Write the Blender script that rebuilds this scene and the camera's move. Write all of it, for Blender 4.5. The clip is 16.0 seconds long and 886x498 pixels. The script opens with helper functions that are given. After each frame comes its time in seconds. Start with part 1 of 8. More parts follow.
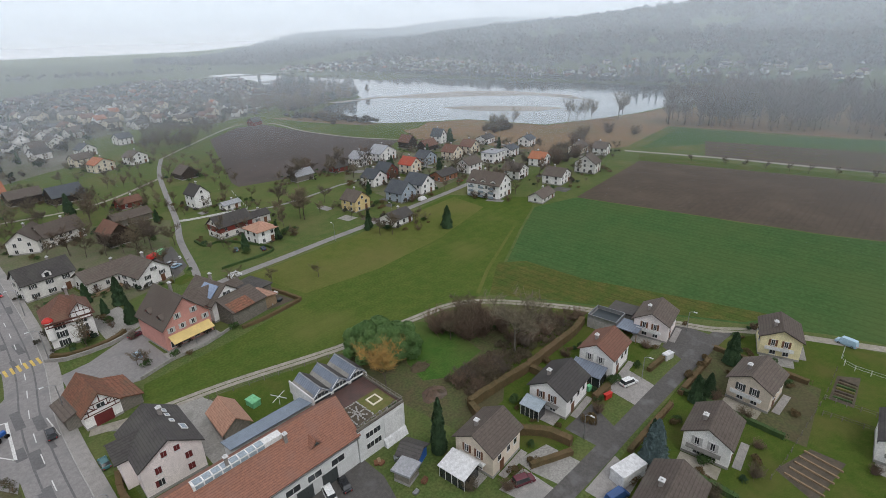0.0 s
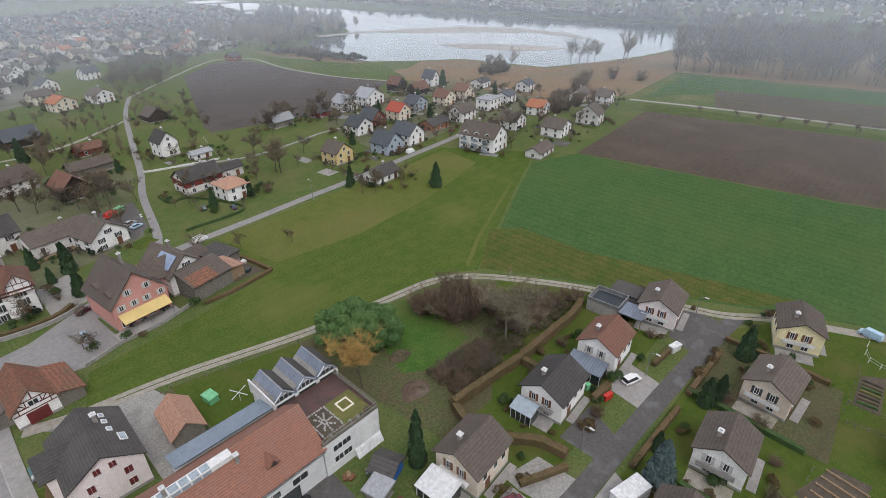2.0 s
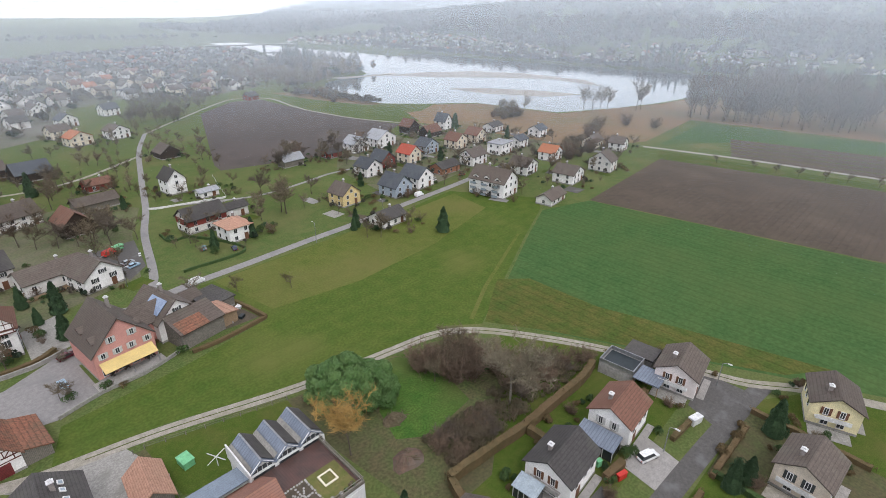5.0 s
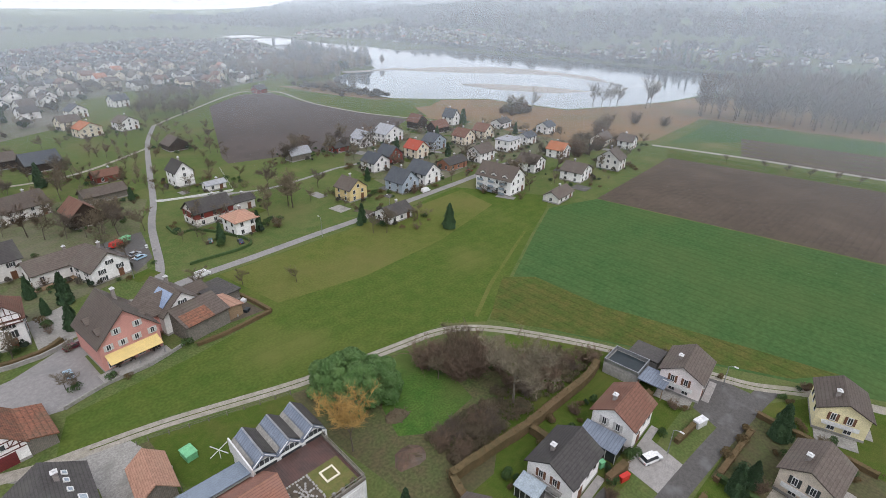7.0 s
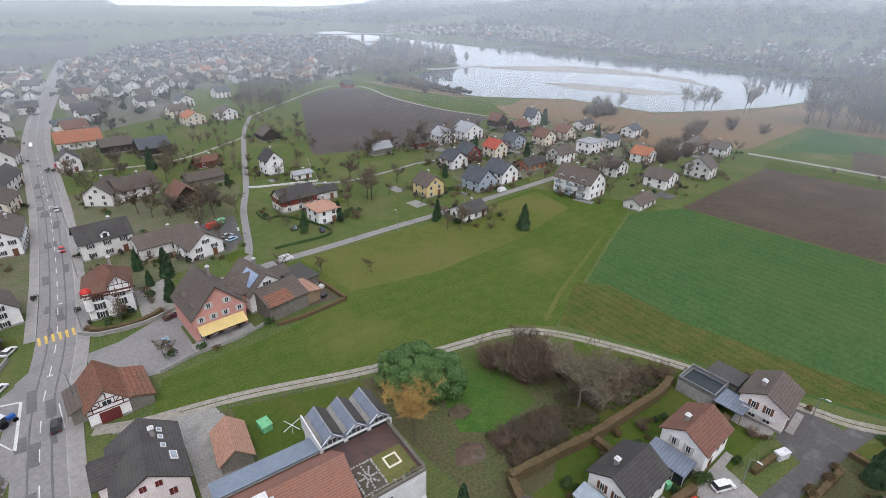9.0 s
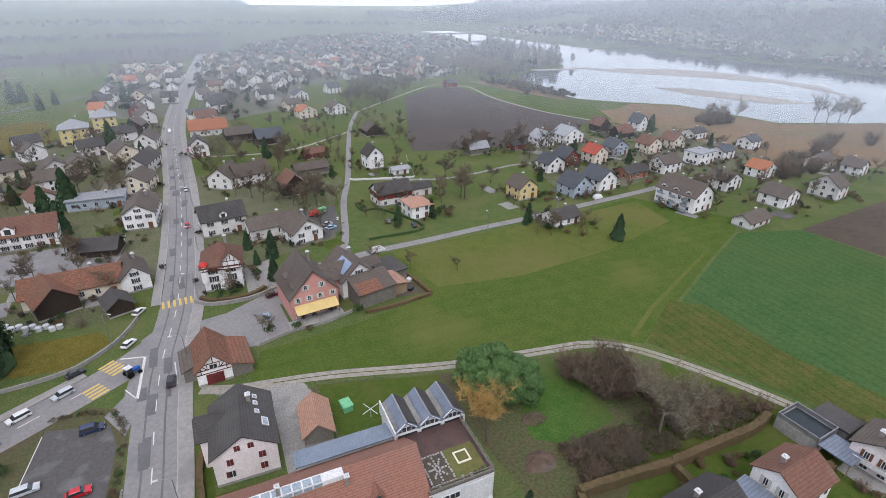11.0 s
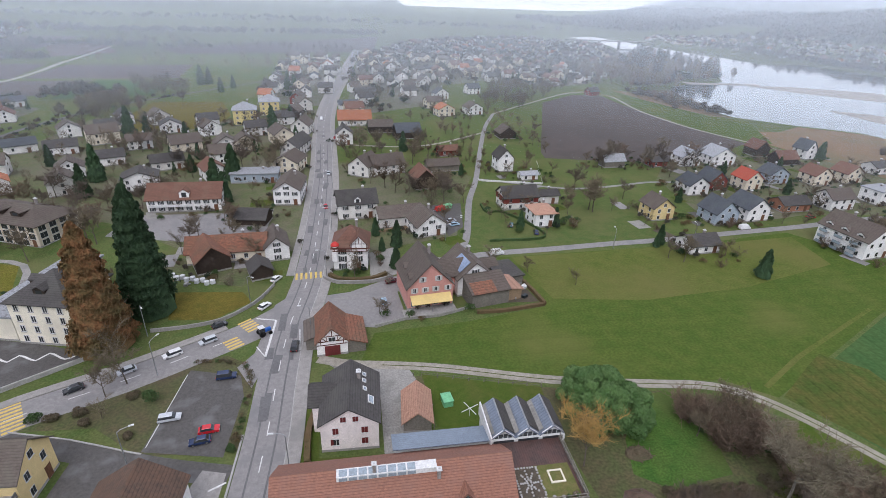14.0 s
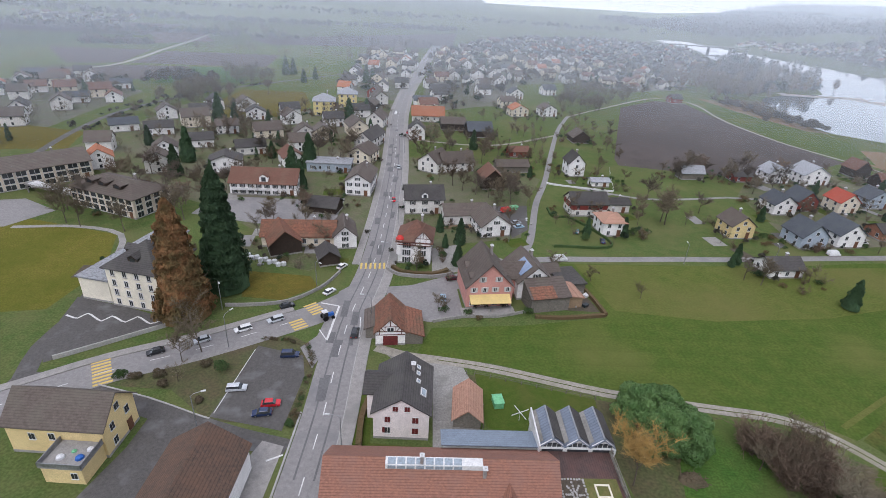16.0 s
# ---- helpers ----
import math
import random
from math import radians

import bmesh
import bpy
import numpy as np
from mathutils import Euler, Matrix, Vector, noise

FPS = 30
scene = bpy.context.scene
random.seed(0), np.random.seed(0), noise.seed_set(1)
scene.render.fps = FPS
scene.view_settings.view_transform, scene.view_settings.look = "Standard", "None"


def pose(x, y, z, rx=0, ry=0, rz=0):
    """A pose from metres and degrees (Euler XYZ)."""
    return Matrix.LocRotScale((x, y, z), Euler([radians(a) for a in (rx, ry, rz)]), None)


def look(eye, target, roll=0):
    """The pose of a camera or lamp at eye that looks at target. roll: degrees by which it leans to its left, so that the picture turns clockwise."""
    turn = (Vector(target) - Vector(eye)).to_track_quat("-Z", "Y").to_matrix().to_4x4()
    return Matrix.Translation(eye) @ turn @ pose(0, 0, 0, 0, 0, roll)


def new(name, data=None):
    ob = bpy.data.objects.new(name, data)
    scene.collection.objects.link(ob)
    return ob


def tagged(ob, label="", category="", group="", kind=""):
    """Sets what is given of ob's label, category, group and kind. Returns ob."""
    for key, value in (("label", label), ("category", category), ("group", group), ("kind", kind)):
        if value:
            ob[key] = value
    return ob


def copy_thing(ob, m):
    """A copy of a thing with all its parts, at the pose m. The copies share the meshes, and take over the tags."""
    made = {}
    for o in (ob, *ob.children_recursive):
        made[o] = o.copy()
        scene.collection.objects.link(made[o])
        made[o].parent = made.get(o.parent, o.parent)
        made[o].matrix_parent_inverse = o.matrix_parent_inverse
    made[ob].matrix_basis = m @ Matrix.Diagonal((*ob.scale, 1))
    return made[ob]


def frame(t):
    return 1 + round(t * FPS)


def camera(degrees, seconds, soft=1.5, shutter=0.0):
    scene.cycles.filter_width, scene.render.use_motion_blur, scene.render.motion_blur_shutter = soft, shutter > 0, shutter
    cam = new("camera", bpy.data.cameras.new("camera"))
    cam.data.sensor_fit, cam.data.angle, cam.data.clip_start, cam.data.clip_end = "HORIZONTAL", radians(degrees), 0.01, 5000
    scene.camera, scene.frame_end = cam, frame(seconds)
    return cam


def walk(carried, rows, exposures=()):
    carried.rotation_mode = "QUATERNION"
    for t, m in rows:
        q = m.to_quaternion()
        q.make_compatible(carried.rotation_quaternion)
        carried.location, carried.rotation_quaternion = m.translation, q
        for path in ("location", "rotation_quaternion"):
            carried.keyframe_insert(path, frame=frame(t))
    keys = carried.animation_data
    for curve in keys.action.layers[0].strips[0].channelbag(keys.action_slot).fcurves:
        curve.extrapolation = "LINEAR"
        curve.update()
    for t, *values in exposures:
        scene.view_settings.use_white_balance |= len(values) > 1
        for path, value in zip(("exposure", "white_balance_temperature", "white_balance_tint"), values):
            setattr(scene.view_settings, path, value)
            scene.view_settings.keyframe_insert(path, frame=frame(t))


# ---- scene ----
cam = camera(81.82, 16.0, 0.5)
SCALE = 1.18  # the plan below is drawn in units of this many metres
ROWS = [
    (0.0, -16.042, -11.403, 60.770, 67.305, 1.757, -46.635),
    (0.5, -12.857, -8.636, 60.658, 66.402, 1.038, -46.810),
    (1.0, -9.650, -6.040, 60.866, 64.108, 0.967, -46.806),
    (1.5, -7.201, -4.026, 61.099, 61.440, 0.684, -45.439),
    (2.0, -4.595, -2.463, 61.346, 60.700, 0.490, -46.976),
    (2.5, -3.325, -1.327, 61.043, 58.015, 3.202, -48.681),
    (3.0, -1.699, -0.436, 61.477, 61.152, 2.025, -48.252),
    (3.5, -0.968, -0.133, 61.209, 64.581, 1.411, -47.072),
    (4.0, -0.204, 0.187, 61.100, 65.376, 0.284, -45.999),
    (6.5, 1.235, 0.764, 61.176, 64.307, -0.683, -44.718),
    (7.0, 1.264, 0.843, 61.207, 64.476, -0.852, -44.139),
    (7.5, 0.987, 0.854, 61.319, 64.507, -0.884, -42.171),
    (8.0, 0.883, 0.712, 61.476, 64.629, -0.716, -40.429),
    (8.5, 0.705, 0.682, 61.538, 64.312, -0.389, -38.743),
    (9.0, 0.615, 0.648, 61.793, 64.074, -0.837, -35.303),
    (11.5, 0.509, -0.287, 62.616, 63.854, -0.722, -22.002),
    (12.0, 0.361, -0.296, 62.746, 63.800, -1.106, -19.655),
    (12.5, 0.236, -0.183, 62.723, 63.855, -1.551, -17.327),
    (13.0, 0.090, 0.099, 62.427, 63.767, -1.551, -14.820),
    (13.5, 0.009, 0.207, 62.339, 63.756, -1.498, -12.138),
    (14.0, -0.117, 0.179, 62.457, 63.873, -1.927, -9.234),
    (14.5, -0.334, 0.074, 62.643, 63.798, -1.966, -6.845),
    (15.0, -0.385, -0.151, 62.770, 64.106, -2.081, -4.325),
    (15.5, -0.487, -0.237, 62.972, 63.579, -2.589, -2.582),
    (16.0, -0.579, -0.385, 63.120, 63.268, -3.062, -1.018),
]
walk(cam, [(t, pose(SCALE * x, SCALE * y, SCALE * z, *r)) for t, x, y, z, *r in ROWS],
     [(0.0, 0.24, 6500, 10), (1.5, 0.35, 6500, 12), (3.0, 0.7, 6550, 13), (4.0, 0.72, 6500, 13), (7.0, 0.66, 6450, 13), (9.0, 0.63, 6300, 14), (12.0, 0.62, 6200, 16), (16.0, 0.56, 6150, 16)])

# ---- light ----
world = bpy.data.worlds.new("sky")
scene.world = world
world.use_nodes = True
wt = world.node_tree
sky = wt.nodes.new("ShaderNodeTexSky")
sky.sky_type = "NISHITA"
sky.sun_disc = False
sky.sun_elevation, sky.sun_rotation = radians(38), radians(200)
cloud = wt.nodes.new("ShaderNodeMix")
cloud.data_type = "RGBA"
cloud.inputs[0].default_value = 0.88
cloud.inputs[7].default_value = (9.2, 9.4, 10.1, 1)
wt.links.new(sky.outputs[0], cloud.inputs[6])
wt.links.new(cloud.outputs[2], wt.nodes["Background"].inputs[0])
wt.nodes["Background"].inputs[1].default_value = 0.079
sun = new("sun", bpy.data.lights.new("sun", "SUN"))
sun.data.energy, sun.data.angle, sun.data.color = 1.15, radians(30), (1, 0.97, 0.93)
sun.matrix_world = look((0, 0, 300), (60, 170, 60))


# ---- materials ----
MATS = {}


def mat(name, c1, c2=None, scale=1.0, rough=0.85, bump=0.15, metal=0.0, bands=None, spread=0.34, stain=None, amount=0.35, spec=0.3, axis="Z", band_depth=0.35, vary=0.0, grit=0.16):
    """A two-scale procedural surface; bands: courses per metre along an axis; stain: a third colour in large soft patches."""
    m = bpy.data.materials.new(name)
    MATS[name] = m
    m.use_nodes = True
    t = m.node_tree
    b = t.nodes["Principled BSDF"]
    b.inputs["Roughness"].default_value, b.inputs["Metallic"].default_value = rough, metal
    b.inputs["Specular IOR Level"].default_value = spec
    co = t.nodes.new("ShaderNodeTexCoord")
    c2 = c2 or tuple(v * 0.75 for v in c1)

    def noise_at(s, detail):
        n = t.nodes.new("ShaderNodeTexNoise")
        n.inputs["Scale"].default_value, n.inputs["Detail"].default_value = s, detail
        t.links.new(co.outputs["Object"], n.inputs["Vector"])
        return n

    def mix(fac, a, c, blend="MIX"):
        x = t.nodes.new("ShaderNodeMix")
        x.data_type, x.blend_type = "RGBA", blend
        for sock, val in ((x.inputs[0], fac), (x.inputs[6], a), (x.inputs[7], c)):
            if isinstance(val, (int, float)):
                sock.default_value = val
            elif isinstance(val, tuple):
                sock.default_value = (*val, 1)
            else:
                t.links.new(val, sock)
        return x.outputs[2]

    def ramp(src, lo, hi):
        r = t.nodes.new("ShaderNodeMapRange")
        r.inputs[1].default_value, r.inputs[2].default_value = lo, hi
        t.links.new(src, r.inputs[0])
        return r.outputs[0]

    fine, broad, grain = noise_at(scale, 6), noise_at(scale * 0.13, 3), noise_at(scale * 6.0, 4)
    col = mix(ramp(fine.outputs["Fac"], 0.5 - spread / 2, 0.5 + spread / 2), c1, c2)
    col = mix(ramp(grain.outputs["Fac"], 0.36, 0.64), mix(1.0, col, (1 - grit,) * 3, "MULTIPLY"), mix(1.0, col, (1 + grit,) * 3, "MULTIPLY"))
    if stain:
        col = mix(ramp(broad.outputs["Fac"], 0.62 - amount / 2, 0.66 + amount / 2), col, stain)
    else:
        col = mix(ramp(broad.outputs["Fac"], 0.3, 0.7), col, mix(1.0, col, (0.82, 0.82, 0.82), "MULTIPLY"))
    if vary:
        info = t.nodes.new("ShaderNodeObjectInfo")
        hue = t.nodes.new("ShaderNodeHueSaturation")
        r = t.nodes.new("ShaderNodeMapRange")
        r.inputs[3].default_value, r.inputs[4].default_value = 1 - vary, 1 + vary
        t.links.new(info.outputs["Random"], r.inputs[0])
        t.links.new(r.outputs[0], hue.inputs["Value"])
        t.links.new(col, hue.inputs["Color"])
        col = hue.outputs[0]
    height = fine.outputs["Fac"]
    if bands:
        w = t.nodes.new("ShaderNodeTexWave")
        w.bands_direction, w.wave_profile = axis, "SAW"
        w.inputs["Scale"].default_value, w.inputs["Distortion"].default_value = bands * 0.314, 0.6
        w.inputs["Detail Scale"].default_value = 2.0
        t.links.new(co.outputs["Object"], w.inputs["Vector"])
        col = mix(ramp(w.outputs["Fac"], 0.0, 0.35), mix(1.0, col, (1 - band_depth,) * 3, "MULTIPLY"), col)
        add = t.nodes.new("ShaderNodeMath")
        t.links.new(w.outputs["Fac"], add.inputs[0])
        t.links.new(fine.outputs["Fac"], add.inputs[1])
        height = add.outputs[0]
    t.links.new(col, b.inputs["Base Color"])
    if bump:
        k = t.nodes.new("ShaderNodeBump")
        k.inputs["Strength"].default_value, k.inputs["Distance"].default_value = bump, 0.1
        t.links.new(height, k.inputs["Height"])
        t.links.new(k.outputs[0], b.inputs["Normal"])
    return m


# ground covers
mat("grass", (0.066, 0.102, 0.03), (0.094, 0.114, 0.04), 0.4, 0.95, 0.3, stain=(0.13, 0.126, 0.056), amount=0.3, grit=0.2, spec=0.05)
mat("meadow", (0.055, 0.092, 0.018), (0.076, 0.104, 0.023), 0.3, 0.95, 0.3, stain=(0.112, 0.12, 0.036), amount=0.22, grit=0.16, bands=0.22, axis="Y", band_depth=0.06, spec=0.05)
mat("lawn", (0.048, 0.082, 0.014), (0.07, 0.094, 0.02), 0.9, 0.95, 0.3, stain=(0.1, 0.094, 0.032), amount=0.3, grit=0.2, spec=0.05)
mat("glade_grass", (0.042, 0.098, 0.02), (0.066, 0.118, 0.026), 0.5, 0.95, 0.5, stain=(0.085, 0.09, 0.034), amount=0.35, grit=0.22, spec=0.05)
mat("strip", (0.078, 0.104, 0.024), (0.1, 0.114, 0.03), 0.35, 0.95, 0.3, stain=(0.125, 0.118, 0.042), amount=0.35, grit=0.16, spec=0.05)
mat("dry_lawn", (0.105, 0.108, 0.02), (0.135, 0.12, 0.028), 0.5, 0.95, 0.4, stain=(0.075, 0.092, 0.014), amount=0.4, grit=0.25, spec=0.05)
mat("dry_grass", (0.14, 0.112, 0.026), (0.095, 0.09, 0.02), 0.6, 0.95, 0.4, grit=0.3, spec=0.05)
mat("crop", (0.043, 0.093, 0.03), (0.056, 0.104, 0.034), 0.2, 0.9, 0.3, bands=0.35, axis="X", band_depth=0.16, stain=(0.074, 0.106, 0.036), amount=0.3, grit=0.14, spec=0.05)
mat("stubble", (0.1, 0.1, 0.03), (0.06, 0.092, 0.022), 0.3, 0.95, 0.3, bands=0.45, axis="X", band_depth=0.22, grit=0.16, spec=0.05)
mat("plough", (0.074, 0.056, 0.04), (0.056, 0.043, 0.031), 0.5, 0.95, 0.8, bands=0.5, axis="Y", band_depth=0.1, stain=(0.09, 0.07, 0.05), amount=0.3, grit=0.16)
mat("plough_far", (0.07, 0.056, 0.05), (0.054, 0.045, 0.041), 0.25, 0.95, 0.6, stain=(0.086, 0.07, 0.062), amount=0.3, grit=0.16)
mat("town_ground", (0.085, 0.1, 0.056), (0.115, 0.108, 0.084), 0.12, 0.95, 0.5, stain=(0.19, 0.18, 0.17), amount=0.3, grit=0.3)
mat("garden", (0.076, 0.1, 0.036), (0.11, 0.104, 0.058), 0.3, 0.95, 0.6, stain=(0.16, 0.14, 0.115), amount=0.35, grit=0.25)
mat("soil", (0.10, 0.08, 0.06), (0.07, 0.06, 0.045), 1.2, 0.95, 0.7)
mat("scrub", (0.062, 0.088, 0.026), (0.085, 0.074, 0.036), 0.35, 0.95, 0.7, stain=(0.075, 0.06, 0.036), amount=0.45, grit=0.3)
mat("reed", (0.2, 0.125, 0.062), (0.145, 0.1, 0.056), 0.25, 0.95, 0.8, stain=(0.11, 0.105, 0.05), amount=0.3)
mat("asphalt", (0.235, 0.225, 0.22), (0.185, 0.178, 0.175), 1.5, 0.75, 0.12, stain=(0.16, 0.158, 0.16), amount=0.2, spec=0.4, grit=0.12)
mat("asphalt_dark", (0.095, 0.09, 0.085), (0.07, 0.067, 0.064), 2.0, 0.8, 0.12, stain=(0.14, 0.14, 0.14), amount=0.15)
mat("patch", (0.15, 0.148, 0.15), (0.115, 0.113, 0.115), 2.0, 0.7, 0.1)
mat("pavement", (0.29, 0.275, 0.26), (0.23, 0.22, 0.21), 1.2, 0.85, 0.12, stain=(0.19, 0.19, 0.18), amount=0.2)
mat("concrete_track", (0.31, 0.285, 0.25), (0.22, 0.205, 0.17), 1.0, 0.9, 0.25, stain=(0.2, 0.19, 0.13), amount=0.25)
mat("gravel", (0.3, 0.29, 0.27), (0.2, 0.195, 0.18), 3.0, 0.95, 0.4, stain=(0.16, 0.155, 0.14), amount=0.2)
mat("kerb", (0.4, 0.39, 0.37), (0.3, 0.3, 0.29), 3.0, 0.85, 0.2)
mat("white_line", (0.75, 0.75, 0.73), (0.5, 0.5, 0.49), 3.0, 0.7, 0.05)
mat("yellow_line", (0.72, 0.5, 0.1), (0.5, 0.38, 0.14), 3.0, 0.7, 0.05)
mat("sand", (0.36, 0.33, 0.29), (0.28, 0.26, 0.23), 0.08, 0.6, 0.1)
# walls
for n, c in {"white": (0.8, 0.79, 0.77), "lightwall": (0.66, 0.645, 0.61), "cream": (0.72, 0.65, 0.52), "yellow": (0.66, 0.52, 0.26), "yellowb": (0.72, 0.6, 0.26),
             "pinkish": (0.77, 0.7, 0.68), "pink": (0.56, 0.28, 0.24), "bluegrey": (0.36, 0.42, 0.48), "redwood": (0.2, 0.045, 0.035), "redwhite": (0.68, 0.66, 0.62),
             "lemon": (0.76, 0.68, 0.42), "tan": (0.62, 0.54, 0.44), "palecream": (0.72, 0.67, 0.55), "industrial": (0.6, 0.61, 0.6)}.items():
    mat(n, c, tuple(v * 0.9 for v in c), 1.5, 0.9, 0.08, stain=tuple(v * 0.72 for v in c), amount=0.3)
mat("brick", (0.42, 0.2, 0.12), (0.32, 0.15, 0.1), 4.0, 0.9, 0.3, bands=8)
mat("darkwood", (0.055, 0.038, 0.028), (0.035, 0.026, 0.02), 3.0, 0.85, 0.3, bands=5, axis="X")
mat("greywood", (0.22, 0.2, 0.17), (0.15, 0.14, 0.12), 3.0, 0.9, 0.3, bands=5, axis="X")
mat("timber", (0.13, 0.05, 0.04), (0.09, 0.04, 0.03), 4.0, 0.8, 0.2)
mat("plinth", (0.33, 0.32, 0.3), (0.25, 0.24, 0.23), 2.0, 0.9, 0.2)
# roofs
for n, c in {"brown": (0.116, 0.094, 0.08), "dark": (0.072, 0.067, 0.065), "slate": (0.08, 0.09, 0.105), "red": (0.44, 0.085, 0.05), "redbrown": (0.17, 0.085, 0.06),
             "orange": (0.4, 0.15, 0.075), "salmon": (0.42, 0.24, 0.17), "lightgrey": (0.33, 0.34, 0.36)}.items():
    mat("roof_" + n, c, tuple(v * 0.72 for v in c), 2.2, 0.8, 0.35, bands=4.0, stain=(c[0] * 0.75 + 0.03, c[1] * 0.8 + 0.03, c[2] * 0.8 + 0.02), amount=0.3, vary=0.12)
mat("roof_tile", (0.3, 0.14, 0.095), (0.215, 0.105, 0.075), 3.0, 0.8, 0.5, bands=5.0, axis="Z", band_depth=0.45, stain=(0.24, 0.13, 0.1), amount=0.3)
mat("roof_old", (0.27, 0.115, 0.07), (0.13, 0.065, 0.045), 2.4, 0.9, 0.5, bands=4.0, axis="Z", band_depth=0.4, stain=(0.12, 0.09, 0.06), amount=0.4)
mat("roof_mossy", (0.125, 0.078, 0.056), (0.075, 0.055, 0.043), 2.4, 0.9, 0.5, bands=4.0, axis="Z", band_depth=0.4, stain=(0.15, 0.085, 0.055), amount=0.4)
mat("roof_metal", (0.2, 0.245, 0.3), (0.17, 0.21, 0.26), 1.0, 0.45, 0.1, bands=2.2, axis="X", band_depth=0.2)
mat("zinc", (0.21, 0.245, 0.3), (0.17, 0.2, 0.25), 1.2, 0.35, 0.1, metal=0.3, bands=2.0, axis="Y")
mat("tar", (0.085, 0.05, 0.043), (0.055, 0.038, 0.034), 1.2, 0.4, 0.15, bands=3.0, axis="X", stain=(0.13, 0.055, 0.045), amount=0.3)
mat("moss_roof", (0.1, 0.115, 0.03), (0.15, 0.13, 0.05), 1.2, 0.95, 0.4)
# small surfaces
mat("frame_white", (0.75, 0.75, 0.74), None, 4.0, 0.5, 0.02)
mat("glass", (0.03, 0.035, 0.04), (0.05, 0.055, 0.06), 0.6, 0.12, 0.0, spec=0.6)
mat("glass_sky", (0.3, 0.36, 0.4), (0.24, 0.29, 0.33), 0.8, 0.12, 0.0, spec=0.8)
mat("solar_cell", (0.2, 0.27, 0.4), (0.24, 0.31, 0.44), 1.0, 0.15, 0.02, spec=0.9)
mat("shutter_brown", (0.19, 0.09, 0.05), None, 5.0, 0.7, 0.1, bands=10)
mat("shutter_dark", (0.06, 0.07, 0.07), None, 5.0, 0.7, 0.1, bands=10)
mat("shutter_red", (0.16, 0.03, 0.03), None, 5.0, 0.7, 0.1)
mat("shutter_pale", (0.6, 0.6, 0.58), None, 5.0, 0.7, 0.1, bands=10)
mat("door_red", (0.17, 0.035, 0.035), None, 3.0, 0.6, 0.1, bands=4)
mat("chimney", (0.3, 0.27, 0.25), (0.22, 0.2, 0.19), 3.0, 0.9, 0.3)
mat("cap", (0.7, 0.7, 0.7), None, 3.0, 0.5, 0.05)
mat("awning", (0.66, 0.5, 0.2), (0.6, 0.46, 0.2), 2.0, 0.8, 0.05)
mat("steel", (0.38, 0.39, 0.4), None, 3.0, 0.45, 0.05, metal=0.7)
mat("plastic_blue", (0.03, 0.13, 0.45), None, 2.0, 0.5, 0.05)
mat("plastic_green", (0.18, 0.5, 0.26), None, 2.0, 0.5, 0.05)
mat("plastic_red", (0.55, 0.04, 0.03), None, 2.0, 0.45, 0.05)
mat("plastic_white", (0.7, 0.71, 0.72), None, 2.0, 0.5, 0.05)
mat("tarpaulin", (0.02, 0.03, 0.035), None, 1.0, 0.3, 0.1)
mat("wood", (0.3, 0.21, 0.13), (0.22, 0.16, 0.1), 3.0, 0.85, 0.2)
mat("tyre", (0.02, 0.02, 0.02), None, 4.0, 0.8, 0.1)
for n, c in {"silver": (0.5, 0.53, 0.56), "carwhite": (0.75, 0.76, 0.76), "carblue": (0.03, 0.08, 0.22), "carblack": (0.02, 0.022, 0.026), "carred": (0.5, 0.02, 0.03),
             "carteal": (0.05, 0.14, 0.15), "carlight": (0.35, 0.5, 0.62), "carmaroon": (0.1, 0.015, 0.025), "carnavy": (0.02, 0.035, 0.09)}.items():
    mat(n, c, tuple(v * 0.93 for v in c), 0.8, 0.25, 0.0, spec=0.6)
# plants
mat("bark", (0.13, 0.11, 0.085), (0.09, 0.075, 0.06), 4.0, 0.95, 0.4)
mat("bark_pale", (0.21, 0.19, 0.155), (0.14, 0.125, 0.1), 4.0, 0.95, 0.4)
mat("twig", (0.185, 0.15, 0.1), (0.115, 0.095, 0.066), 2.0, 0.95, 0.1, vary=0.25)
mat("twig_pale", (0.22, 0.19, 0.135), (0.15, 0.13, 0.09), 2.0, 0.95, 0.1, vary=0.2)
mat("twig_red", (0.185, 0.13, 0.09), (0.12, 0.09, 0.066), 2.0, 0.95, 0.1, vary=0.2)
mat("twig_gold", (0.42, 0.27, 0.085), (0.3, 0.19, 0.065), 2.0, 0.95, 0.1)
mat("leaf", (0.068, 0.145, 0.04), (0.125, 0.21, 0.07), 0.8, 0.5, 0.1, stain=(0.04, 0.088, 0.026), amount=0.35)
mat("twig_dark", (0.14, 0.115, 0.09), (0.095, 0.078, 0.062), 2.0, 0.95, 0.1)
mat("far_wood", (0.085, 0.072, 0.058), (0.058, 0.05, 0.042), 0.3, 0.95, 0.1, stain=(0.045, 0.055, 0.038), amount=0.4, grit=0.3)
mat("far_evergreen", (0.018, 0.033, 0.02), (0.03, 0.044, 0.027), 0.3, 0.95, 0.1, grit=0.3)
mat("needle", (0.026, 0.058, 0.026), (0.045, 0.085, 0.036), 0.7, 0.8, 0.1, vary=0.25)
mat("needle_blue", (0.12, 0.17, 0.175), (0.075, 0.115, 0.115), 0.9, 0.8, 0.1)
mat("needle_rust", (0.2, 0.098, 0.042), (0.115, 0.085, 0.034), 0.5, 0.9, 0.1, stain=(0.045, 0.075, 0.028), amount=0.3)
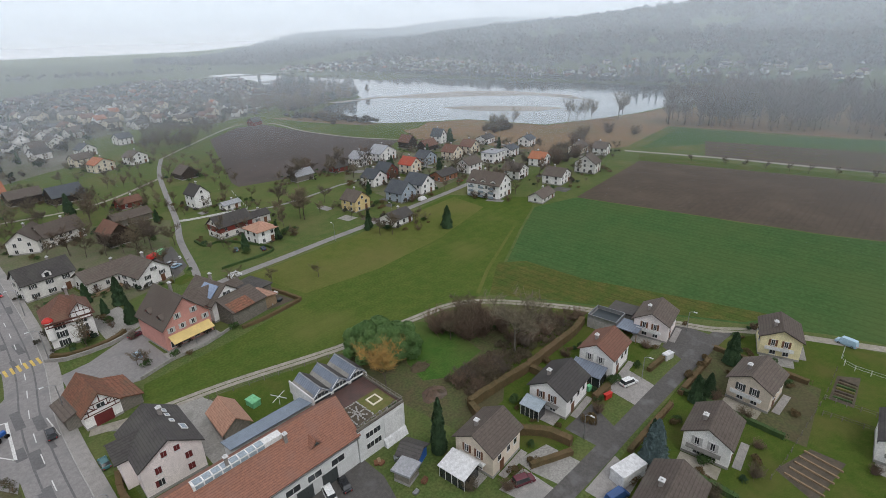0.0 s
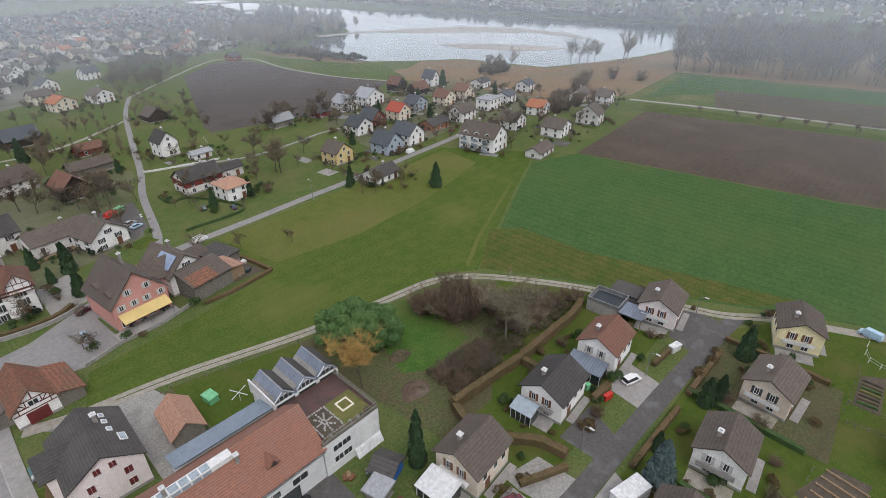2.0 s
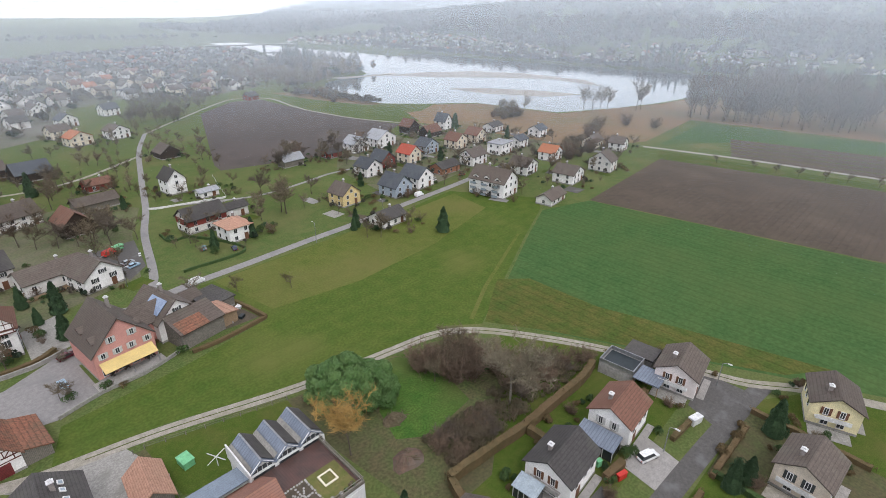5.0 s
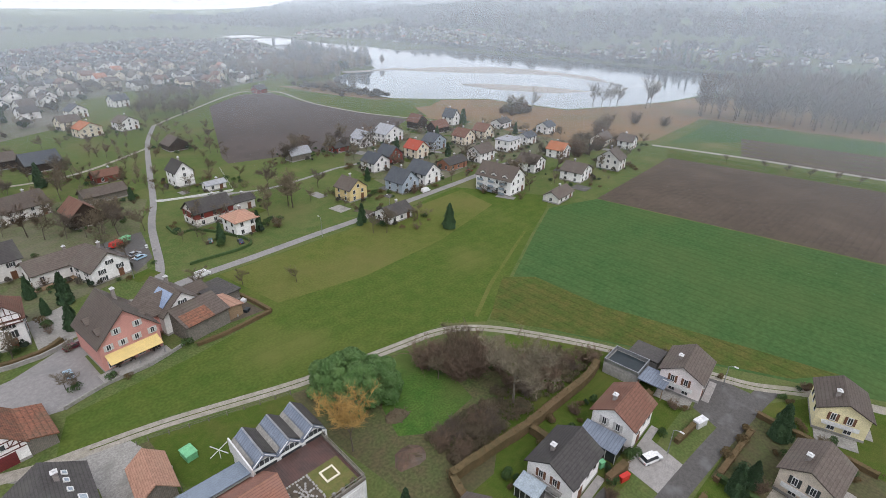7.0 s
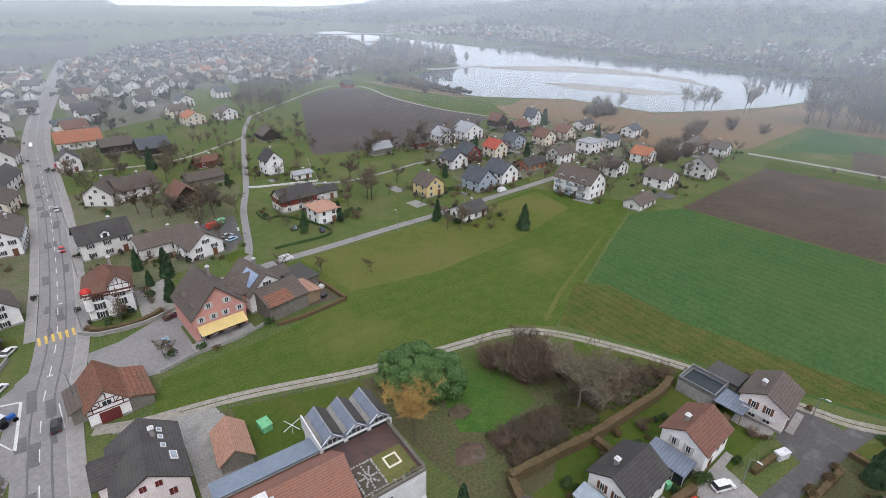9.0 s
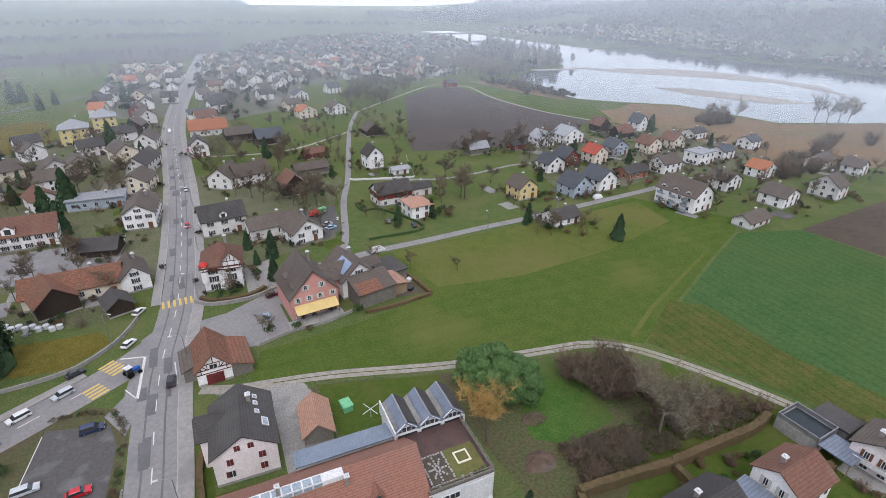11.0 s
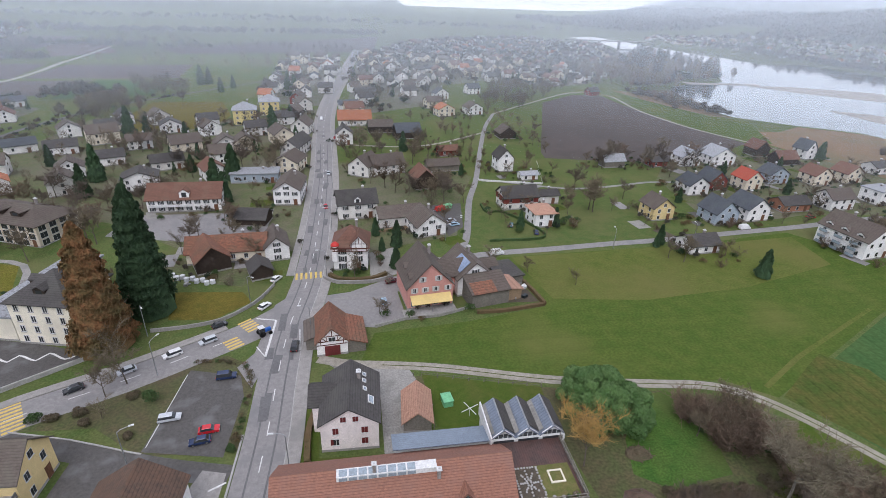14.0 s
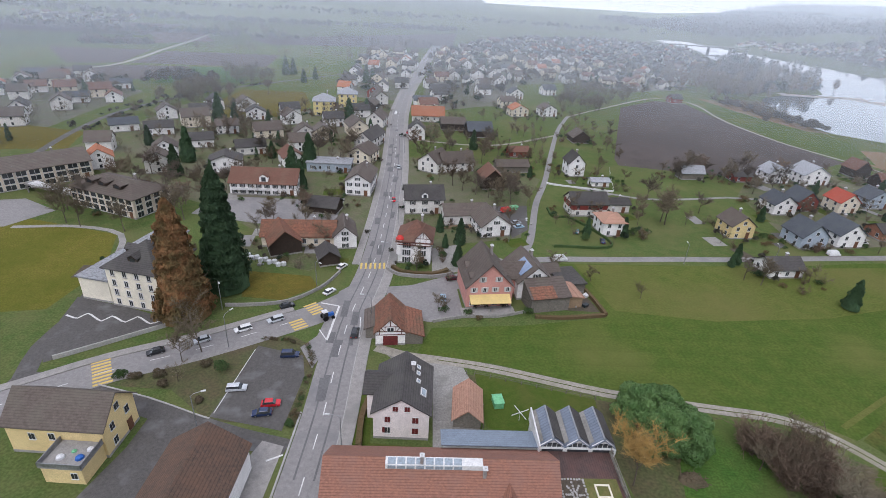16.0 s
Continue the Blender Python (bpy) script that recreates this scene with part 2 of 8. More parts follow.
mat("hedge", (0.12, 0.084, 0.04), (0.082, 0.066, 0.03), 1.2, 0.9, 0.4, stain=(0.13, 0.084, 0.046), amount=0.4)
mat("bramble", (0.125, 0.095, 0.062), (0.082, 0.068, 0.045), 0.9, 0.9, 0.4, stain=(0.066, 0.078, 0.034), amount=0.4)
mat("heap", (0.13, 0.085, 0.062), (0.085, 0.062, 0.048), 1.6, 0.95, 0.9, stain=(0.15, 0.13, 0.11), amount=0.3)
mat("hedge_green", (0.04, 0.08, 0.025), (0.06, 0.1, 0.03), 1.2, 0.9, 0.4)

water_m = bpy.data.materials.new("lake_water")
water_m.use_nodes = True
wb = water_m.node_tree.nodes["Principled BSDF"]
wb.inputs["Base Color"].default_value = (0.1, 0.12, 0.13, 1)
wb.inputs["Roughness"].default_value = 0.05
wb.inputs["IOR"].default_value = 1.33
wn = water_m.node_tree.nodes.new("ShaderNodeTexNoise")
wn.inputs["Scale"].default_value = 0.6
wk = water_m.node_tree.nodes.new("ShaderNodeBump")
wk.inputs["Strength"].default_value, wk.inputs["Distance"].default_value = 0.03, 0.1
water_m.node_tree.links.new(wn.outputs["Fac"], wk.inputs["Height"])
water_m.node_tree.links.new(wk.outputs[0], wb.inputs["Normal"])
MATS["lake_water"] = water_m


def veil_material(density, rise):
    """Thin mist: mostly clear, the rest scatters daylight."""
    m = bpy.data.materials.new("mist")
    m.use_nodes = True
    t = m.node_tree
    t.nodes.remove(t.nodes["Principled BSDF"])
    clear, dif, mixer = t.nodes.new("ShaderNodeBsdfTransparent"), t.nodes.new("ShaderNodeBsdfDiffuse"), t.nodes.new("ShaderNodeMixShader")
    dif.inputs[0].default_value = (0.82, 0.91, 0.98, 1)
    n, r, co = t.nodes.new("ShaderNodeTexNoise"), t.nodes.new("ShaderNodeMapRange"), t.nodes.new("ShaderNodeTexCoord")
    n.inputs["Scale"].default_value, n.inputs["Detail"].default_value = 0.006, 3
    r.inputs[3].default_value, r.inputs[4].default_value = density * 0.75, density * 1.25
    t.links.new(co.outputs["Object"], n.inputs["Vector"])
    t.links.new(n.outputs["Fac"], r.inputs[0])
    sep, low, mul = t.nodes.new("ShaderNodeSeparateXYZ"), t.nodes.new("ShaderNodeMapRange"), t.nodes.new("ShaderNodeMath")
    low.interpolation_type = "SMOOTHSTEP"
    low.inputs[1].default_value, low.inputs[2].default_value = 0.0, rise
    mul.operation = "MULTIPLY"
    t.links.new(co.outputs["Object"], sep.inputs[0])
    t.links.new(sep.outputs[2], low.inputs[0])
    t.links.new(r.outputs[0], mul.inputs[0])
    t.links.new(low.outputs[0], mul.inputs[1])
    t.links.new(mul.outputs[0], mixer.inputs[0])
    t.links.new(clear.outputs[0], mixer.inputs[1])
    t.links.new(dif.outputs[0], mixer.inputs[2])
    t.links.new(mixer.outputs[0], t.nodes["Material Output"].inputs[0])
    return m


CACHE = {}


def cached(key, make):
    if key not in CACHE:
        CACHE[key] = make()
    return CACHE[key]


# ---- building blocks ----
def mesh_of(name, verts, faces, material, smooth=False):
    me = bpy.data.meshes.new(name)
    me.from_pydata([tuple(v) for v in verts], [], faces)
    me.materials.append(MATS[material])
    if smooth:
        me.polygons.foreach_set("use_smooth", [True] * len(me.polygons))
    me.update()
    return me


def boxes(*items):
    """Verts and faces of boxes (x0, y0, z0, x1, y1, z1)."""
    vs, fs = [], []
    for x0, y0, z0, x1, y1, z1 in items:
        k = len(vs)
        vs += [(x0, y0, z0), (x1, y0, z0), (x1, y1, z0), (x0, y1, z0), (x0, y0, z1), (x1, y0, z1), (x1, y1, z1), (x0, y1, z1)]
        fs += [tuple(k + i for i in f) for f in ((3, 2, 1, 0), (4, 5, 6, 7), (0, 1, 5, 4), (1, 2, 6, 5), (2, 3, 7, 6), (3, 0, 4, 7))]
    return vs, fs


def prism(profile, y0, y1):
    """A profile of (x, z) drawn out from y0 to y1."""
    n = len(profile)
    vs = [(x, y0, z) for x, z in profile] + [(x, y1, z) for x, z in profile]
    fs = [tuple(range(n)), tuple(range(2 * n - 1, n - 1, -1))] + [(i, n + i, n + (i + 1) % n, (i + 1) % n) for i in range(n)]
    return vs, fs


def tube(points, radii, sides=6):
    """A tapered tube through points."""
    vs, fs = [], []
    for i, (p, r) in enumerate(zip(points, radii)):
        d = (Vector(points[min(i + 1, len(points) - 1)]) - Vector(points[max(i - 1, 0)])).normalized()
        a = d.orthogonal().normalized()
        b = d.cross(a)
        for k in range(sides):
            w = 2 * math.pi * k / sides
            vs.append(tuple(Vector(p) + (a * math.cos(w) + b * math.sin(w)) * r))
        if i:
            for k in range(sides):
                q = (i - 1) * sides
                fs.append((q + k, q + (k + 1) % sides, q + sides + (k + 1) % sides, q + sides + k))
    fs.append(tuple(range(len(vs) - sides, len(vs))))
    return vs, fs


def part(name, data, material=None, parent=None, label="", m=None):
    """One mesh object under a thing; data is a mesh or (verts, faces)."""
    me = data if isinstance(data, bpy.types.Mesh) else mesh_of(name, data[0], data[1], material)
    ob = new(name, me)
    ob.parent = parent
    if m is not None:
        ob.matrix_basis = m
    if label:
        ob["label"] = label
    return ob


def thing(name, m, label, category, group="", kind=""):
    ob = new(name)
    ob.matrix_basis = m
    ob.empty_display_size = 0.3
    return tagged(ob, label, category, group, kind)


def sheet(name, pts, z, material, label="", category="", kind="structure", parent=None):
    """A flat piece of ground with its outline, z above datum, with a thin edge."""
    bm = bmesh.new()
    top = bm.faces.new([bm.verts.new((x, y, z)) for x, y in pts])
    bm.normal_update()
    if top.normal.z < 0:
        top.normal_flip()
    bmesh.ops.triangulate(bm, faces=[top])
    bm.normal_update()
    for f in bm.faces:
        if f.normal.z < 0:
            f.normal_flip()
    me = bpy.data.meshes.new(name)
    bm.to_mesh(me)
    bm.free()
    me.materials.append(MATS[material])
    ob = new(name, me)
    ob.parent = parent
    return tagged(ob, label, category, "", kind) if label else ob


def glide(pts, step=4.0):
    """Catmull-Rom points along a polyline."""
    out = []
    P = [Vector((*p, 0)) for p in pts]
    P = [P[0] * 2 - P[1]] + P + [P[-1] * 2 - P[-2]]
    for i in range(1, len(P) - 2):
        n = max(2, int((P[i + 1] - P[i]).length / step))
        for k in range(n):
            t = k / n
            a, b, c, d = P[i - 1:i + 3]
            out.append(0.5 * ((2 * b) + (c - a) * t + (2 * a - 5 * b + 4 * c - d) * t * t + (3 * b - a - 3 * c + d) * t ** 3))
    out.append(P[-2])
    return out


def ribbon(name, pts, width, z, material, offset=0.0, thick=0.0, label="", category="", kind="structure", parent=None, step=4.0):
    """A road or kerb of constant width along a smooth line; offset to its right."""
    L = glide(pts, step)
    vs, fs = [], []
    for i, p in enumerate(L):
        d = (L[min(i + 1, len(L) - 1)] - L[max(i - 1, 0)]).normalized()
        n = Vector((d.y, -d.x, 0))
        for s in (-0.5, 0.5):
            q = p + n * (offset + s * width)
            vs.append((q.x, q.y, z))
        if i:
            fs.append((2 * i - 2, 2 * i - 1, 2 * i + 1, 2 * i))
    if thick:
        k = len(vs)
        vs += [(x, y, z - thick) for x, y, _ in vs]
        for i in range(1, len(L)):
            fs += [(2 * i - 2, 2 * i, k + 2 * i, k + 2 * i - 2), (2 * i + 1, 2 * i - 1, k + 2 * i - 1, k + 2 * i + 1)]
    ob = part(name, (vs, fs), material, parent)
    return tagged(ob, label, category, "", kind) if label else ob


def dashes(parent, pts, z, every, length, width, offset=0.0, start=0.0, end=1e9, material="white_line", name="lane_mark"):
    """Painted dashes along a line, each a piece of its own."""
    L = glide(pts, 1.0)
    run, nxt = 0.0, start
    me = mesh_of(name, *boxes((-width / 2, -length / 2, -0.004, width / 2, length / 2, 0.004)), material)
    for a, b in zip(L, L[1:]):
        run += (b - a).length
        if nxt <= run < end:
            d = (b - a).normalized()
            n = Vector((d.y, -d.x, 0))
            q = a + n * offset
            part(name, me, parent=parent, m=pose(q.x, q.y, z, 0, 0, math.degrees(math.atan2(d.y, d.x)) - 90))
            nxt += every


def joined(name, items, label, category):
    """ONE object of kind stuff out of many (mesh, pose) pairs."""
    co, loops, totals, slots, index, base = [], [], [], [], [], 0
    for me, m in items:
        n = len(me.vertices)
        v = np.empty(n * 3)
        me.vertices.foreach_get("co", v)
        A = np.array(m)
        co.append(v.reshape(-1, 3) @ A[:3, :3].T + A[:3, 3])
        li = np.empty(len(me.loops), dtype=np.int32)
        me.loops.foreach_get("vertex_index", li)
        loops.append(li + base)
        lt = np.empty(len(me.polygons), dtype=np.int32)
        me.polygons.foreach_get("loop_total", lt)
        totals.append(lt)
        mi = np.empty(len(me.polygons), dtype=np.int32)
        me.polygons.foreach_get("material_index", mi)
        for k in range(len(me.materials)):
            if me.materials[k] not in slots:
                slots.append(me.materials[k])
        table = np.array([slots.index(q) for q in me.materials])
        index.append(table[mi])
        base += n
    co, loops, totals, index = (np.concatenate(q) for q in (co, loops, totals, index))
    out = bpy.data.meshes.new(name)
    out.vertices.add(len(co))
    out.vertices.foreach_set("co", co.ravel())
    out.loops.add(len(loops))
    out.loops.foreach_set("vertex_index", loops)
    out.polygons.add(len(totals))
    out.polygons.foreach_set("loop_start", np.concatenate(([0], np.cumsum(totals)[:-1])))
    for q in slots:
        out.materials.append(q)
    out.polygons.foreach_set("material_index", index)
    out.update(calc_edges=True)
    return tagged(new(name, out), label, category, "", "stuff")


# ---- windows, houses ----

def window(house_ob, m, w=1.0, h=1.3, detail=2, shutter="shutter_brown", pane="glass"):
    """A window at pose m on a wall (local -y points out)."""
    if detail == 0:
        me = cached(("far", w, h, pane), lambda: mesh_of("window", *boxes((-w / 2, -0.05, -h / 2, w / 2, 0.05, h / 2)), pane))
        return part("window", me, parent=house_ob, m=m)
    if detail == 1:
        def one_piece():
            me = mesh_of("window", *boxes((-w / 2 - 0.08, -0.06, -h / 2 - 0.08, w / 2 + 0.08, 0.05, h / 2 + 0.08), (-w / 2, -0.1, -h / 2, -0.04, -0.05, h / 2), (0.04, -0.1, -h / 2, w / 2, -0.05, h / 2), (-w / 2 - 0.12, -0.16, -h / 2 - 0.14, w / 2 + 0.12, 0, -h / 2 - 0.08)), "frame_white")
            me.materials.append(MATS[pane])
            me.polygons.foreach_set("material_index", [1 if 6 <= i < 18 else 0 for i in range(24)])
            return me
        return part("window", cached(("one", w, h, pane), one_piece), parent=house_ob, m=m)
    f = 0.09
    fr = cached(("frame", w, h), lambda: mesh_of("window", *boxes((-w / 2, -0.1, -h / 2, -w / 2 + f, 0.06, h / 2), (w / 2 - f, -0.1, -h / 2, w / 2, 0.06, h / 2), (-w / 2 + f, -0.1, h / 2 - f, w / 2 - f, 0.06, h / 2), (-w / 2 + f, -0.1, -h / 2, w / 2 - f, 0.06, -h / 2 + f), (-0.03, -0.09, -h / 2 + f, 0.03, 0.05, h / 2 - f)), "frame_white"))
    ob = part("window", fr, parent=house_ob, m=m)
    pn = cached(("pane", w, h, pane), lambda: mesh_of("pane", *boxes((-w / 2 + f, -0.05, -h / 2 + f, w / 2 - f, 0.03, h / 2 - f)), pane))
    part("pane", pn, parent=ob)
    sl = cached(("sill", w), lambda: mesh_of("sill", *boxes((-w / 2 - 0.08, -0.2, -0.06, w / 2 + 0.08, 0.03, 0)), "plinth"))
    part("sill", sl, parent=ob, m=pose(0, 0, -h / 2))
    if shutter and detail > 1:
        sh = cached(("shutter", w, h, shutter), lambda: mesh_of("shutter", *boxes((-w / 4, -0.1, -h / 2, w / 4, -0.03, h / 2), (-w / 4 + 0.06, -0.12, -0.04, w / 4 - 0.06, -0.1, 0.04)), shutter))
        for s in (-1, 1):
            part("shutter", sh, parent=ob, m=pose(s * (w * 0.76), 0, 0))
    return ob


def chimney(parent, x, y, z0, z1, s=0.35, cap="cap"):
    c = part("chimney", boxes((x - s, y - s, z0, x + s, y + s, z1)), "chimney", parent)
    part("chimney_cap", boxes((x - s - 0.12, y - s - 0.12, z1 + 0.01, x + s + 0.12, y + s + 0.12, z1 + 0.14), (x - s * 0.6, y - s * 0.6, z1 + 0.14, x + s * 0.6, y + s * 0.6, z1 + 0.4)), cap, c)
    return c


WORDS = {"roof_brown": "weathered brown tiles", "roof_dark": "dark slate-grey tiles", "roof_slate": "blue-grey tiles", "roof_red": "bright red tiles", "roof_redbrown": "reddish-brown tiles",
         "roof_orange": "orange clay tiles", "roof_salmon": "pale salmon tiles", "roof_lightgrey": "light grey sheets", "roof_tile": "red clay tiles", "roof_old": "old mossy red tiles", "roof_mossy": "mossy brown tiles"}
WALLW = {"white": "white rendered", "lightwall": "pale grey rendered", "cream": "cream rendered", "yellow": "ochre yellow rendered", "yellowb": "bright yellow rendered", "pinkish": "pale pink rendered", "pink": "rose pink rendered",
         "bluegrey": "blue-grey clad", "redwood": "dark red boarded", "redwhite": "white rendered red-boarded", "lemon": "light yellow rendered", "tan": "tan rendered", "palecream": "pale cream rendered", "brick": "orange brick", "darkwood": "dark timber", "greywood": "grey weathered timber", "industrial": "light grey rendered"}


def gable_body(w, d, e, r, axis):
    """Wall solid with its gables."""
    if axis == "y":
        return prism([(-w / 2, 0), (w / 2, 0), (w / 2, e), (0, r - 0.12), (-w / 2, e)], -d / 2, d / 2)
    if axis == "x":
        vs, fs = prism([(-d / 2, 0), (d / 2, 0), (d / 2, e), (0, r - 0.12), (-d / 2, e)], -w / 2, w / 2)
        return [(-y, x, z) for x, y, z in vs], fs
    return boxes((-w / 2, -d / 2, 0, w / 2, d / 2, e))


def gable_roof(span, length, e, r, over=0.5, thick=0.2, skew=0.0):
    """Two slabs meeting at a ridge along y."""
    k = (r - e) / (span / 2)
    o = over * 0.8
    xs = span / 2 + o
    ze = e - k * o
    prof = [(-xs, ze), (0, r), (xs, ze), (xs, ze + thick), (0, r + thick * 1.15), (-xs, ze + thick)]
    return prism(prof, -length / 2 - over, length / 2 + over)


def hip_roof(w, d, e, r, over=0.6):
    a, b = w / 2 + over, d / 2 + over
    g = max(0.0, (b - a)), max(0.0, (a - b))
    z = e - 0.1
    vs = [(-a, -b, z), (a, -b, z), (a, b, z), (-a, b, z), (-a, -b, z + 0.2), (a, -b, z + 0.2), (a, b, z + 0.2), (-a, b, z + 0.2), (-g[1] - 0.01, -g[0] - 0.01, r), (g[1] + 0.01, g[0] + 0.01, r)]
    fs = [(3, 2, 1, 0), (0, 1, 5, 4), (1, 2, 6, 5), (2, 3, 7, 6), (3, 0, 4, 7)]
    fs += [(4, 5, 8), (5, 6, 9, 8), (6, 7, 9), (7, 4, 8, 9)] if b >= a else [(4, 5, 9, 8), (5, 6, 9), (6, 7, 8, 9), (7, 4, 8)]
    return vs, fs


def house(x, y, rot, w, d, axis, e, r, wall, roof, detail=1, shutter="shutter_dark", windows=True, label="", stack=True, name="house", skip=(), win=(0.85, 1.15), gap=2.9):
    """A house at its middle: w wide along local x, d deep; the ridge runs along axis x or y (h: hipped, f: flat)."""
    roof = "roof_" + roof
    use = {"darkwood": "wooden barn", "greywood": "wooden barn"}.get(wall, "house")
    ob = thing(name, pose(x, y, 0, 0, 0, rot), label or "%s %s with a roof of %s" % (WALLW[wall], use, WORDS[roof]), "barn" if "barn" in use else "house")
    base = part("wall", gable_body(w, d, e, r, axis), wall, ob)
    if wall == "redwhite":
        part("cladding", boxes((-w / 2 - 0.06, -d / 2 - 0.06, e * 0.55, w / 2 + 0.06, d / 2 + 0.06, e - 0.05)), "redwood", ob, "dark red upper boarding")
    if axis == "y":
        part("roof", gable_roof(w, d, e, r), roof, ob)
    elif axis == "x":
        vs, fs = gable_roof(d, w, e, r)
        part("roof", ([(-q, p, z) for p, q, z in vs], fs), roof, ob)
    elif axis == "h":
        part("roof", hip_roof(w, d, e, r), roof, ob)
    else:
        part("roof", boxes((-w / 2 - 0.35, -d / 2 - 0.35, e, w / 2 + 0.35, d / 2 + 0.35, e + 0.35)), roof, ob)
    part("plinth", boxes((-w / 2 - 0.04, -d / 2 - 0.04, 0, w / 2 + 0.04, d / 2 + 0.04, 0.45)), "plinth", ob)
    if stack and use == "house":
        sx, sy = (w * 0.16, d * 0.2) if axis != "x" else (w * 0.2, d * 0.12)
        span = (w if axis == "y" else d) / 2
        off = sx if axis == "y" else sy
        zr = r - (r - e) * abs(off) / span if axis in "xyh" else e
        chimney(ob, sx, sy, zr - 0.6, max(r, zr) + 0.6, 0.28)
    if windows and use == "house":
        floors = max(1, round(e / 2.35))
        fh = e / floors
        for side, (length, out) in enumerate(((w, d / 2), (d, w / 2), (w, d / 2), (d, w / 2))):
            way = radians(rot + 90 * side - 90)
            if side in skip or (detail == 1 and math.cos(way) * x + math.sin(way) * y > 0.35 * math.hypot(x, y)):
                continue
            n = max(1, int((length - 0.8) / gap))
            turn = pose(0, 0, 0, 0, 0, 90 * side)
            for fl in range(floors):
                for i in range(n):
                    px = (i - (n - 1) / 2) * (length / (n + 0.15))
                    if fl == 0 and side in (0, 1) and i == n - 1 and n > 1:
                        dm = cached(("door", detail > 0), lambda: mesh_of("door", *boxes((-0.5, -0.08, -1.05, 0.5, 0.04, 1.05), (-0.6, -0.06, -1.05, -0.5, 0.04, 1.15), (0.5, -0.06, -1.05, 0.6, 0.04, 1.15)), "shutter_brown"))
                        part("door", dm, parent=ob, m=turn @ pose(px, -out, 1.15))
                        continue
                    window(ob, turn @ pose(px, -out, fl * fh + fh * 0.56), *win, detail, shutter)
            if axis in "xy" and r - e > 2.2 and (side % 2 == 0) == (axis == "y"):
                window(ob, turn @ pose(0, -out, e + (r - e) * 0.3), 0.9, 1.0, detail, shutter if detail > 1 else None)
    return ob

# ---- ground, hills, lake ----
def hill(x, y):
    """Height of the land: flat valley floor, wooded ridge beyond the lake, low hills beyond the plain."""
    far_shore = (x * 0.985 + y * 0.17) - 700
    h = 150 * max(0.0, min(1.0, far_shore / 1000)) ** 1.2 * (0.65 + 0.5 * noise.noise(Vector((x * 0.0012, y * 0.0012, 3.1)))) if far_shore > 0 else 0.0
    h *= max(0.0, min(1.0, (math.degrees(math.atan2(x, y)) - 22) / 16))
    d = math.hypot(x, y)
    ahead = max(0.0, min(1.0, (d - 1000) / 1600))
    if x < 300:
        h = max(h, 60 * ahead ** 1.3 * (0.6 + 0.7 * noise.noise(Vector((x * 0.0015, y * 0.0015, 8.2)))))
    return max(0.0, h)


edges = [-4500, -3800, -3200, -2700, -2300] + list(range(-2000, 2001, 100)) + [2300, 2700, 3200, 3800, 4500]
nE = len(edges)
gv = [(x, y, hill(x, y)) for y in edges for x in edges]
gf = [(j * nE + i, j * nE + i + 1, (j + 1) * nE + i + 1, (j + 1) * nE + i) for j in range(nE - 1) for i in range(nE - 1)]
tagged(new("ground", mesh_of("ground", gv, gf, "grass", True)), "green winter grassland of a broad valley floor", "ground", "", "structure")

lake_edge = [(245, 382), (238, 340), (237, 318), (240, 297), (262, 275), (290, 254), (296, 220), (300, 191), (345, 172), (386, 161), (434, 156), (527, 150), (600, 110), (700, 40), (740, 60), (643, 130), (600, 245), (587, 383), (578, 574), (589, 783), (560, 900), (520, 1080), (440, 1080), (425, 860), (380, 720), (372, 640), (380, 520), (345, 455), (300, 440), (270, 420)]
sheet("water", lake_edge, 0.06, "lake_water", "calm pale lake and river under cloud", "water")
sheet("mudbank", [(352, 432), (395, 428), (450, 398), (474, 350), (470, 270), (440, 235), (452, 300), (420, 345), (376, 390)], 0.12, "sand", "pale bare mud bank in the shallow lake", "mud bank")
sheet("mudbank", [(330, 320), (352, 305), (375, 262), (384, 222), (352, 236), (330, 280)], 0.12, "sand", "pale bare mud bank in the shallow lake", "mud bank")
sheet("mudbank", [(300, 452), (335, 446), (372, 446), (368, 432), (330, 436), (298, 438)], 0.13, "sand", "pale bare mud spit at the peninsula", "mud bank")
sheet("reed_bed", [(204, 262), (240, 258), (262, 270), (290, 250), (298, 188), (386, 158), (440, 152), (440, 130), (330, 118), (262, 112), (228, 128), (222, 170), (214, 215)], 0.03, "reed", "brown winter reed bed along the lake", "reed bed")
sheet("reed_bed", [(205, 400), (244, 384), (236, 330), (238, 296), (226, 300), (212, 350)], 0.03, "reed", "brown winter reed fringe on the shore", "reed bed")
sheet("shore_meadow", [(206, 236), (192, 268), (190, 330), (200, 380), (212, 350), (226, 300), (240, 285), (214, 232)], 0.035, "meadow", "green shore meadow beside the lake", "meadow")

# fields
sheet("meadow", [(-1, 79), (14, 77), (34, 70.5), (52, 67.5), (66, 65.5), (73, 60), (118, 82), (140, 92), (150, 99), (132, 127), (96, 122), (36, 119), (41, 94), (22, 90), (2, 88)], 0.02, "meadow", "mown green meadow with yellowish patches", "meadow")
sheet("meadow_strip", [(44, 97), (66, 94), (95, 97), (128, 106), (131, 124), (96, 121), (40, 119)], 0.03, "strip", "yellowish worn strip of meadow", "meadow")
sheet("crop_field", [(75, 60), (80, 49), (90, 28), (99, 9), (106, -6), (122, -60), (190, -60), (171, 6), (160, 85), (140, 91), (118, 81)], 0.03, "crop", "deep green field of young winter corn", "field")
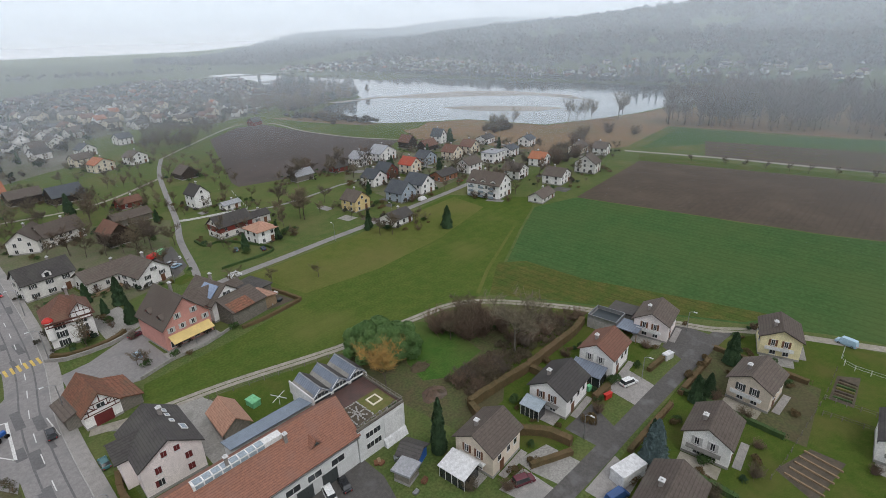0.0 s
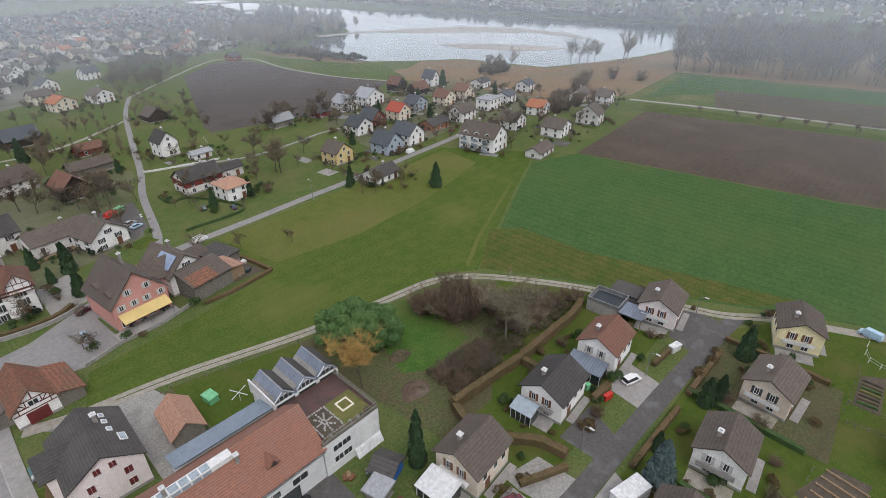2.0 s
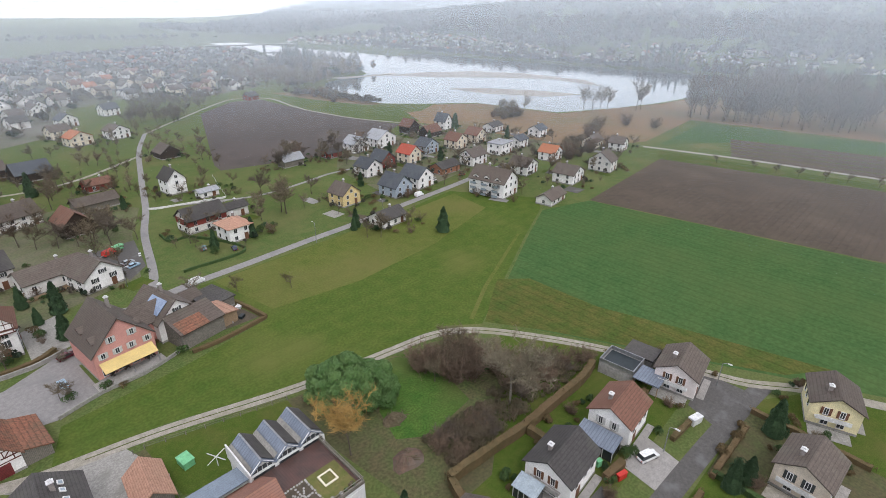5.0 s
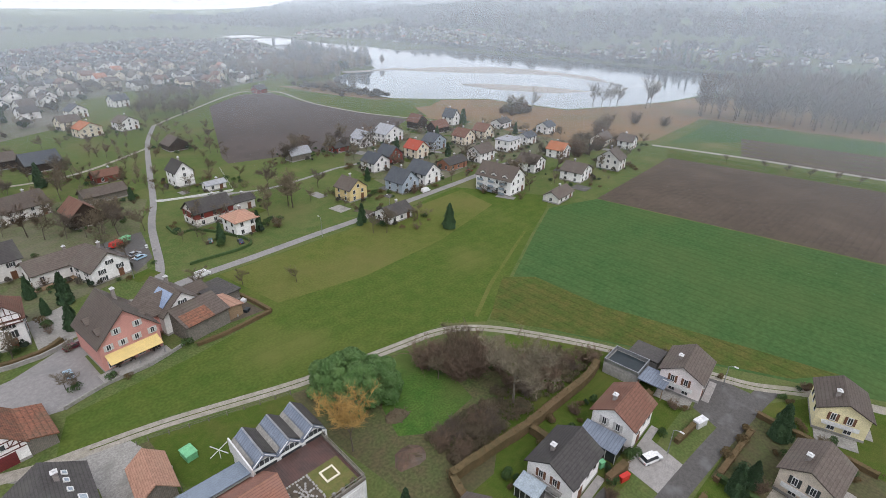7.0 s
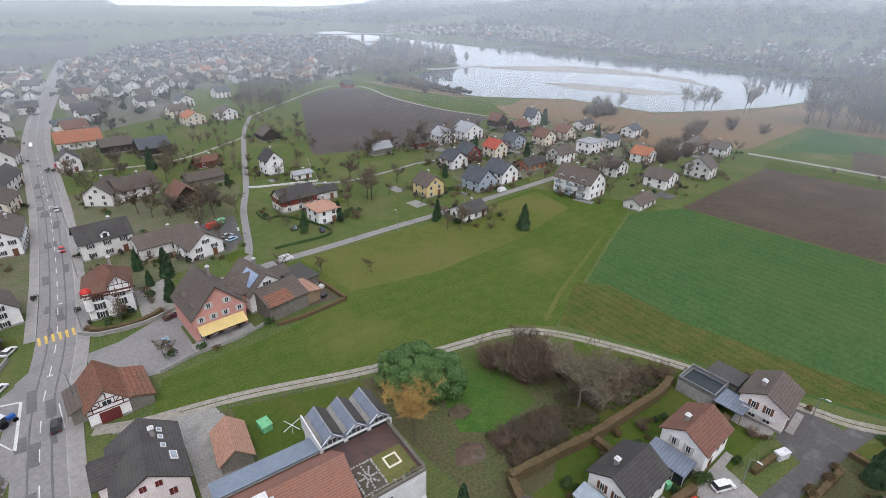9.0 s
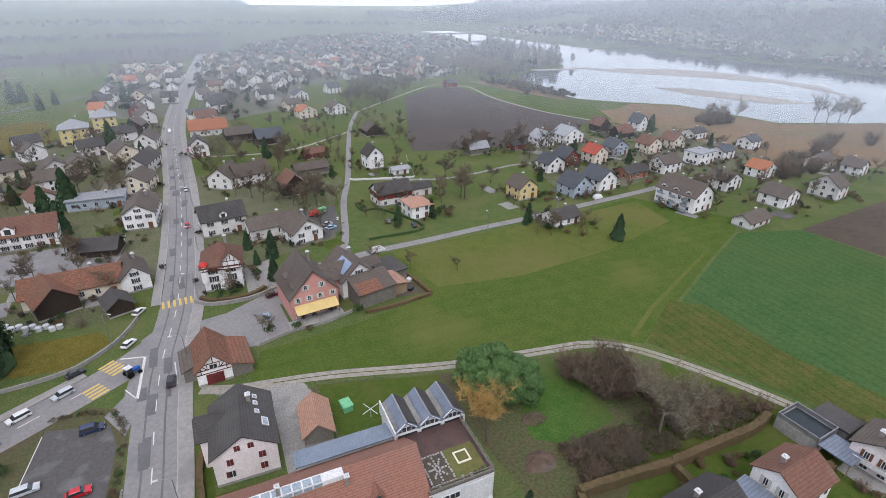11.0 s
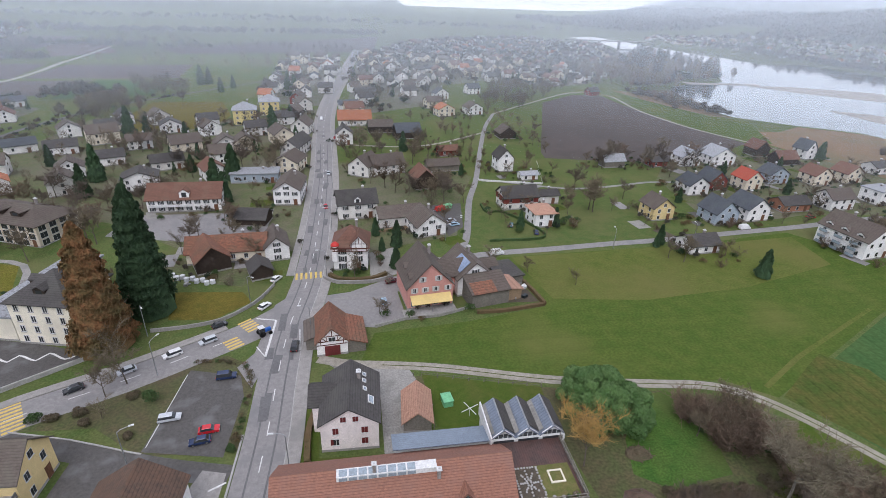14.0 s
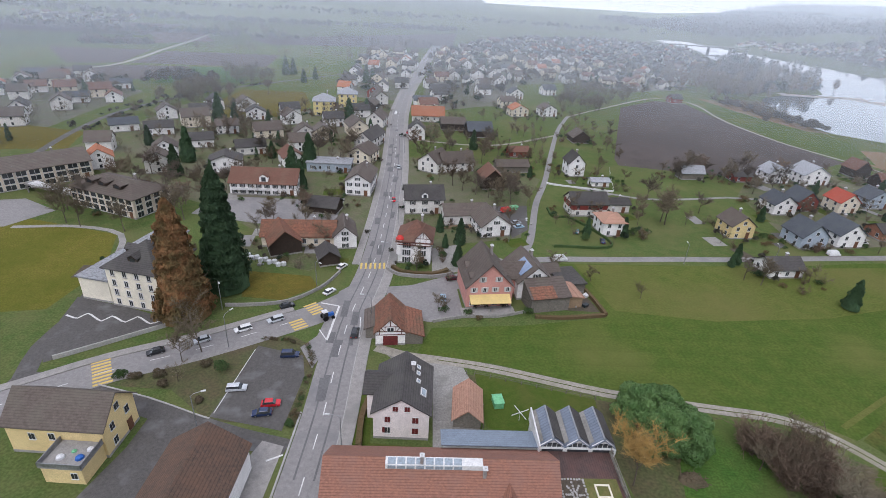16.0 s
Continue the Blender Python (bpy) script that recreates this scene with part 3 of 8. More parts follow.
sheet("stubble_strip", [(74, 60), (81, 48), (91, 27), (100, 9), (108, 3), (102, 28), (97, 46), (97, 65), (91, 70.5), (86, 67.6)], 0.04, "stubble", "yellowish headland strip with wheel tracks", "field")
sheet("field_edge", [(73, 62.4), (86, 69.6), (118, 84), (117.8, 84.9), (85.5, 70.5), (72.4, 63.2)], 0.045, "strip", "worn yellowish boundary between two fields", "field edge")
sheet("ploughed_field", [(160.5, 85.2), (172, 6), (190, -60), (262, -60), (248, 17), (234, 92)], 0.03, "plough", "dark brown freshly ploughed field", "field")
sheet("grass_strip", [(234, 93), (249, 15), (262, -60), (272, -60), (258, 17), (249, 99)], 0.03, "lawn", "bright green grass strip beside the track", "grass")
sheet("far_crop_field", [(262, 104), (292, 80), (268, 18), (276, -60), (380, -60), (344, 30), (335, 110)], 0.025, "crop", "green field before the wood", "field")
for i in range(5):
    a, b = i / 5, (i + 0.84) / 5
    q = lambda s: ((262.5 + 38.8 * s, 70.5 + 12.7 * s), (277 + 54 * s, -60))
    (p0, p1), (p2, p3) = q(a), q(b)
    sheet("vegetable_bed", [p0, p2, p3, p1], 0.06, "plough", "long dark brown vegetable bed", "field")
    sheet("bed_path", [p2, (p2[0] + 0.6, p2[1] + 0.2), (p3[0] + 0.6, p3[1]), p3], 0.065, "dry_grass", "pale strip beside a vegetable bed", "path")
sheet("ploughed_field", [(82.6, 212.2), (84, 222), (128, 346), (164, 379), (184, 374), (184, 330), (184.9, 308), (190, 268), (200, 234), (184, 224), (148, 210), (130, 202)], 0.03, "plough_far", "large dark brown ploughed field", "field")
# plain beyond the village
for nm, mt, pts, lb in (
        ("ploughed_field", "plough_far", [(-345, 500), (-261, 517), (-243, 428), (-275, 412)], "brown ploughed field on the plain"),
        ("ploughed_field", "plough_far", [(-237, 430), (-245, 513), (-145, 527), (-134, 441)], "brown ploughed field on the plain"),
        ("ploughed_field", "plough_far", [(-290, 380), (-236, 418), (-187, 426), (-190, 366), (-219, 336)], "brown ploughed field on the plain"),
        ("far_meadow", "crop", [(-186, 427), (-131, 434), (-130, 366), (-181, 349)], "pale green field on the plain"),
        ("ploughed_field", "heap", [(-346, 690), (-300, 730), (-241, 616), (-284, 570)], "reddish-brown field on the plain"),
        ("ploughed_field", "plough_far", [(-222, 674), (44, 946), (25, 683), (-180, 615)], "broad brown ploughed field on the plain"),
        ("far_meadow", "meadow", [(-144, 523), (-62, 519), (-55, 430), (-131, 446)], "green meadow on the plain"),
        ("far_meadow", "meadow", [(-560, 660), (-360, 690), (-295, 570), (-470, 500)], "green meadow on the plain"),
        ("dry_meadow", "dry_grass", [(-121, 285), (-121, 343), (-81, 343), (-68, 303), (-72, 273), (-103, 266)], "yellowish dry meadow near the village"),
        ("sports_meadow", "dry_grass", [(-215, 240), (-150, 225), (-142, 200), (-190, 190), (-240, 205)], "yellowish sports meadow"),
        ("school_meadow", "dry_lawn", [(-112, 134), (-83, 126), (-76, 108), (-78, 90), (-110, 84), (-150, 90), (-150, 120)], "green school lawn"),
        ("front_lawn", "dry_grass", [(-43, 109), (-40.5, 97.4), (-31.3, 96.6), (-24.6, 103), (-27.4, 107.6)], "yellowish lawn by the road bend"),
        ("ploughed_field", "plough_far", [(-620, 760), (-360, 820), (-330, 640), (-560, 600)], "brown ploughed field on the plain"),
        ("far_meadow", "meadow", [(620, 420), (700, 430), (730, 200), (650, 180)], "green meadow across the lake"),
        ("far_meadow", "crop", [(660, 170), (760, 190), (800, 60), (690, 60)], "green meadow across the lake"),
        ("far_meadow", "meadow", [(610, 560), (680, 560), (690, 440), (625, 430)], "green meadow across the lake")):
    sheet(nm, pts, 0.03 if hill(*pts[0]) < 0.1 and hill(*pts[1]) < 0.1 and hill(*pts[2]) < 0.1 else max(hill(*p) for p in pts) * 0.5 + 0.1, mt, lb, "field")

# gardens round the houses
sheet("garden_lawn", [(33, 33), (44, 34), (58, 46), (75, 56), (80, 46), (84, 34), (88, 20), (30, 18), (29, 30)], 0.015, "lawn", "green garden lawns between houses", "lawn")
sheet("garden_lawn", [(30, 11.5), (88, 11), (97, 5), (104, -12), (110, -50), (20, -50)], 0.015, "lawn", "green garden lawns between houses", "lawn")
sheet("orchard_grass", [(8, 74), (33.5, 67.5), (52, 64.3), (62, 62), (72, 54), (60, 44), (44, 33), (33, 33), (30, 58), (12, 60)], 0.018, "scrub", "rough grass and scrub under bare trees", "grass")
sheet("small_lawn", [(10, 74), (31, 68), (30, 58), (17, 58), (11, 61)], 0.024, "lawn", "green lawn behind the workshop", "lawn")
sheet("house_lawn", [(-11, 68), (-8, 67), (-7.5, 57), (2.5, 56.4), (2.6, 54.4), (-11.5, 54.6)], 0.024, "lawn", "green lawn strip beside a house", "lawn")

sheet("glade", [(40.5, 54.6), (45, 60), (47, 63.6), (53, 64.2), (57, 62), (57.5, 57), (55, 52.5), (53.5, 46), (48, 45.4), (43, 44.6), (38.5, 48)], 0.022, "glade_grass", "bright green glade among bare scrub", "grass")
for nm, mt, pts, lb in (("town_ground", "town_ground", [(-6, 300), (40, 330), (70, 420), (110, 445), (160, 415), (215, 440), (260, 540), (350, 660), (400, 860), (300, 980), (140, 900), (60, 760), (4, 600)], "gardens and yards of the distant town"),
                        ("town_ground", "town_ground", [(-20, 330), (-16, 460), (-12, 600), (-60, 620), (-70, 420), (-60, 340)], "gardens and yards beside the road"),
                        ("town_ground", "town_ground", [(-168, 200), (-172, 320), (-232, 364), (-290, 320), (-330, 200), (-240, 170)], "gardens and yards behind the village"),
                        ("village_ground", "garden", [(-18, 128), (-18, 325), (-60, 290), (-134, 296), (-142, 200), (-112, 172), (-70, 150), (-48, 132)], "winter gardens of the village"),
                        ("village_ground", "garden", [(-8, 118), (8, 128), (28, 134), (35, 165), (44, 188), (34, 202), (-8, 210)], "winter gardens of the village"),
                        ("settlement_ground", "garden", [(112, 133), (150, 140), (186, 138), (224, 118), (246, 128), (244, 186), (206, 214), (140, 210), (118, 180)], "winter gardens of the settlement")):
    sheet(nm, pts, 0.022, mt, lb, "gardens")
sheet("inn_garden_yard", [(-68, 157), (-41, 157), (-27, 160), (-27, 140), (-46, 136), (-70, 142)], 0.04, "asphalt", "grey asphalt yard before the inn", "yard")
sheet("farm_yard", [(-50, 122), (-42, 114), (-28, 110), (-22, 121), (-40, 132)], 0.038, "garden", "muddy farm yard with rough grass", "yard")
ribbon("school_path", [(-112, 128), (-96, 130), (-82, 126), (-76, 112), (-73, 100)], 1.6, 0.042, "pavement", label="pale paved path across the school lawn", category="path")
sheet("school_forecourt", [(-150, 140), (-122, 148), (-108, 140), (-114, 128), (-150, 122)], 0.043, "asphalt", "grey asphalt school forecourt", "yard")
ribbon("school_drive", [(-73, 98), (-71, 88), (-71, 78), (-67, 66), (-64, 61)], 3.4, 0.044, "asphalt_dark", label="dark asphalt drive beside the school", category="drive")

# ---- roads ----
MAIN = [(-17.6, 16), (-16.7, 36), (-16.2, 50), (-15.8, 63), (-15.9, 76), (-15.4, 92), (-13.0, 114), (-12.4, 147), (-13, 193), (-15, 240), (-17, 296), (-15.2, 370), (-9.3, 455), (-3.6, 559), (6, 700)]
BRANCH = [(-16.5, 98), (-20.8, 93.4), (-25.5, 89.6), (-33.6, 84.2), (-42.4, 78.6), (-54.7, 72.1), (-62.7, 66.4), (-80, 54), (-100, 40)]
road = ribbon("road", MAIN, 6.9, 0.05, "asphalt", label="grey patched asphalt main road through the village", category="road")
ribbon("side_road", BRANCH, 7.2, 0.046, "asphalt", label="grey asphalt side road joining at a bend", category="road")
sheet("road_junction", [(-19.4, 101), (-21, 84), (-23.5, 80), (-20, 74), (-16, 90), (-14, 108)], 0.053, "asphalt", "widened asphalt road junction", "road")
for off, w, a, b in ((4.6, 2.2, 0, 15), (-4.5, 1.8, 6, 15)):
    ribbon("pavement", MAIN[a:b], w, 0.16, "pavement", off, 0.16, "light grey raised pavement beside the main road", "pavement")
    ribbon("kerb", MAIN[a:b], 0.16, 0.18, "kerb", off - math.copysign(w / 2 + 0.08, off), 0.17, "pale stone kerb", "kerb")
ribbon("pavement", BRANCH[2:], 1.8, 0.15, "pavement", 4.6, 0.15, "light grey raised pavement beside the side road", "pavement")
ribbon("kerb", MAIN[1:4], 0.3, 0.14, "kerb", -3.7, 0.12, "pale stone kerb", "kerb")
dashes(road, MAIN, 0.06, 7.5, 3.0, 0.16, 0.0, 4, 560)
dashes(road, BRANCH, 0.058, 8, 3.2, 0.15, 0.0, 16, 90)
for i in range(6):
    part("crossing_bar", boxes((-0.25, -1.6, -0.004, 0.25, 1.6, 0.004)), "yellow_line", road, m=pose(-15.9 + i * 1.15, 113.6 + i * 0.1, 0.062, 0, 0, 4))
for cx, cy, ang, n in ((-25.6, 87.6, 36, 4), (-23.6, 93.6, 40, 5), (-56.2, 71.4, 32, 8)):
    for i in range(n):
        o = (i - (n - 1) / 2) * 0.95
        part("crossing_bar", cached("bar", lambda: mesh_of("crossing_bar", *boxes((-1.5, -0.25, -0.004, 1.5, 0.25, 0.004)), "yellow_line")), parent=road, m=pose(cx - math.sin(radians(ang)) * o, cy + math.cos(radians(ang)) * o, 0.064, 0, 0, ang))
for x0, y0, x1, y1, w in ((-18.9, 82.6, -18.4, 95.0, 0.45), (-18.6, 95.0, -22.6, 96.0, 0.35), (-18.9, 82.6, -21, 86.0, 0.2), (-13.2, 91, -12.6, 84, 0.2), (-22.4, 53.2, -20.2, 54.4, 0.3)):
    L = math.hypot(x1 - x0, y1 - y0)
    part("stop_line", boxes((-w / 2, -L / 2, -0.004, w / 2, L / 2, 0.004)), "white_line", road, m=pose((x0 + x1) / 2, (y0 + y1) / 2, 0.066, 0, 0, math.degrees(math.atan2(y1 - y0, x1 - x0)) - 90))
random.seed(5)
for i in range(26):
    y = random.uniform(50, 260)
    k = next(j for j in range(len(MAIN)) if MAIN[j + 1][1] > y)
    f = (y - MAIN[k][1]) / (MAIN[k + 1][1] - MAIN[k][1])
    x = MAIN[k][0] + f * (MAIN[k + 1][0] - MAIN[k][0]) + random.uniform(-2.6, 2.6)
    part("repair_patch", boxes((-random.uniform(0.4, 1.0), -random.uniform(0.8, 3.4), -0.003, random.uniform(0.3, 0.9), random.uniform(0.8, 3.4), 0.003)), "patch", road, m=pose(x, y, 0.0565 + i * 0.0001, 0, 0, random.uniform(-6, 6)))
for k in range(2):
    ribbon("tar_seam", MAIN[2:10], 0.3, 0.0555, "patch", -1.4 + 2.9 * k, parent=road)

TRACK = [(-9, 80.8), (-3, 78.6), (3, 77.6), (14, 75.4), (34, 69.6), (51.5, 66.4), (61, 64.8), (67, 62), (72.6, 56.2), (79.6, 44.6), (84.3, 34.5), (90, 20), (92.5, 13.2), (97.4, 6.2), (102, -4), (112, -30), (120, -60)]
track = ribbon("farm_track", TRACK, 2.3, 0.055, "concrete_track", label="pale concrete farm track across the fields", category="track", step=2.0)
ribbon("grass_middle", TRACK[2:14], 0.22, 0.06, "stubble", parent=track, step=2.0)
ribbon("residential_road", [(10, 15.8), (38.5, 14.1), (52, 13.7), (72, 12.8), (89, 11.5), (94, 10.8)], 3.1, 0.05, "asphalt_dark", label="dark asphalt residential road", category="road")
ribbon("road_middle", [(24, 119.5), (36, 121.6), (51, 122.6), (71, 124.4), (87, 125.4), (111, 128), (142, 131.2), (160, 134), (184, 136)], 2.9, 0.05, "asphalt", label="narrow grey asphalt road to the settlement", category="road")
ribbon("lane", [(10, 104), (17, 110), (24, 119.5), (30, 131), (37.5, 162), (45, 185), (55, 222), (69, 271), (83, 308)], 2.1, 0.052, "asphalt", label="grey asphalt village lane", category="road")
ribbon("footpath", [(83, 308), (110, 336), (166, 388), (190, 376), (186, 330), (185.5, 306), (191, 267), (204, 233), (208, 218)], 1.7, 0.05, "concrete_track", label="pale gravel path round the ploughed field", category="path")
ribbon("cross_path", [(45.5, 185), (62, 178), (79, 171.7), (101.5, 174.4), (112, 177), (130, 176)], 1.7, 0.05, "asphalt", label="narrow asphalt drive between orchards", category="path")
ribbon("field_path", [(-8, 238), (30, 235), (68, 262)], 2.0, 0.05, "concrete_track", label="pale path through the orchard", category="path")
ribbon("far_track", [(251, 108), (253.5, 99.3), (262, 60), (268, 16), (284, -60)], 3.0, 0.06, "concrete_track", label="pale straight track between the fields", category="track")
ribbon("plain_track", [(-252, 380), (-250, 392), (-241, 419), (-245, 470), (-253, 519), (-262, 600), (-275, 690)], 4.0, 0.07, "concrete_track", label="pale track across the plain", category="track")
ribbon("railway", [(-146, 180), (-155, 225), (-157, 264), (-149, 299), (-136, 332), (-118, 361), (-84, 408), (-40, 470)], 3.0, 0.05, "asphalt_dark", label="grey railway strip behind the village", category="railway")
sheet("inn_yard", [(-8.5, 104), (-8.5, 92), (2, 90), (9, 93.5), (8, 104), (17, 108), (24, 119), (20, 121), (9, 112), (-3, 105)], 0.045, "asphalt", "grey asphalt inn yard and parking", "yard")
sheet("gravel_yard", [(-7, 79), (8, 75.5), (11, 66), (6.5, 56.5), (2.2, 56.5), (2.2, 69)], 0.04, "gravel", "pale gravel yard between houses", "yard")
sheet("villa_yard", [(2, 125), (9, 128), (10, 113), (2, 110)], 0.04, "gravel", "pale gravel parking yard", "yard")
sheet("workshop_yard", [(2, 41), (18.5, 41), (18.5, 36), (16, 28), (12, 20), (0, 20)], 0.04, "asphalt_dark", "dark asphalt workshop yard", "yard")
sheet("car_park", [(-31.6, 80.2), (-22.4, 77.6), (-20.9, 72), (-21.6, 59), (-33.8, 61.6)], 0.05, "asphalt_dark", "grey asphalt car park with painted edges", "car park")
for (x0, y0), (x1, y1) in (((-31.8, 79), (-33.4, 62.4)),):
    L = math.hypot(x1 - x0, y1 - y0)
    tagged(part("parking_line", boxes((-0.06, -L / 2, 0, 0.06, L / 2, 0.006)), "white_line", m=pose((x0 + x1) / 2, (y0 + y1) / 2, 0.055, 0, 0, math.degrees(math.atan2(y1 - y0, x1 - x0)) - 90)), "worn white parking line on asphalt", "road mark", "", "structure")
sheet("school_yard", [(-74.6, 95), (-63, 92), (-51.1, 87.6), (-57.5, 80.6), (-64.2, 75.9), (-67.7, 73.4), (-71.6, 80)], 0.045, "asphalt_dark", "dark asphalt school playground", "yard")
ribbon("painted_snake", [(-72.8, 88.2), (-69.9, 87.2), (-68.9, 89), (-64.8, 86.5), (-63.7, 88.3), (-60, 86.4), (-58.6, 88.4), (-55, 86.2), (-53.4, 87.4)], 0.4, 0.06, "white_line", label="white painted winding line on the playground", category="road mark", step=1.0)
sheet("yellow_house_yard", [(-43, 63), (-33, 58), (-33, 45), (-46, 45), (-43.5, 55)], 0.036, "asphalt_dark", "dark paved yard beside the yellow house", "yard")
sheet("green_island", [(-56.3, 70.3), (-48, 75.2), (-41.5, 79.5), (-33.3, 82.9), (-26, 83.8), (-21.2, 80.6), (-19.6, 74), (-19.7, 60), (-33.8, 60.8), (-42.5, 67.5), (-54.8, 68.2)], 0.03, "scrub", "scrubby green island beside the road", "grass")
ribbon("access_lane", [(-70, 69.4), (-62, 68.6), (-55.2, 66.4), (-45.0, 63.4), (-36, 60.2), (-28, 57.6), (-20, 55.6)], 3.6, 0.041, "asphalt_dark", label="dark asphalt access lane behind the car park", category="lane")
ribbon("access_kerb", [(-55, 68.2), (-45, 65.4), (-36, 62), (-33.6, 61.2)], 0.25, 0.16, "kerb", 0, 0.15, "pale stone kerb beside a lane", "kerb")
sheet("forecourt", [(-24, 57), (-20.5, 56), (-21.5, 40), (-30, 40)], 0.045, "pavement", "pale concrete forecourt", "yard")

# ---- trees ----
def grow(seed, height, spread, levels, kids, sides=4, lean=0.35, r0=0.02):
    """Segments of a bare tree: (from, to, radius from, radius to, level)."""
    rnd = random.Random(seed)
    segs = []

    def branch(p, d, length, r, lv):
        n = 3 if lv < 2 else 2
        for i in range(n):
            d = (d + Vector((rnd.uniform(-1, 1), rnd.uniform(-1, 1), rnd.uniform(-0.5, 0.9) if lv else 0.5)) * (0.10 + 0.07 * lv)).normalized()
            q = p + d * (length / n)
            ra = r * (1 - 0.25 * i)
            segs.append((p, q, ra, r * (1 - 0.25 * (i + 1)), lv))
            if lv < levels:
                for _ in range(kids if (i or lv) else 0):
                    a = rnd.uniform(0, 2 * math.pi)
                    side = (Vector((math.cos(a), math.sin(a), rnd.uniform(-0.1, 0.5))) * spread + d * rnd.uniform(0.5, 1.0)).normalized()
                    branch(p.lerp(q, rnd.uniform(0.4, 1.0)), side, length * rnd.uniform(0.5, 0.72), r * 0.5, lv + 1)
            p = q
    branch(Vector((0, 0, 0)), Vector((0, 0, 1)), height * 0.62, height * r0, 0)
    return segs


def twig_mesh(name, segs, lo, hi, material, sides):
    vs, fs = [], []
    for p, q, ra, rb, lv in segs:
        if not lo <= lv <= hi:
            continue
        d = (q - p).normalized()
        a = d.orthogonal().normalized()
        b = d.cross(a)
        k = len(vs)
        for c, r in ((p, ra), (q, rb)):
            for i in range(sides):
                w = 2 * math.pi * i / sides
                vs.append(c + (a * math.cos(w) + b * math.sin(w)) * max(r, 0.022))
        fs += [(k + i, k + (i + 1) % sides, k + sides + (i + 1) % sides, k + sides + i) for i in range(sides)]
    return mesh_of(name, vs, fs, material)


def slivers(segs, level, count, length, width, seed):
    """Fine twigs: slender triangles springing from the outer branches."""
    rnd = random.Random(seed)
    vs, fs = [], []
    for p, q, ra, rb, lv in segs:
        if lv < level:
            continue
        d = (q - p).normalized()
        for _ in range(count):
            o = p.lerp(q, rnd.random())
            w = (d * rnd.uniform(0.2, 1.0) + Vector((rnd.uniform(-1, 1), rnd.uniform(-1, 1), rnd.uniform(-0.4, 1.0)))).normalized()
            side = w.orthogonal().normalized() * width
            k = len(vs)
            vs += [o - side, o + side, o + w * length * rnd.uniform(0.5, 1.2)]
            fs.append((k, k + 1, k + 2))
    return vs, fs


def bare_tree(seed, height, spread=1.0, levels=4, kids=2, twig="twig", bark="bark", r0=0.02, fine=6, width=0.045):
    """A leafless tree: trunk and limbs, and a crown of branches with fine twigs."""
    def make():
        s = grow(seed, height, spread, levels, kids, r0=r0)
        vs, fs = [], []
        for p, q, ra, rb, lv in s:
            if lv > 1:
                v2, f2 = tube([p, q], [max(ra, 0.03), max(rb, 0.022)], 3)
                k = len(vs)
                vs, fs = vs + v2, fs + [tuple(k + i for i in f) for f in f2[:-1]]
        v2, f2 = slivers(s, levels, fine, height * 0.13, width, seed)
        k = len(vs)
        return twig_mesh("trunk", s, 0, 1, bark, 5), mesh_of("crown", vs + v2, fs + [tuple(k + i for i in f) for f in f2], twig)
    return cached(("bare", seed, height, spread, levels, kids, twig, fine, width), make)


def faint_tree(seed, height, width, material, count=90):
    """A far bare tree: a thin trunk under an airy crown of upswept twigs."""
    def make():
        rnd = random.Random(seed)
        vs, fs = tube([(0, 0, 0), (0, 0, height * 0.7)], [height * 0.013, height * 0.006], 4)
        vs = list(vs)
        for _ in range(count):
            a, f = rnd.uniform(0, 6.28), rnd.random() ** 0.7
            z = height * (0.28 + 0.62 * f)
            r = width / 2 * math.sin(math.pi * (0.12 + 0.8 * f)) * rnd.uniform(0.2, 1.0)
            o = Vector((math.cos(a) * r * 0.6, math.sin(a) * r * 0.6, z - height * 0.06))
            w = Vector((math.cos(a + rnd.uniform(-0.7, 0.7)) * 0.6, math.sin(a + rnd.uniform(-0.7, 0.7)) * 0.6, rnd.uniform(0.3, 1.1))).normalized()
            side = w.orthogonal().normalized()
            side.rotate(Matrix.Rotation(rnd.uniform(0, 3.14), 3, w))
            k = len(vs)
            vs += [o - side * height * 0.01, o + side * height * 0.01, o + w * height * rnd.uniform(0.12, 0.26)]
            fs.append((k, k + 1, k + 2))
        return mesh_of("tree", vs, fs, material)
    return cached(("faint", seed, height, width, material, count), make)


def put_tree(meshes, x, y, scale, label, rot=None, names=("trunk", "crown"), name="tree", category="tree", group="", z=0.0):
    ob = thing(name, Matrix.LocRotScale((x, y, z), Euler((0, 0, rot if rot is not None else random.uniform(0, 6.28))), (scale,) * 3), label, category, group)
    for n, me in zip(names, meshes):
        part(n, me, parent=ob)
    return ob


def spot(x, y, scale, z=0.0):
    return Matrix.LocRotScale((x, y, z), Euler((0, 0, random.uniform(0, 6.28))), (scale, scale, scale * random.uniform(0.85, 1.15)))


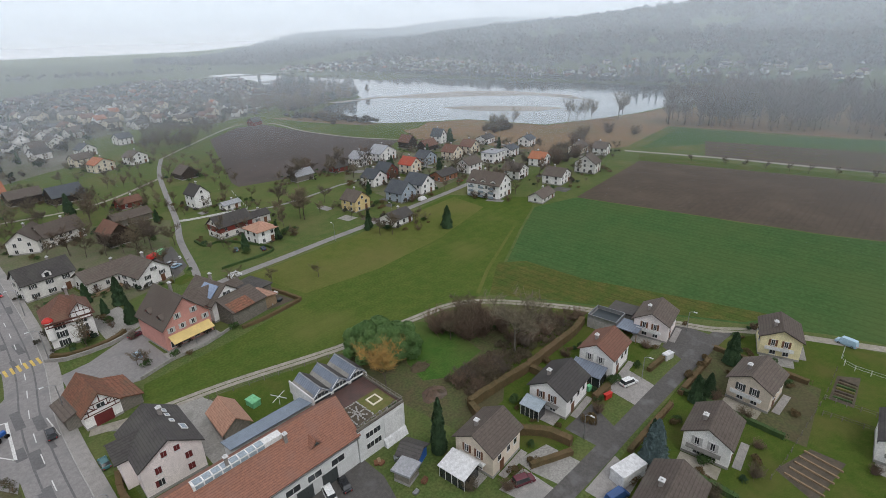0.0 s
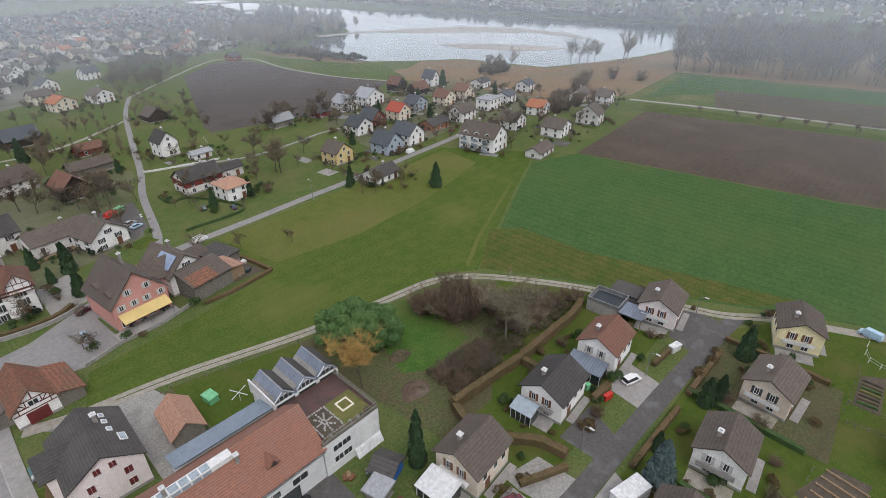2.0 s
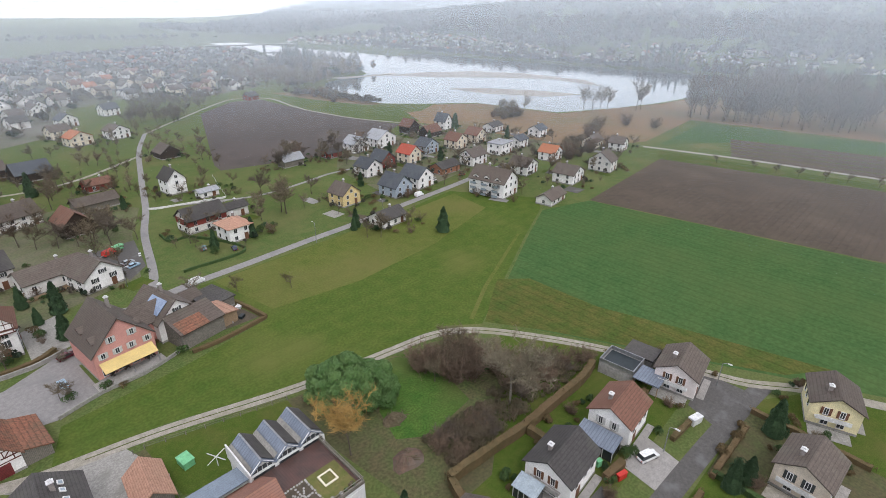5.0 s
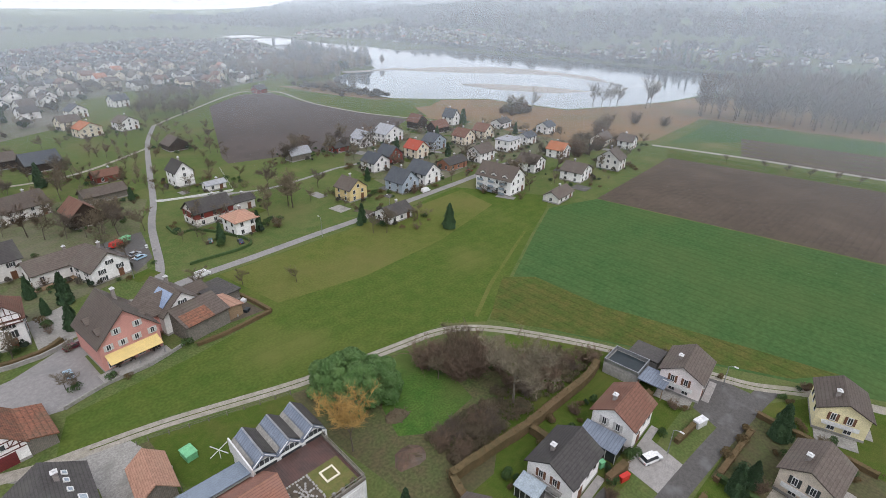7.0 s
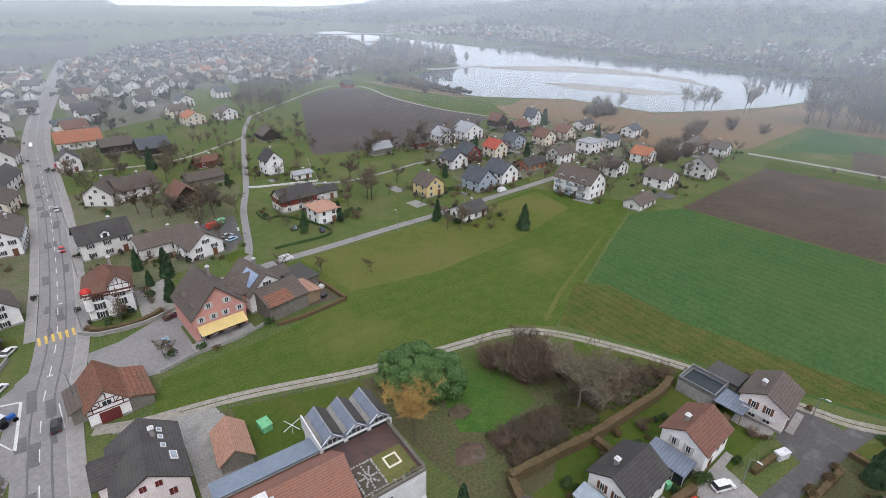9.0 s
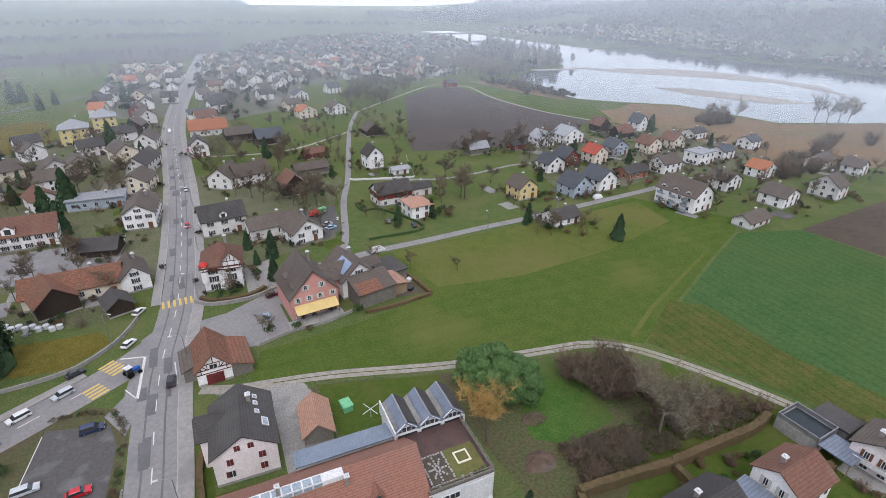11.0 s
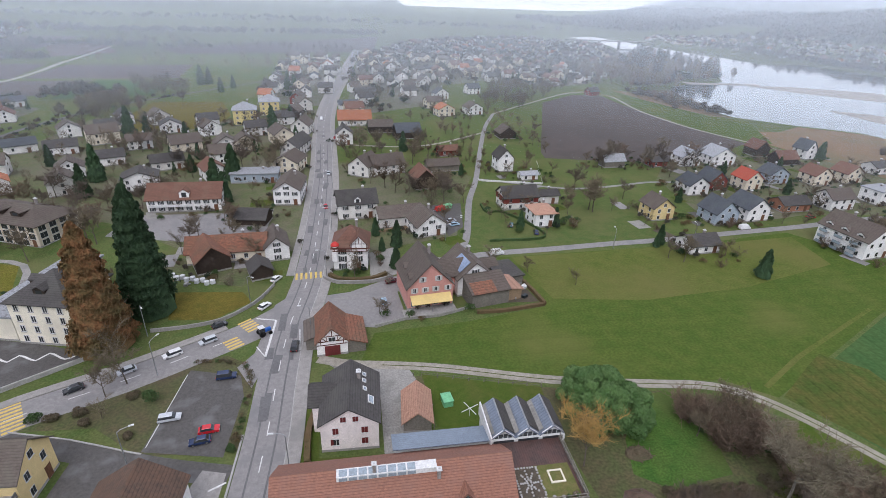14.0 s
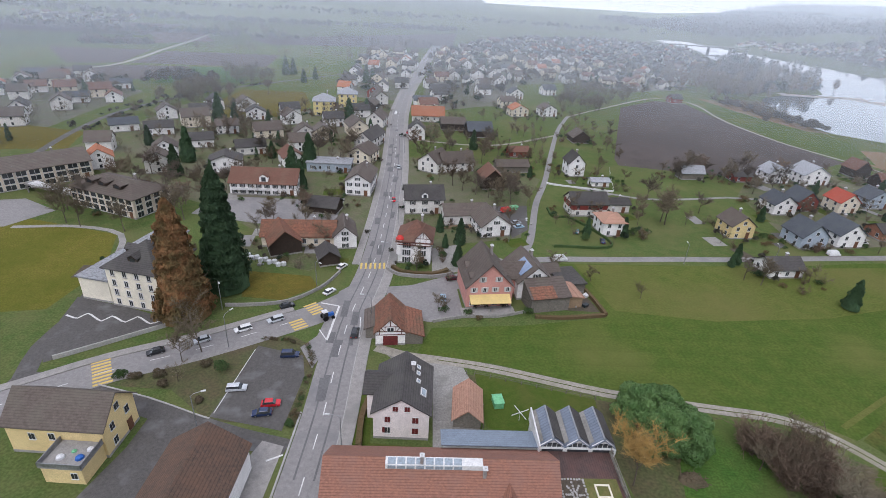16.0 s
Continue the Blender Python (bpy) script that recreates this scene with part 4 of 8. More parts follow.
def leaf_cloud(name, points, size, material, seed, droop=0.3, out=None):
    """Many small bent leaves (two triangles each) at points, facing mostly outwards."""
    rnd = random.Random(seed)
    vs, fs = [], []
    for p, nrm in points:
        s = size * rnd.uniform(0.6, 1.3)
        n = (nrm + Vector((rnd.uniform(-1, 1), rnd.uniform(-1, 1), rnd.uniform(-1, 1))) * 0.7).normalized()
        a = n.orthogonal().normalized()
        a.rotate(Matrix.Rotation(rnd.uniform(0, 6.28), 3, n))
        b = n.cross(a)
        k = len(vs)
        vs += [p - a * s * 0.5, p + b * s * 0.35 + n * s * 0.1, p + a * s * 0.6 - Vector((0, 0, droop * s)), p - b * s * 0.35 + n * s * 0.1]
        fs += [(k, k + 1, k + 2), (k, k + 2, k + 3)]
    return mesh_of(name, vs, fs, material)


def blob_points(blobs, count, seed):
    rnd = random.Random(seed)
    pts = []
    total = sum(r * r for _, r in blobs)
    for c, r in blobs:
        for _ in range(int(count * r * r / total)):
            d = Vector((rnd.gauss(0, 1), rnd.gauss(0, 1), rnd.gauss(0, 1))).normalized()
            if d.z < -0.5:
                d.z *= -1
            q = r * rnd.uniform(0.72, 1.05)
            pts.append((Vector(c) + Vector((d.x * q, d.y * q, d.z * q * 0.85)), d))
    return pts


def conifer(seed, height, width, material, count=2600, size=0.55, full=1.0):
    def make():
        rnd = random.Random(seed)
        pts = []
        for i in range(count):
            f = rnd.random() ** 1.5
            a = rnd.uniform(0, 6.28)
            tier = 0.88 + 0.12 * math.cos(f * height * 2.6 + a * 0.7)
            lump = 0.82 + 0.3 * noise.noise(Vector((math.cos(a) * 1.7, math.sin(a) * 1.7, f * 7 + seed)))
            r = width / 2 * (1 - f) ** 0.55 * (0.82 + 0.18 * min(1.0, f * 9)) * tier * lump * rnd.uniform(0.78, 1.04)
            d = Vector((math.cos(a), math.sin(a), 0.35))
            pts.append((Vector((math.cos(a) * r, math.sin(a) * r, height * (0.05 + 0.95 * f))), d))
        core_v, core_f = tube([(0, 0, 0.3), (0, 0, height * 0.35), (0, 0, height * 0.97)], [width * 0.36, width * 0.27, 0.05], 9)
        cv, cf = leaf_cloud("crown", pts, size, material, seed, 0.5), mesh_of("trunk", *tube([(0, 0, 0), (0, 0, height * 0.6), (0, 0, height * 0.96)], [height * 0.018, height * 0.01, 0.02], 7), "bark")
        return cf, cv, mesh_of("bough_core", core_v, core_f, material)
    return cached(("con", seed, height, width, material), make)


def leafy(seed, blobs, count, size, material, trunk_h, trunk_r):
    def make():
        pts = blob_points(blobs, count, seed)
        tv, tf = tube([(0, 0, 0), (0.1, 0.05, trunk_h * 0.5), (0, 0.1, trunk_h)], [trunk_r, trunk_r * 0.8, trunk_r * 0.5], 7)
        for c, r in blobs:
            v2, f2 = tube([(0, 0, trunk_h * 0.5), ((c[0]) * 0.5, c[1] * 0.5, c[2] * 0.6), c], [trunk_r * 0.5, trunk_r * 0.3, 0.03], 5)
            k = len(tv)
            tv, tf = tv + v2, tf + [tuple(k + i for i in f) for f in f2]
        return mesh_of("trunk", tv, tf, "bark"), leaf_cloud("crown", pts, size, material, seed)
    return cached(("leafy", seed), make)


def bush(seed, r, h, material, count=500, size=0.3):
    def make():
        rnd = random.Random(seed)
        blobs = [((rnd.uniform(-0.5, 0.5) * r, rnd.uniform(-0.5, 0.5) * r, h * rnd.uniform(0.35, 0.6)), r * rnd.uniform(0.45, 0.7)) for _ in range(4)]
        return (leaf_cloud("foliage", blob_points(blobs, count, seed), size, material, seed),)
    return cached(("bush", seed, r, h, material), make)


def thicket(seed, r, h, twig, stems=26):
    """A bare shrub of many stems from the ground."""
    def make():
        rnd = random.Random(seed)
        segs = []
        for _ in range(stems):
            a = rnd.uniform(0, 6.28)
            p = Vector((rnd.uniform(-0.3, 0.3) * r, rnd.uniform(-0.3, 0.3) * r, 0))
            d = Vector((math.cos(a) * r * 0.7, math.sin(a) * r * 0.7, h * rnd.uniform(0.6, 1.0)))
            prev = p
            for i in range(1, 4):
                q = p + d * (i / 3) + Vector((rnd.uniform(-1, 1), rnd.uniform(-1, 1), rnd.uniform(-0.3, 0.5))) * 0.12 * r
                segs.append((prev, q, 0.06 / i, 0.05 / i, 1))
                for _ in range(5):
                    b = Vector((rnd.uniform(-1, 1), rnd.uniform(-1, 1), rnd.uniform(0, 1.1))).normalized() * h * rnd.uniform(0.15, 0.32)
                    s0 = prev.lerp(q, rnd.random())
                    segs.append((s0, s0 + b, 0.03, 0.015, 2))
                    for _ in range(2):
                        b2 = (b + Vector((rnd.uniform(-1, 1), rnd.uniform(-1, 1), rnd.uniform(-0.5, 1))) * b.length * 0.8) * 0.6
                        segs.append((s0 + b * 0.6, s0 + b * 0.6 + b2, 0.02, 0.012, 3))
                prev = q
        return (twig_mesh("brushwood", segs, 0, 9, twig, 3),)
    return cached(("thicket", seed, r, h, twig), make)


def hedge(pts, width, height, material, label):
    """A clipped hedge along a line, with a leafy surface over a dense core."""
    L = glide(pts, 1.0)
    vs, fs, leaves = [], [], []
    rnd = random.Random(len(L) * 7 + int(pts[0][0] * 10))
    for i, p in enumerate(L):
        d = (L[min(i + 1, len(L) - 1)] - L[max(i - 1, 0)]).normalized()
        n = Vector((d.y, -d.x, 0))
        h, w = height * rnd.uniform(0.86, 0.98), width / 2 * rnd.uniform(0.8, 0.95)
        vs += [p - n * w, p - n * w + Vector((0, 0, h)), p + n * w + Vector((0, 0, h)), p + n * w]
        if i:
            k = 4 * i - 4
            fs += [(k + j, k + j + 1, k + j + 5, k + j + 4) for j in range(3)]
        for _ in range(int(10 * (height + width))):
            u = rnd.uniform(-1, 1)
            if rnd.random() < 0.5:
                leaves.append((p + d * rnd.uniform(-0.5, 0.5) + n * u * width / 2 + Vector((0, 0, height)), Vector((0, 0, 1))))
            else:
                s = math.copysign(1, u)
                leaves.append((p + d * rnd.uniform(-0.5, 0.5) + n * s * width / 2 + Vector((0, 0, rnd.random() * height)), n * s))
    fs += [(0, 1, 2, 3), tuple(len(vs) - 4 + j for j in (3, 2, 1, 0))]
    ob = thing("hedge", Matrix(), label, "hedge")
    part("core", (vs, fs), material, ob)
    part("foliage", leaf_cloud("foliage", leaves, 0.22, material, 3), parent=ob)
    return ob


# ---- cars ----
def car_meshes(color, kind):
    def make():
        L, W, H = {"car": (4.2, 1.75, 1.45), "estate": (4.6, 1.8, 1.5), "van": (5.0, 1.95, 2.1), "suv": (4.6, 1.9, 1.75)}[kind]
        hl, bz = L / 2, 0.78 if kind != "van" else 1.0
        low = [(-hl, 0.35), (-hl + 0.1, 0.25), (hl - 0.1, 0.25), (hl, 0.35), (hl, bz - 0.12), (hl - 0.9, bz + 0.06), (-hl + 0.1, bz + 0.08), (-hl, bz - 0.1)]
        back = {"car": -hl + 0.35, "estate": -hl + 0.12, "van": -hl + 0.08, "suv": -hl + 0.12}[kind]
        front = hl - {"van": 0.6}.get(kind, 1.0)
        cab = [(back, bz + 0.06), (front, bz + 0.06), (front - 0.65, H - 0.06), (back + {"car": 0.55}.get(kind, 0.25), H - 0.06)]

        def lay(prof, w0, w1):
            vs, fs = prism(prof, -w0 / 2, w0 / 2)
            zs = [z for _, z in prof]
            lo, hi = min(zs), max(zs)
            return [(x, y * (1 + (w1 / w0 - 1) * (z - lo) / (hi - lo)), z) for x, y, z in vs], fs
        body = mesh_of("body", *lay(low, W, W * 0.97), color)
        glass = mesh_of("cabin_glass", *lay(cab, W * 0.94, W * 0.78), "glass" if kind != "van" else color)
        top = [(cab[3][0] - 0.04, H - 0.06), (cab[2][0] + 0.04, H - 0.06), (cab[2][0] - 0.1, H), (cab[3][0] + 0.1, H)]
        roof = mesh_of("roof", *lay(top, W * 0.79, W * 0.7), color)
        wheel = mesh_of("wheel", *tube([(0, -0.1, 0), (0, 0.1, 0)], [0.31, 0.31], 12), "tyre")
        rim = mesh_of("rim", *tube([(0, -0.115, 0), (0, 0.115, 0)], [0.19, 0.19], 10), "steel")
        lamp = mesh_of("headlight", *boxes((-0.05, -0.2, -0.08, 0.05, 0.2, 0.08)), "plastic_white")
        tail = mesh_of("tail_light", *boxes((-0.04, -0.12, -0.12, 0.04, 0.12, 0.12)), "plastic_red")
        return body, glass, roof, wheel, rim, lamp, tail, L, W, bz
    return cached(("car", color, kind), make)


CARW = {"silver": "silver", "carwhite": "white", "carblue": "blue", "carblack": "black", "carred": "red", "carteal": "dark teal", "carlight": "light blue", "carmaroon": "dark maroon", "carnavy": "dark navy"}


def car(x, y, rot, color, kind="car", where="parked on asphalt"):
    body, glass, roof, wheel, rim, lamp, tail, L, W, bz = car_meshes(color, kind)
    ob = thing("van" if kind == "van" else "car", pose(x, y, 0.06, 0, 0, rot) @ Matrix.Scale(0.88 / SCALE, 4), "%s %s %s" % (CARW[color], {"car": "hatchback car", "estate": "estate car", "van": "delivery van", "suv": "off-road car"}[kind], where), "car")
    part("body", body, parent=ob)
    part("cabin_glass", glass, parent=ob)
    part("roof", roof, parent=ob)
    for sx in (-1, 1):
        for sy in (-1, 1):
            w = part("wheel", wheel, parent=ob, m=pose(sx * L * 0.31, sy * W * 0.46, 0.31))
            part("rim", rim, parent=w)
            part("headlight" if sx > 0 else "tail_light", lamp if sx > 0 else tail, parent=ob, m=pose(sx * (L / 2 - 0.02), sy * W * 0.36, bz - 0.2))
    return ob

# ---- village buildings ----
def dormer(ob, m, w=2.0, h=1.7, depth=2.4, wall="white", roof="roof_dark"):
    """A gabled dormer with its window; local -y points out."""
    d = part("dormer", prism([(-w / 2, 0), (w / 2, 0), (w / 2, h * 0.62), (0, h - 0.05), (-w / 2, h * 0.62)], 0, depth), wall, ob, m=m)
    vs, fs = gable_roof(w, depth, h * 0.62, h, 0.2, 0.12)
    part("dormer_roof", ([(x, y + depth / 2, z) for x, y, z in vs], fs), roof, d)
    part("pane", boxes((-w * 0.25, -0.05, 0.15, w * 0.25, 0.03, h * 0.62)), "glass", d)


def skylight(ob, m, w=0.9, h=1.2):
    s = part("skylight", boxes((-w / 2, -h / 2, -0.05, -w / 2 + 0.1, h / 2, 0.1), (w / 2 - 0.1, -h / 2, -0.05, w / 2, h / 2, 0.1), (-w / 2 + 0.1, -h / 2, -0.05, w / 2 - 0.1, -h / 2 + 0.1, 0.1), (-w / 2 + 0.1, h / 2 - 0.1, -0.05, w / 2 - 0.1, h / 2, 0.1)), "frame_white", ob, m=m)
    part("pane", boxes((-w / 2 + 0.1, -h / 2 + 0.1, -0.04, w / 2 - 0.1, h / 2 - 0.1, 0.06)), "glass_sky", s)


def lean_to(ob, x0, x1, y0, y1, z_low, z_high, wall, roof, high="+y"):
    """A mono-pitch annex."""
    body = {"+y": lambda: prism([(y0, 0), (y1, 0), (y1, z_high), (y0, z_low)], x0, x1), "-x": lambda: prism([(x0, 0), (x1, 0), (x1, z_low), (x0, z_high)], y0, y1), "+x": lambda: prism([(x0, 0), (x1, 0), (x1, z_high), (x0, z_low)], y0, y1)}[high]()
    top = {"+y": lambda: prism([(y0 - 0.4, z_low - 0.1), (y1, z_high), (y1, z_high + 0.2), (y0 - 0.4, z_low + 0.12)], x0 - 0.3, x1 + 0.3), "-x": lambda: prism([(x0, z_high), (x1 + 0.4, z_low - 0.1), (x1 + 0.4, z_low + 0.12), (x0, z_high + 0.2)], y0 - 0.3, y1 + 0.3), "+x": lambda: prism([(x0 - 0.4, z_low - 0.1), (x1, z_high), (x1, z_high + 0.2), (x0 - 0.4, z_low + 0.12)], y0 - 0.3, y1 + 0.3)}[high]()
    if high == "+y":
        body = [(y, x, z) for x, y, z in body[0]], body[1]
        top = [(y, x, z) for x, y, z in top[0]], top[1]
    a = part("annex", body, wall, ob)
    part("annex_roof", top, roof, a)
    return a


# pale pink gabled house by the main road
h = house(-2.7, 63.3, -1.5, 8.6, 10.6, "y", 5.6, 8.4, "pinkish", "dark", windows=False, label="pale pink rendered gabled house with dark slate roof and red shutters")
for x, z, w, hh in ((-2.1, 1.9, 0.8, 1.1), (2.2, 1.9, 0.9, 1.1), (-2.1, 4.1, 0.8, 1.1), (2.2, 4.1, 0.9, 1.1), (-0.9, 6.3, 0.75, 0.9), (0.9, 6.3, 0.75, 0.9)):
    window(h, pose(x, -5.3, z), w, hh, 1, None, "glass")
    part("shutter", boxes((x - w / 2 - 0.02, -5.38, z - hh / 2, x - 0.02, -5.42, z + hh / 2), (x + 0.02, -5.38, z - hh / 2, x + w / 2 + 0.02, -5.42, z + hh / 2)) if x > 0 or z > 3 else boxes((x - w, -5.38, z - hh / 2, x - w / 2, -5.32, z + hh / 2)), "shutter_red", h, "dark red shutter")
sl = math.degrees(math.atan2(2.8, 4.3))
for y, x in ((3.4, 2.2), (1.9, 2.2), (0.1, 2.3)):
    skylight(h, pose(x, y, 8.4 - x * 2.8 / 4.3 + 0.3, 0, sl, 0), 0.7, 0.8)
skylight(h, pose(3.2, -1.8, 8.4 - 3.2 * 2.8 / 4.3 + 0.3, 0, sl, 0), 1.0, 1.6)
vs, fs = gable_roof(5.2, 5.0, 5.4, 7.2, 0.4)
part("side_roof", ([(-q - 3.6, p + 1.5, z) for p, q, z in vs], fs), "roof_dark", h, "dark slate side gable roof")
part("side_wall", ([(-q - 3.4, p + 1.5, z) for p, q, z in prism([(-2.6, 0), (2.6, 0), (2.6, 5.4), (0, 7.0), (-2.6, 5.4)], -2.2, 2.4)[0]], prism([(-2.6, 0), (2.6, 0), (2.6, 5.4), (0, 7.0), (-2.6, 5.4)], -2.2, 2.4)[1]), "pinkish", h)

# rose pink inn with yellow awning
h = house(14.0, 102.2, 7, 10.4, 11.6, "y", 5.6, 11.0, "pink", "brown", detail=1, windows=False, label="rose pink inn with steep brown roof and yellow awning", stack=True)
for x in (-1.8, 1.8):
    window(h, pose(x, -5.8, 7.4), 0.8, 1.2, 2, "shutter_pale")
for x in (-3.6, -1.2, 1.2, 4.0):
    window(h, pose(x, -5.8, 4.8), 0.8, 1.2, 2, "shutter_pale")
for x in (-3.8, -1.3, 1.3, 3.8):
    window(h, pose(x, -5.8, 1.5), 1.1, 1.3, 1, None)
aw = part("awning", prism([(-8.0, 2.4), (-5.82, 3.5), (-5.82, 3.6), (-8.0, 2.5)], -4.6, 4.6), "awning", h, "faded yellow fabric awning")
aw.matrix_basis = pose(0, 0, 0, 0, 0, 90) @ Matrix.Scale(-1, 4, (0, 1, 0))
for x in (-4.5, 0, 4.5):
    part("awning_post", boxes((x - 0.05, -7.95, 0, x + 0.05, -7.85, 2.4)), "steel", h)
part("terrace", boxes((-6.5, -8.8, 0.02, 5.6, -5.82, 0.25)), "plinth", h)
vs, fs = gable_roof(6.0, 6.6, 5.0, 7.6, 0.5)
part("side_wing_roof", ([(-q + 6.2, p + 1.8, z) for p, q, z in vs], fs), "roof_brown", h, "brown tiled side wing roof")
part("side_wing", boxes((4.5, -1.0, 0, 9.2, 4.6, 5.0)), "pink", h)
for y in (-3.2, 2.0):
    dormer(h, pose(-4.3, y, 6.0, 0, 0, -90), 2.4, 1.8, 3.0, "timber", "roof_brown")
dormer(h, pose(4.1, -2.8, 6.2, 0, 0, 90), 1.8, 1.6, 2.6, "timber", "roof_brown")

# half-timbered garage
h = house(-6.6, 86.2, 5, 5.8, 9, "y", 3.3, 6.2, "white", "old", windows=False, stack=False, label="half-timbered white garage with old red tile roof", name="garage")
part("garage_door", boxes((-1.45, -4.58, 0.05, 1.45, -4.48, 2.25)), "door_red", h, "dark red wooden garage door")
for x0, z0, x1, z1 in ((-2.85, 3.2, 2.85, 3.4), (-2.85, 2.45, 2.85, 2.62), (-1.9, 4.35, 1.9, 4.5), (-0.08, 4.5, 0.08, 5.7), (-2.2, 2.6, -2.05, 3.9), (2.05, 2.6, 2.2, 3.9), (-1.1, 3.4, -0.98, 4.4), (0.98, 3.4, 1.1, 4.4)):
    part("beam", boxes((x0, -4.56, z0, x1, -4.48, z1)), "timber", h)
for s in (-1, 1):
    b = part("brace", boxes((-0.07, -4.555, -0.65, 0.07, -4.485, 0.65)), "timber", h)
    b.matrix_basis = pose(s * 1.6, 0, 3.9, 0, s * 40, 0)
window(h, pose(0, -4.5, 3.75), 1.2, 0.8, 1, None)
lean_to(h, 2.92, 6.4, -4.3, 4.4, 1.9, 3.2, "greywood", "roof_old", "-x")
lean_to(h, -4.9, -2.92, -2.2, 4.4, 2.4, 3.2, "greywood", "roof_brown", "+x")

# half-timbered villa
h = house(-2.4, 120.2, -4, 8.4, 8.8, "h", 6.2, 10.6, "white", "redbrown", detail=2, shutter="shutter_dark", label="white half-timbered villa with steep reddish roof and turret", win=(1.0, 1.5), gap=2.9)
part("front_gable", prism([(0.2, 5.6), (4.2, 5.6), (4.2, 7.6), (2.2, 9.6), (0.2, 7.6)], -4.95, -3.0), "white", h)
vs, fs = gable_roof(4.0, 5.0, 7.6, 9.7, 0.35, 0.15)
part("front_gable_roof", ([(x + 2.2, y - 2.7, z) for x, y, z in vs], fs), "roof_redbrown", h)
for x0, z0, x1, z1 in ((-4.3, 5.5, 4.3, 5.7), (-4.3, 6.3, 4.3, 6.5), (0.2, 7.5, 4.2, 7.65), (2.12, 7.6, 2.28, 9.2), (-3.9, 5.6, -3.75, 6.4), (-2.5, 5.6, -2.35, 6.4), (-1.1, 5.6, -0.95, 6.4), (0.3, 5.6, 0.45, 7.5), (1.4, 6.4, 1.5, 8.4), (2.9, 6.4, 3.0, 8.4), (3.95, 5.6, 4.1, 7.5)):
    part("beam", boxes((x0, -5.02, z0, x1, -4.96 if x0 >= 0.2 else -4.68, z1)), "timber", h)
part("turret", tube([(-3.7, -4.1, 2.6), (-3.7, -4.1, 6.9)], [0.85, 0.85], 10), "white", h)
part("turret_roof", tube([(-3.7, -4.1, 6.85), (-3.7, -4.1, 7.1), (-3.7, -4.1, 7.6), (-3.7, -4.1, 7.9)], [1.1, 1.05, 0.6, 0.05], 10), "plastic_red", h, "bright red domed turret roof")
hedge([(-8.0, 113.2), (-5, 110.6), (2, 110.2), (6, 112.5)], 1.0, 1.0, "hedge", "brownish clipped hedge round the villa garden")
tagged(ribbon("garden_wall", [(-9.4, 112.2), (-6, 109.4), (2, 108.8), (7.5, 111)], 0.35, 0.9, "plinth", 0, 0.9), "low concrete garden wall round the villa", "wall", "", "structure")

# farmhouse with solar roof and red-patched barn
h = house(24.8, 106.4, 12, 8.6, 10.6, "y", 4.6, 8.2, "white", "brown", detail=1, windows=False, label="farmhouse with white gable and solar panels on brown roof")
pan = math.degrees(math.atan2(3.6, 4.3))
part("solar_panel", boxes((-1.7, -2.6, 0, 1.7, 2.6, 0.12)), "solar_cell", h, "pale blue solar panel field", pose(-2.2, -1.6, 8.2 - 2.2 * 3.6 / 4.3 + 0.42, 0, -pan, 0))
window(h, pose(0, -5.3, 5.9), 0.9, 1.2, 2, "shutter_dark")
lean_to(h, -3.2, 6.0, -11.2, -5.52, 3.6, 5.6, "greywood", "roof_brown", "+y")
part("red_tiles", prism([(-11.62, 3.62), (-8.2, 4.82), (-8.2, 4.9), (-11.62, 3.7)], -2.9, 2.8), "roof_old", h, "patch of old red tiles", pose(0, 0, 0.06, 0, 0, 90) @ Matrix.Scale(-1, 4, (0, 1, 0)))
lean_to(h, 6.4, 9.6, -10.6, -4.0, 2.6, 3.2, "wood", "roof_salmon", "-x")
house(35.0, 108.0, 12, 6, 8, "f", 2.4, 2.7, "greywood", "dark", windows=False, stack=False, label="low dark flat-roofed shed full of scrap", name="shed")
house(30.5, 111.5, 12, 5, 5, "x", 2.6, 3.8, "greywood", "brown", windows=False, stack=False, label="small brown wooden shed", name="shed")

house(19.3, 138.4, 15, 9, 9, "y", 3.6, 7.0, "white", "brown", 2, "shutter_dark", label="white gabled house with brown roof beside the lane")
h = house(-1.0, 153.2, 8, 12, 8.5, "x", 5.0, 8.2, "lightwall", "dark", 2, "shutter_dark", label="pale grey long house with dark roof and dormer")
dormer(h, pose(0, -4.0, 5.2), 2.0, 2.0, 3.4, "white", "roof_dark")
h = house(-22.6, 169.4, -4, 8.4, 14.5, "y", 5.2, 7.9, "white", "brown", 2, "shutter_dark", label="large white gabled house with dark shutters beside the road", gap=2.4)
h = house(-53.6, 164.2, 1.5, 21.4, 10.5, "x", 4.2, 7.8, "white", "redbrown", 2, "shutter_dark", label="long white inn with reddish-brown roof and white dormer", gap=2.3)
dormer(h, pose(0.3, -4.9, 4.6), 2.8, 2.6, 4.0, "white", "roof_redbrown")
part("balcony", boxes((-10, -6.2, 2.05, 1.5, -5.28, 2.2), (-10, -6.25, 2.2, 1.5, -6.17, 2.8)), "frame_white", h, "long white balcony")
h = house(-34, 127.0, 4, 19, 8.5, "x", 3.2, 6.0, "cream", "old", 1, label="farmhouse with long orange tiled roof")
h = house(-37.5, 122.0, 24, 8, 9, "y", 3.4, 6.8, "darkwood", "old", label="old barn with mossy red roof", name="barn")
h = house(-22.2, 127.2, 12, 6.0, 9, "y", 3.8, 6.5, "white", "brown", 2, "shutter_dark", label="small white house with grey-brown roof beside the road")
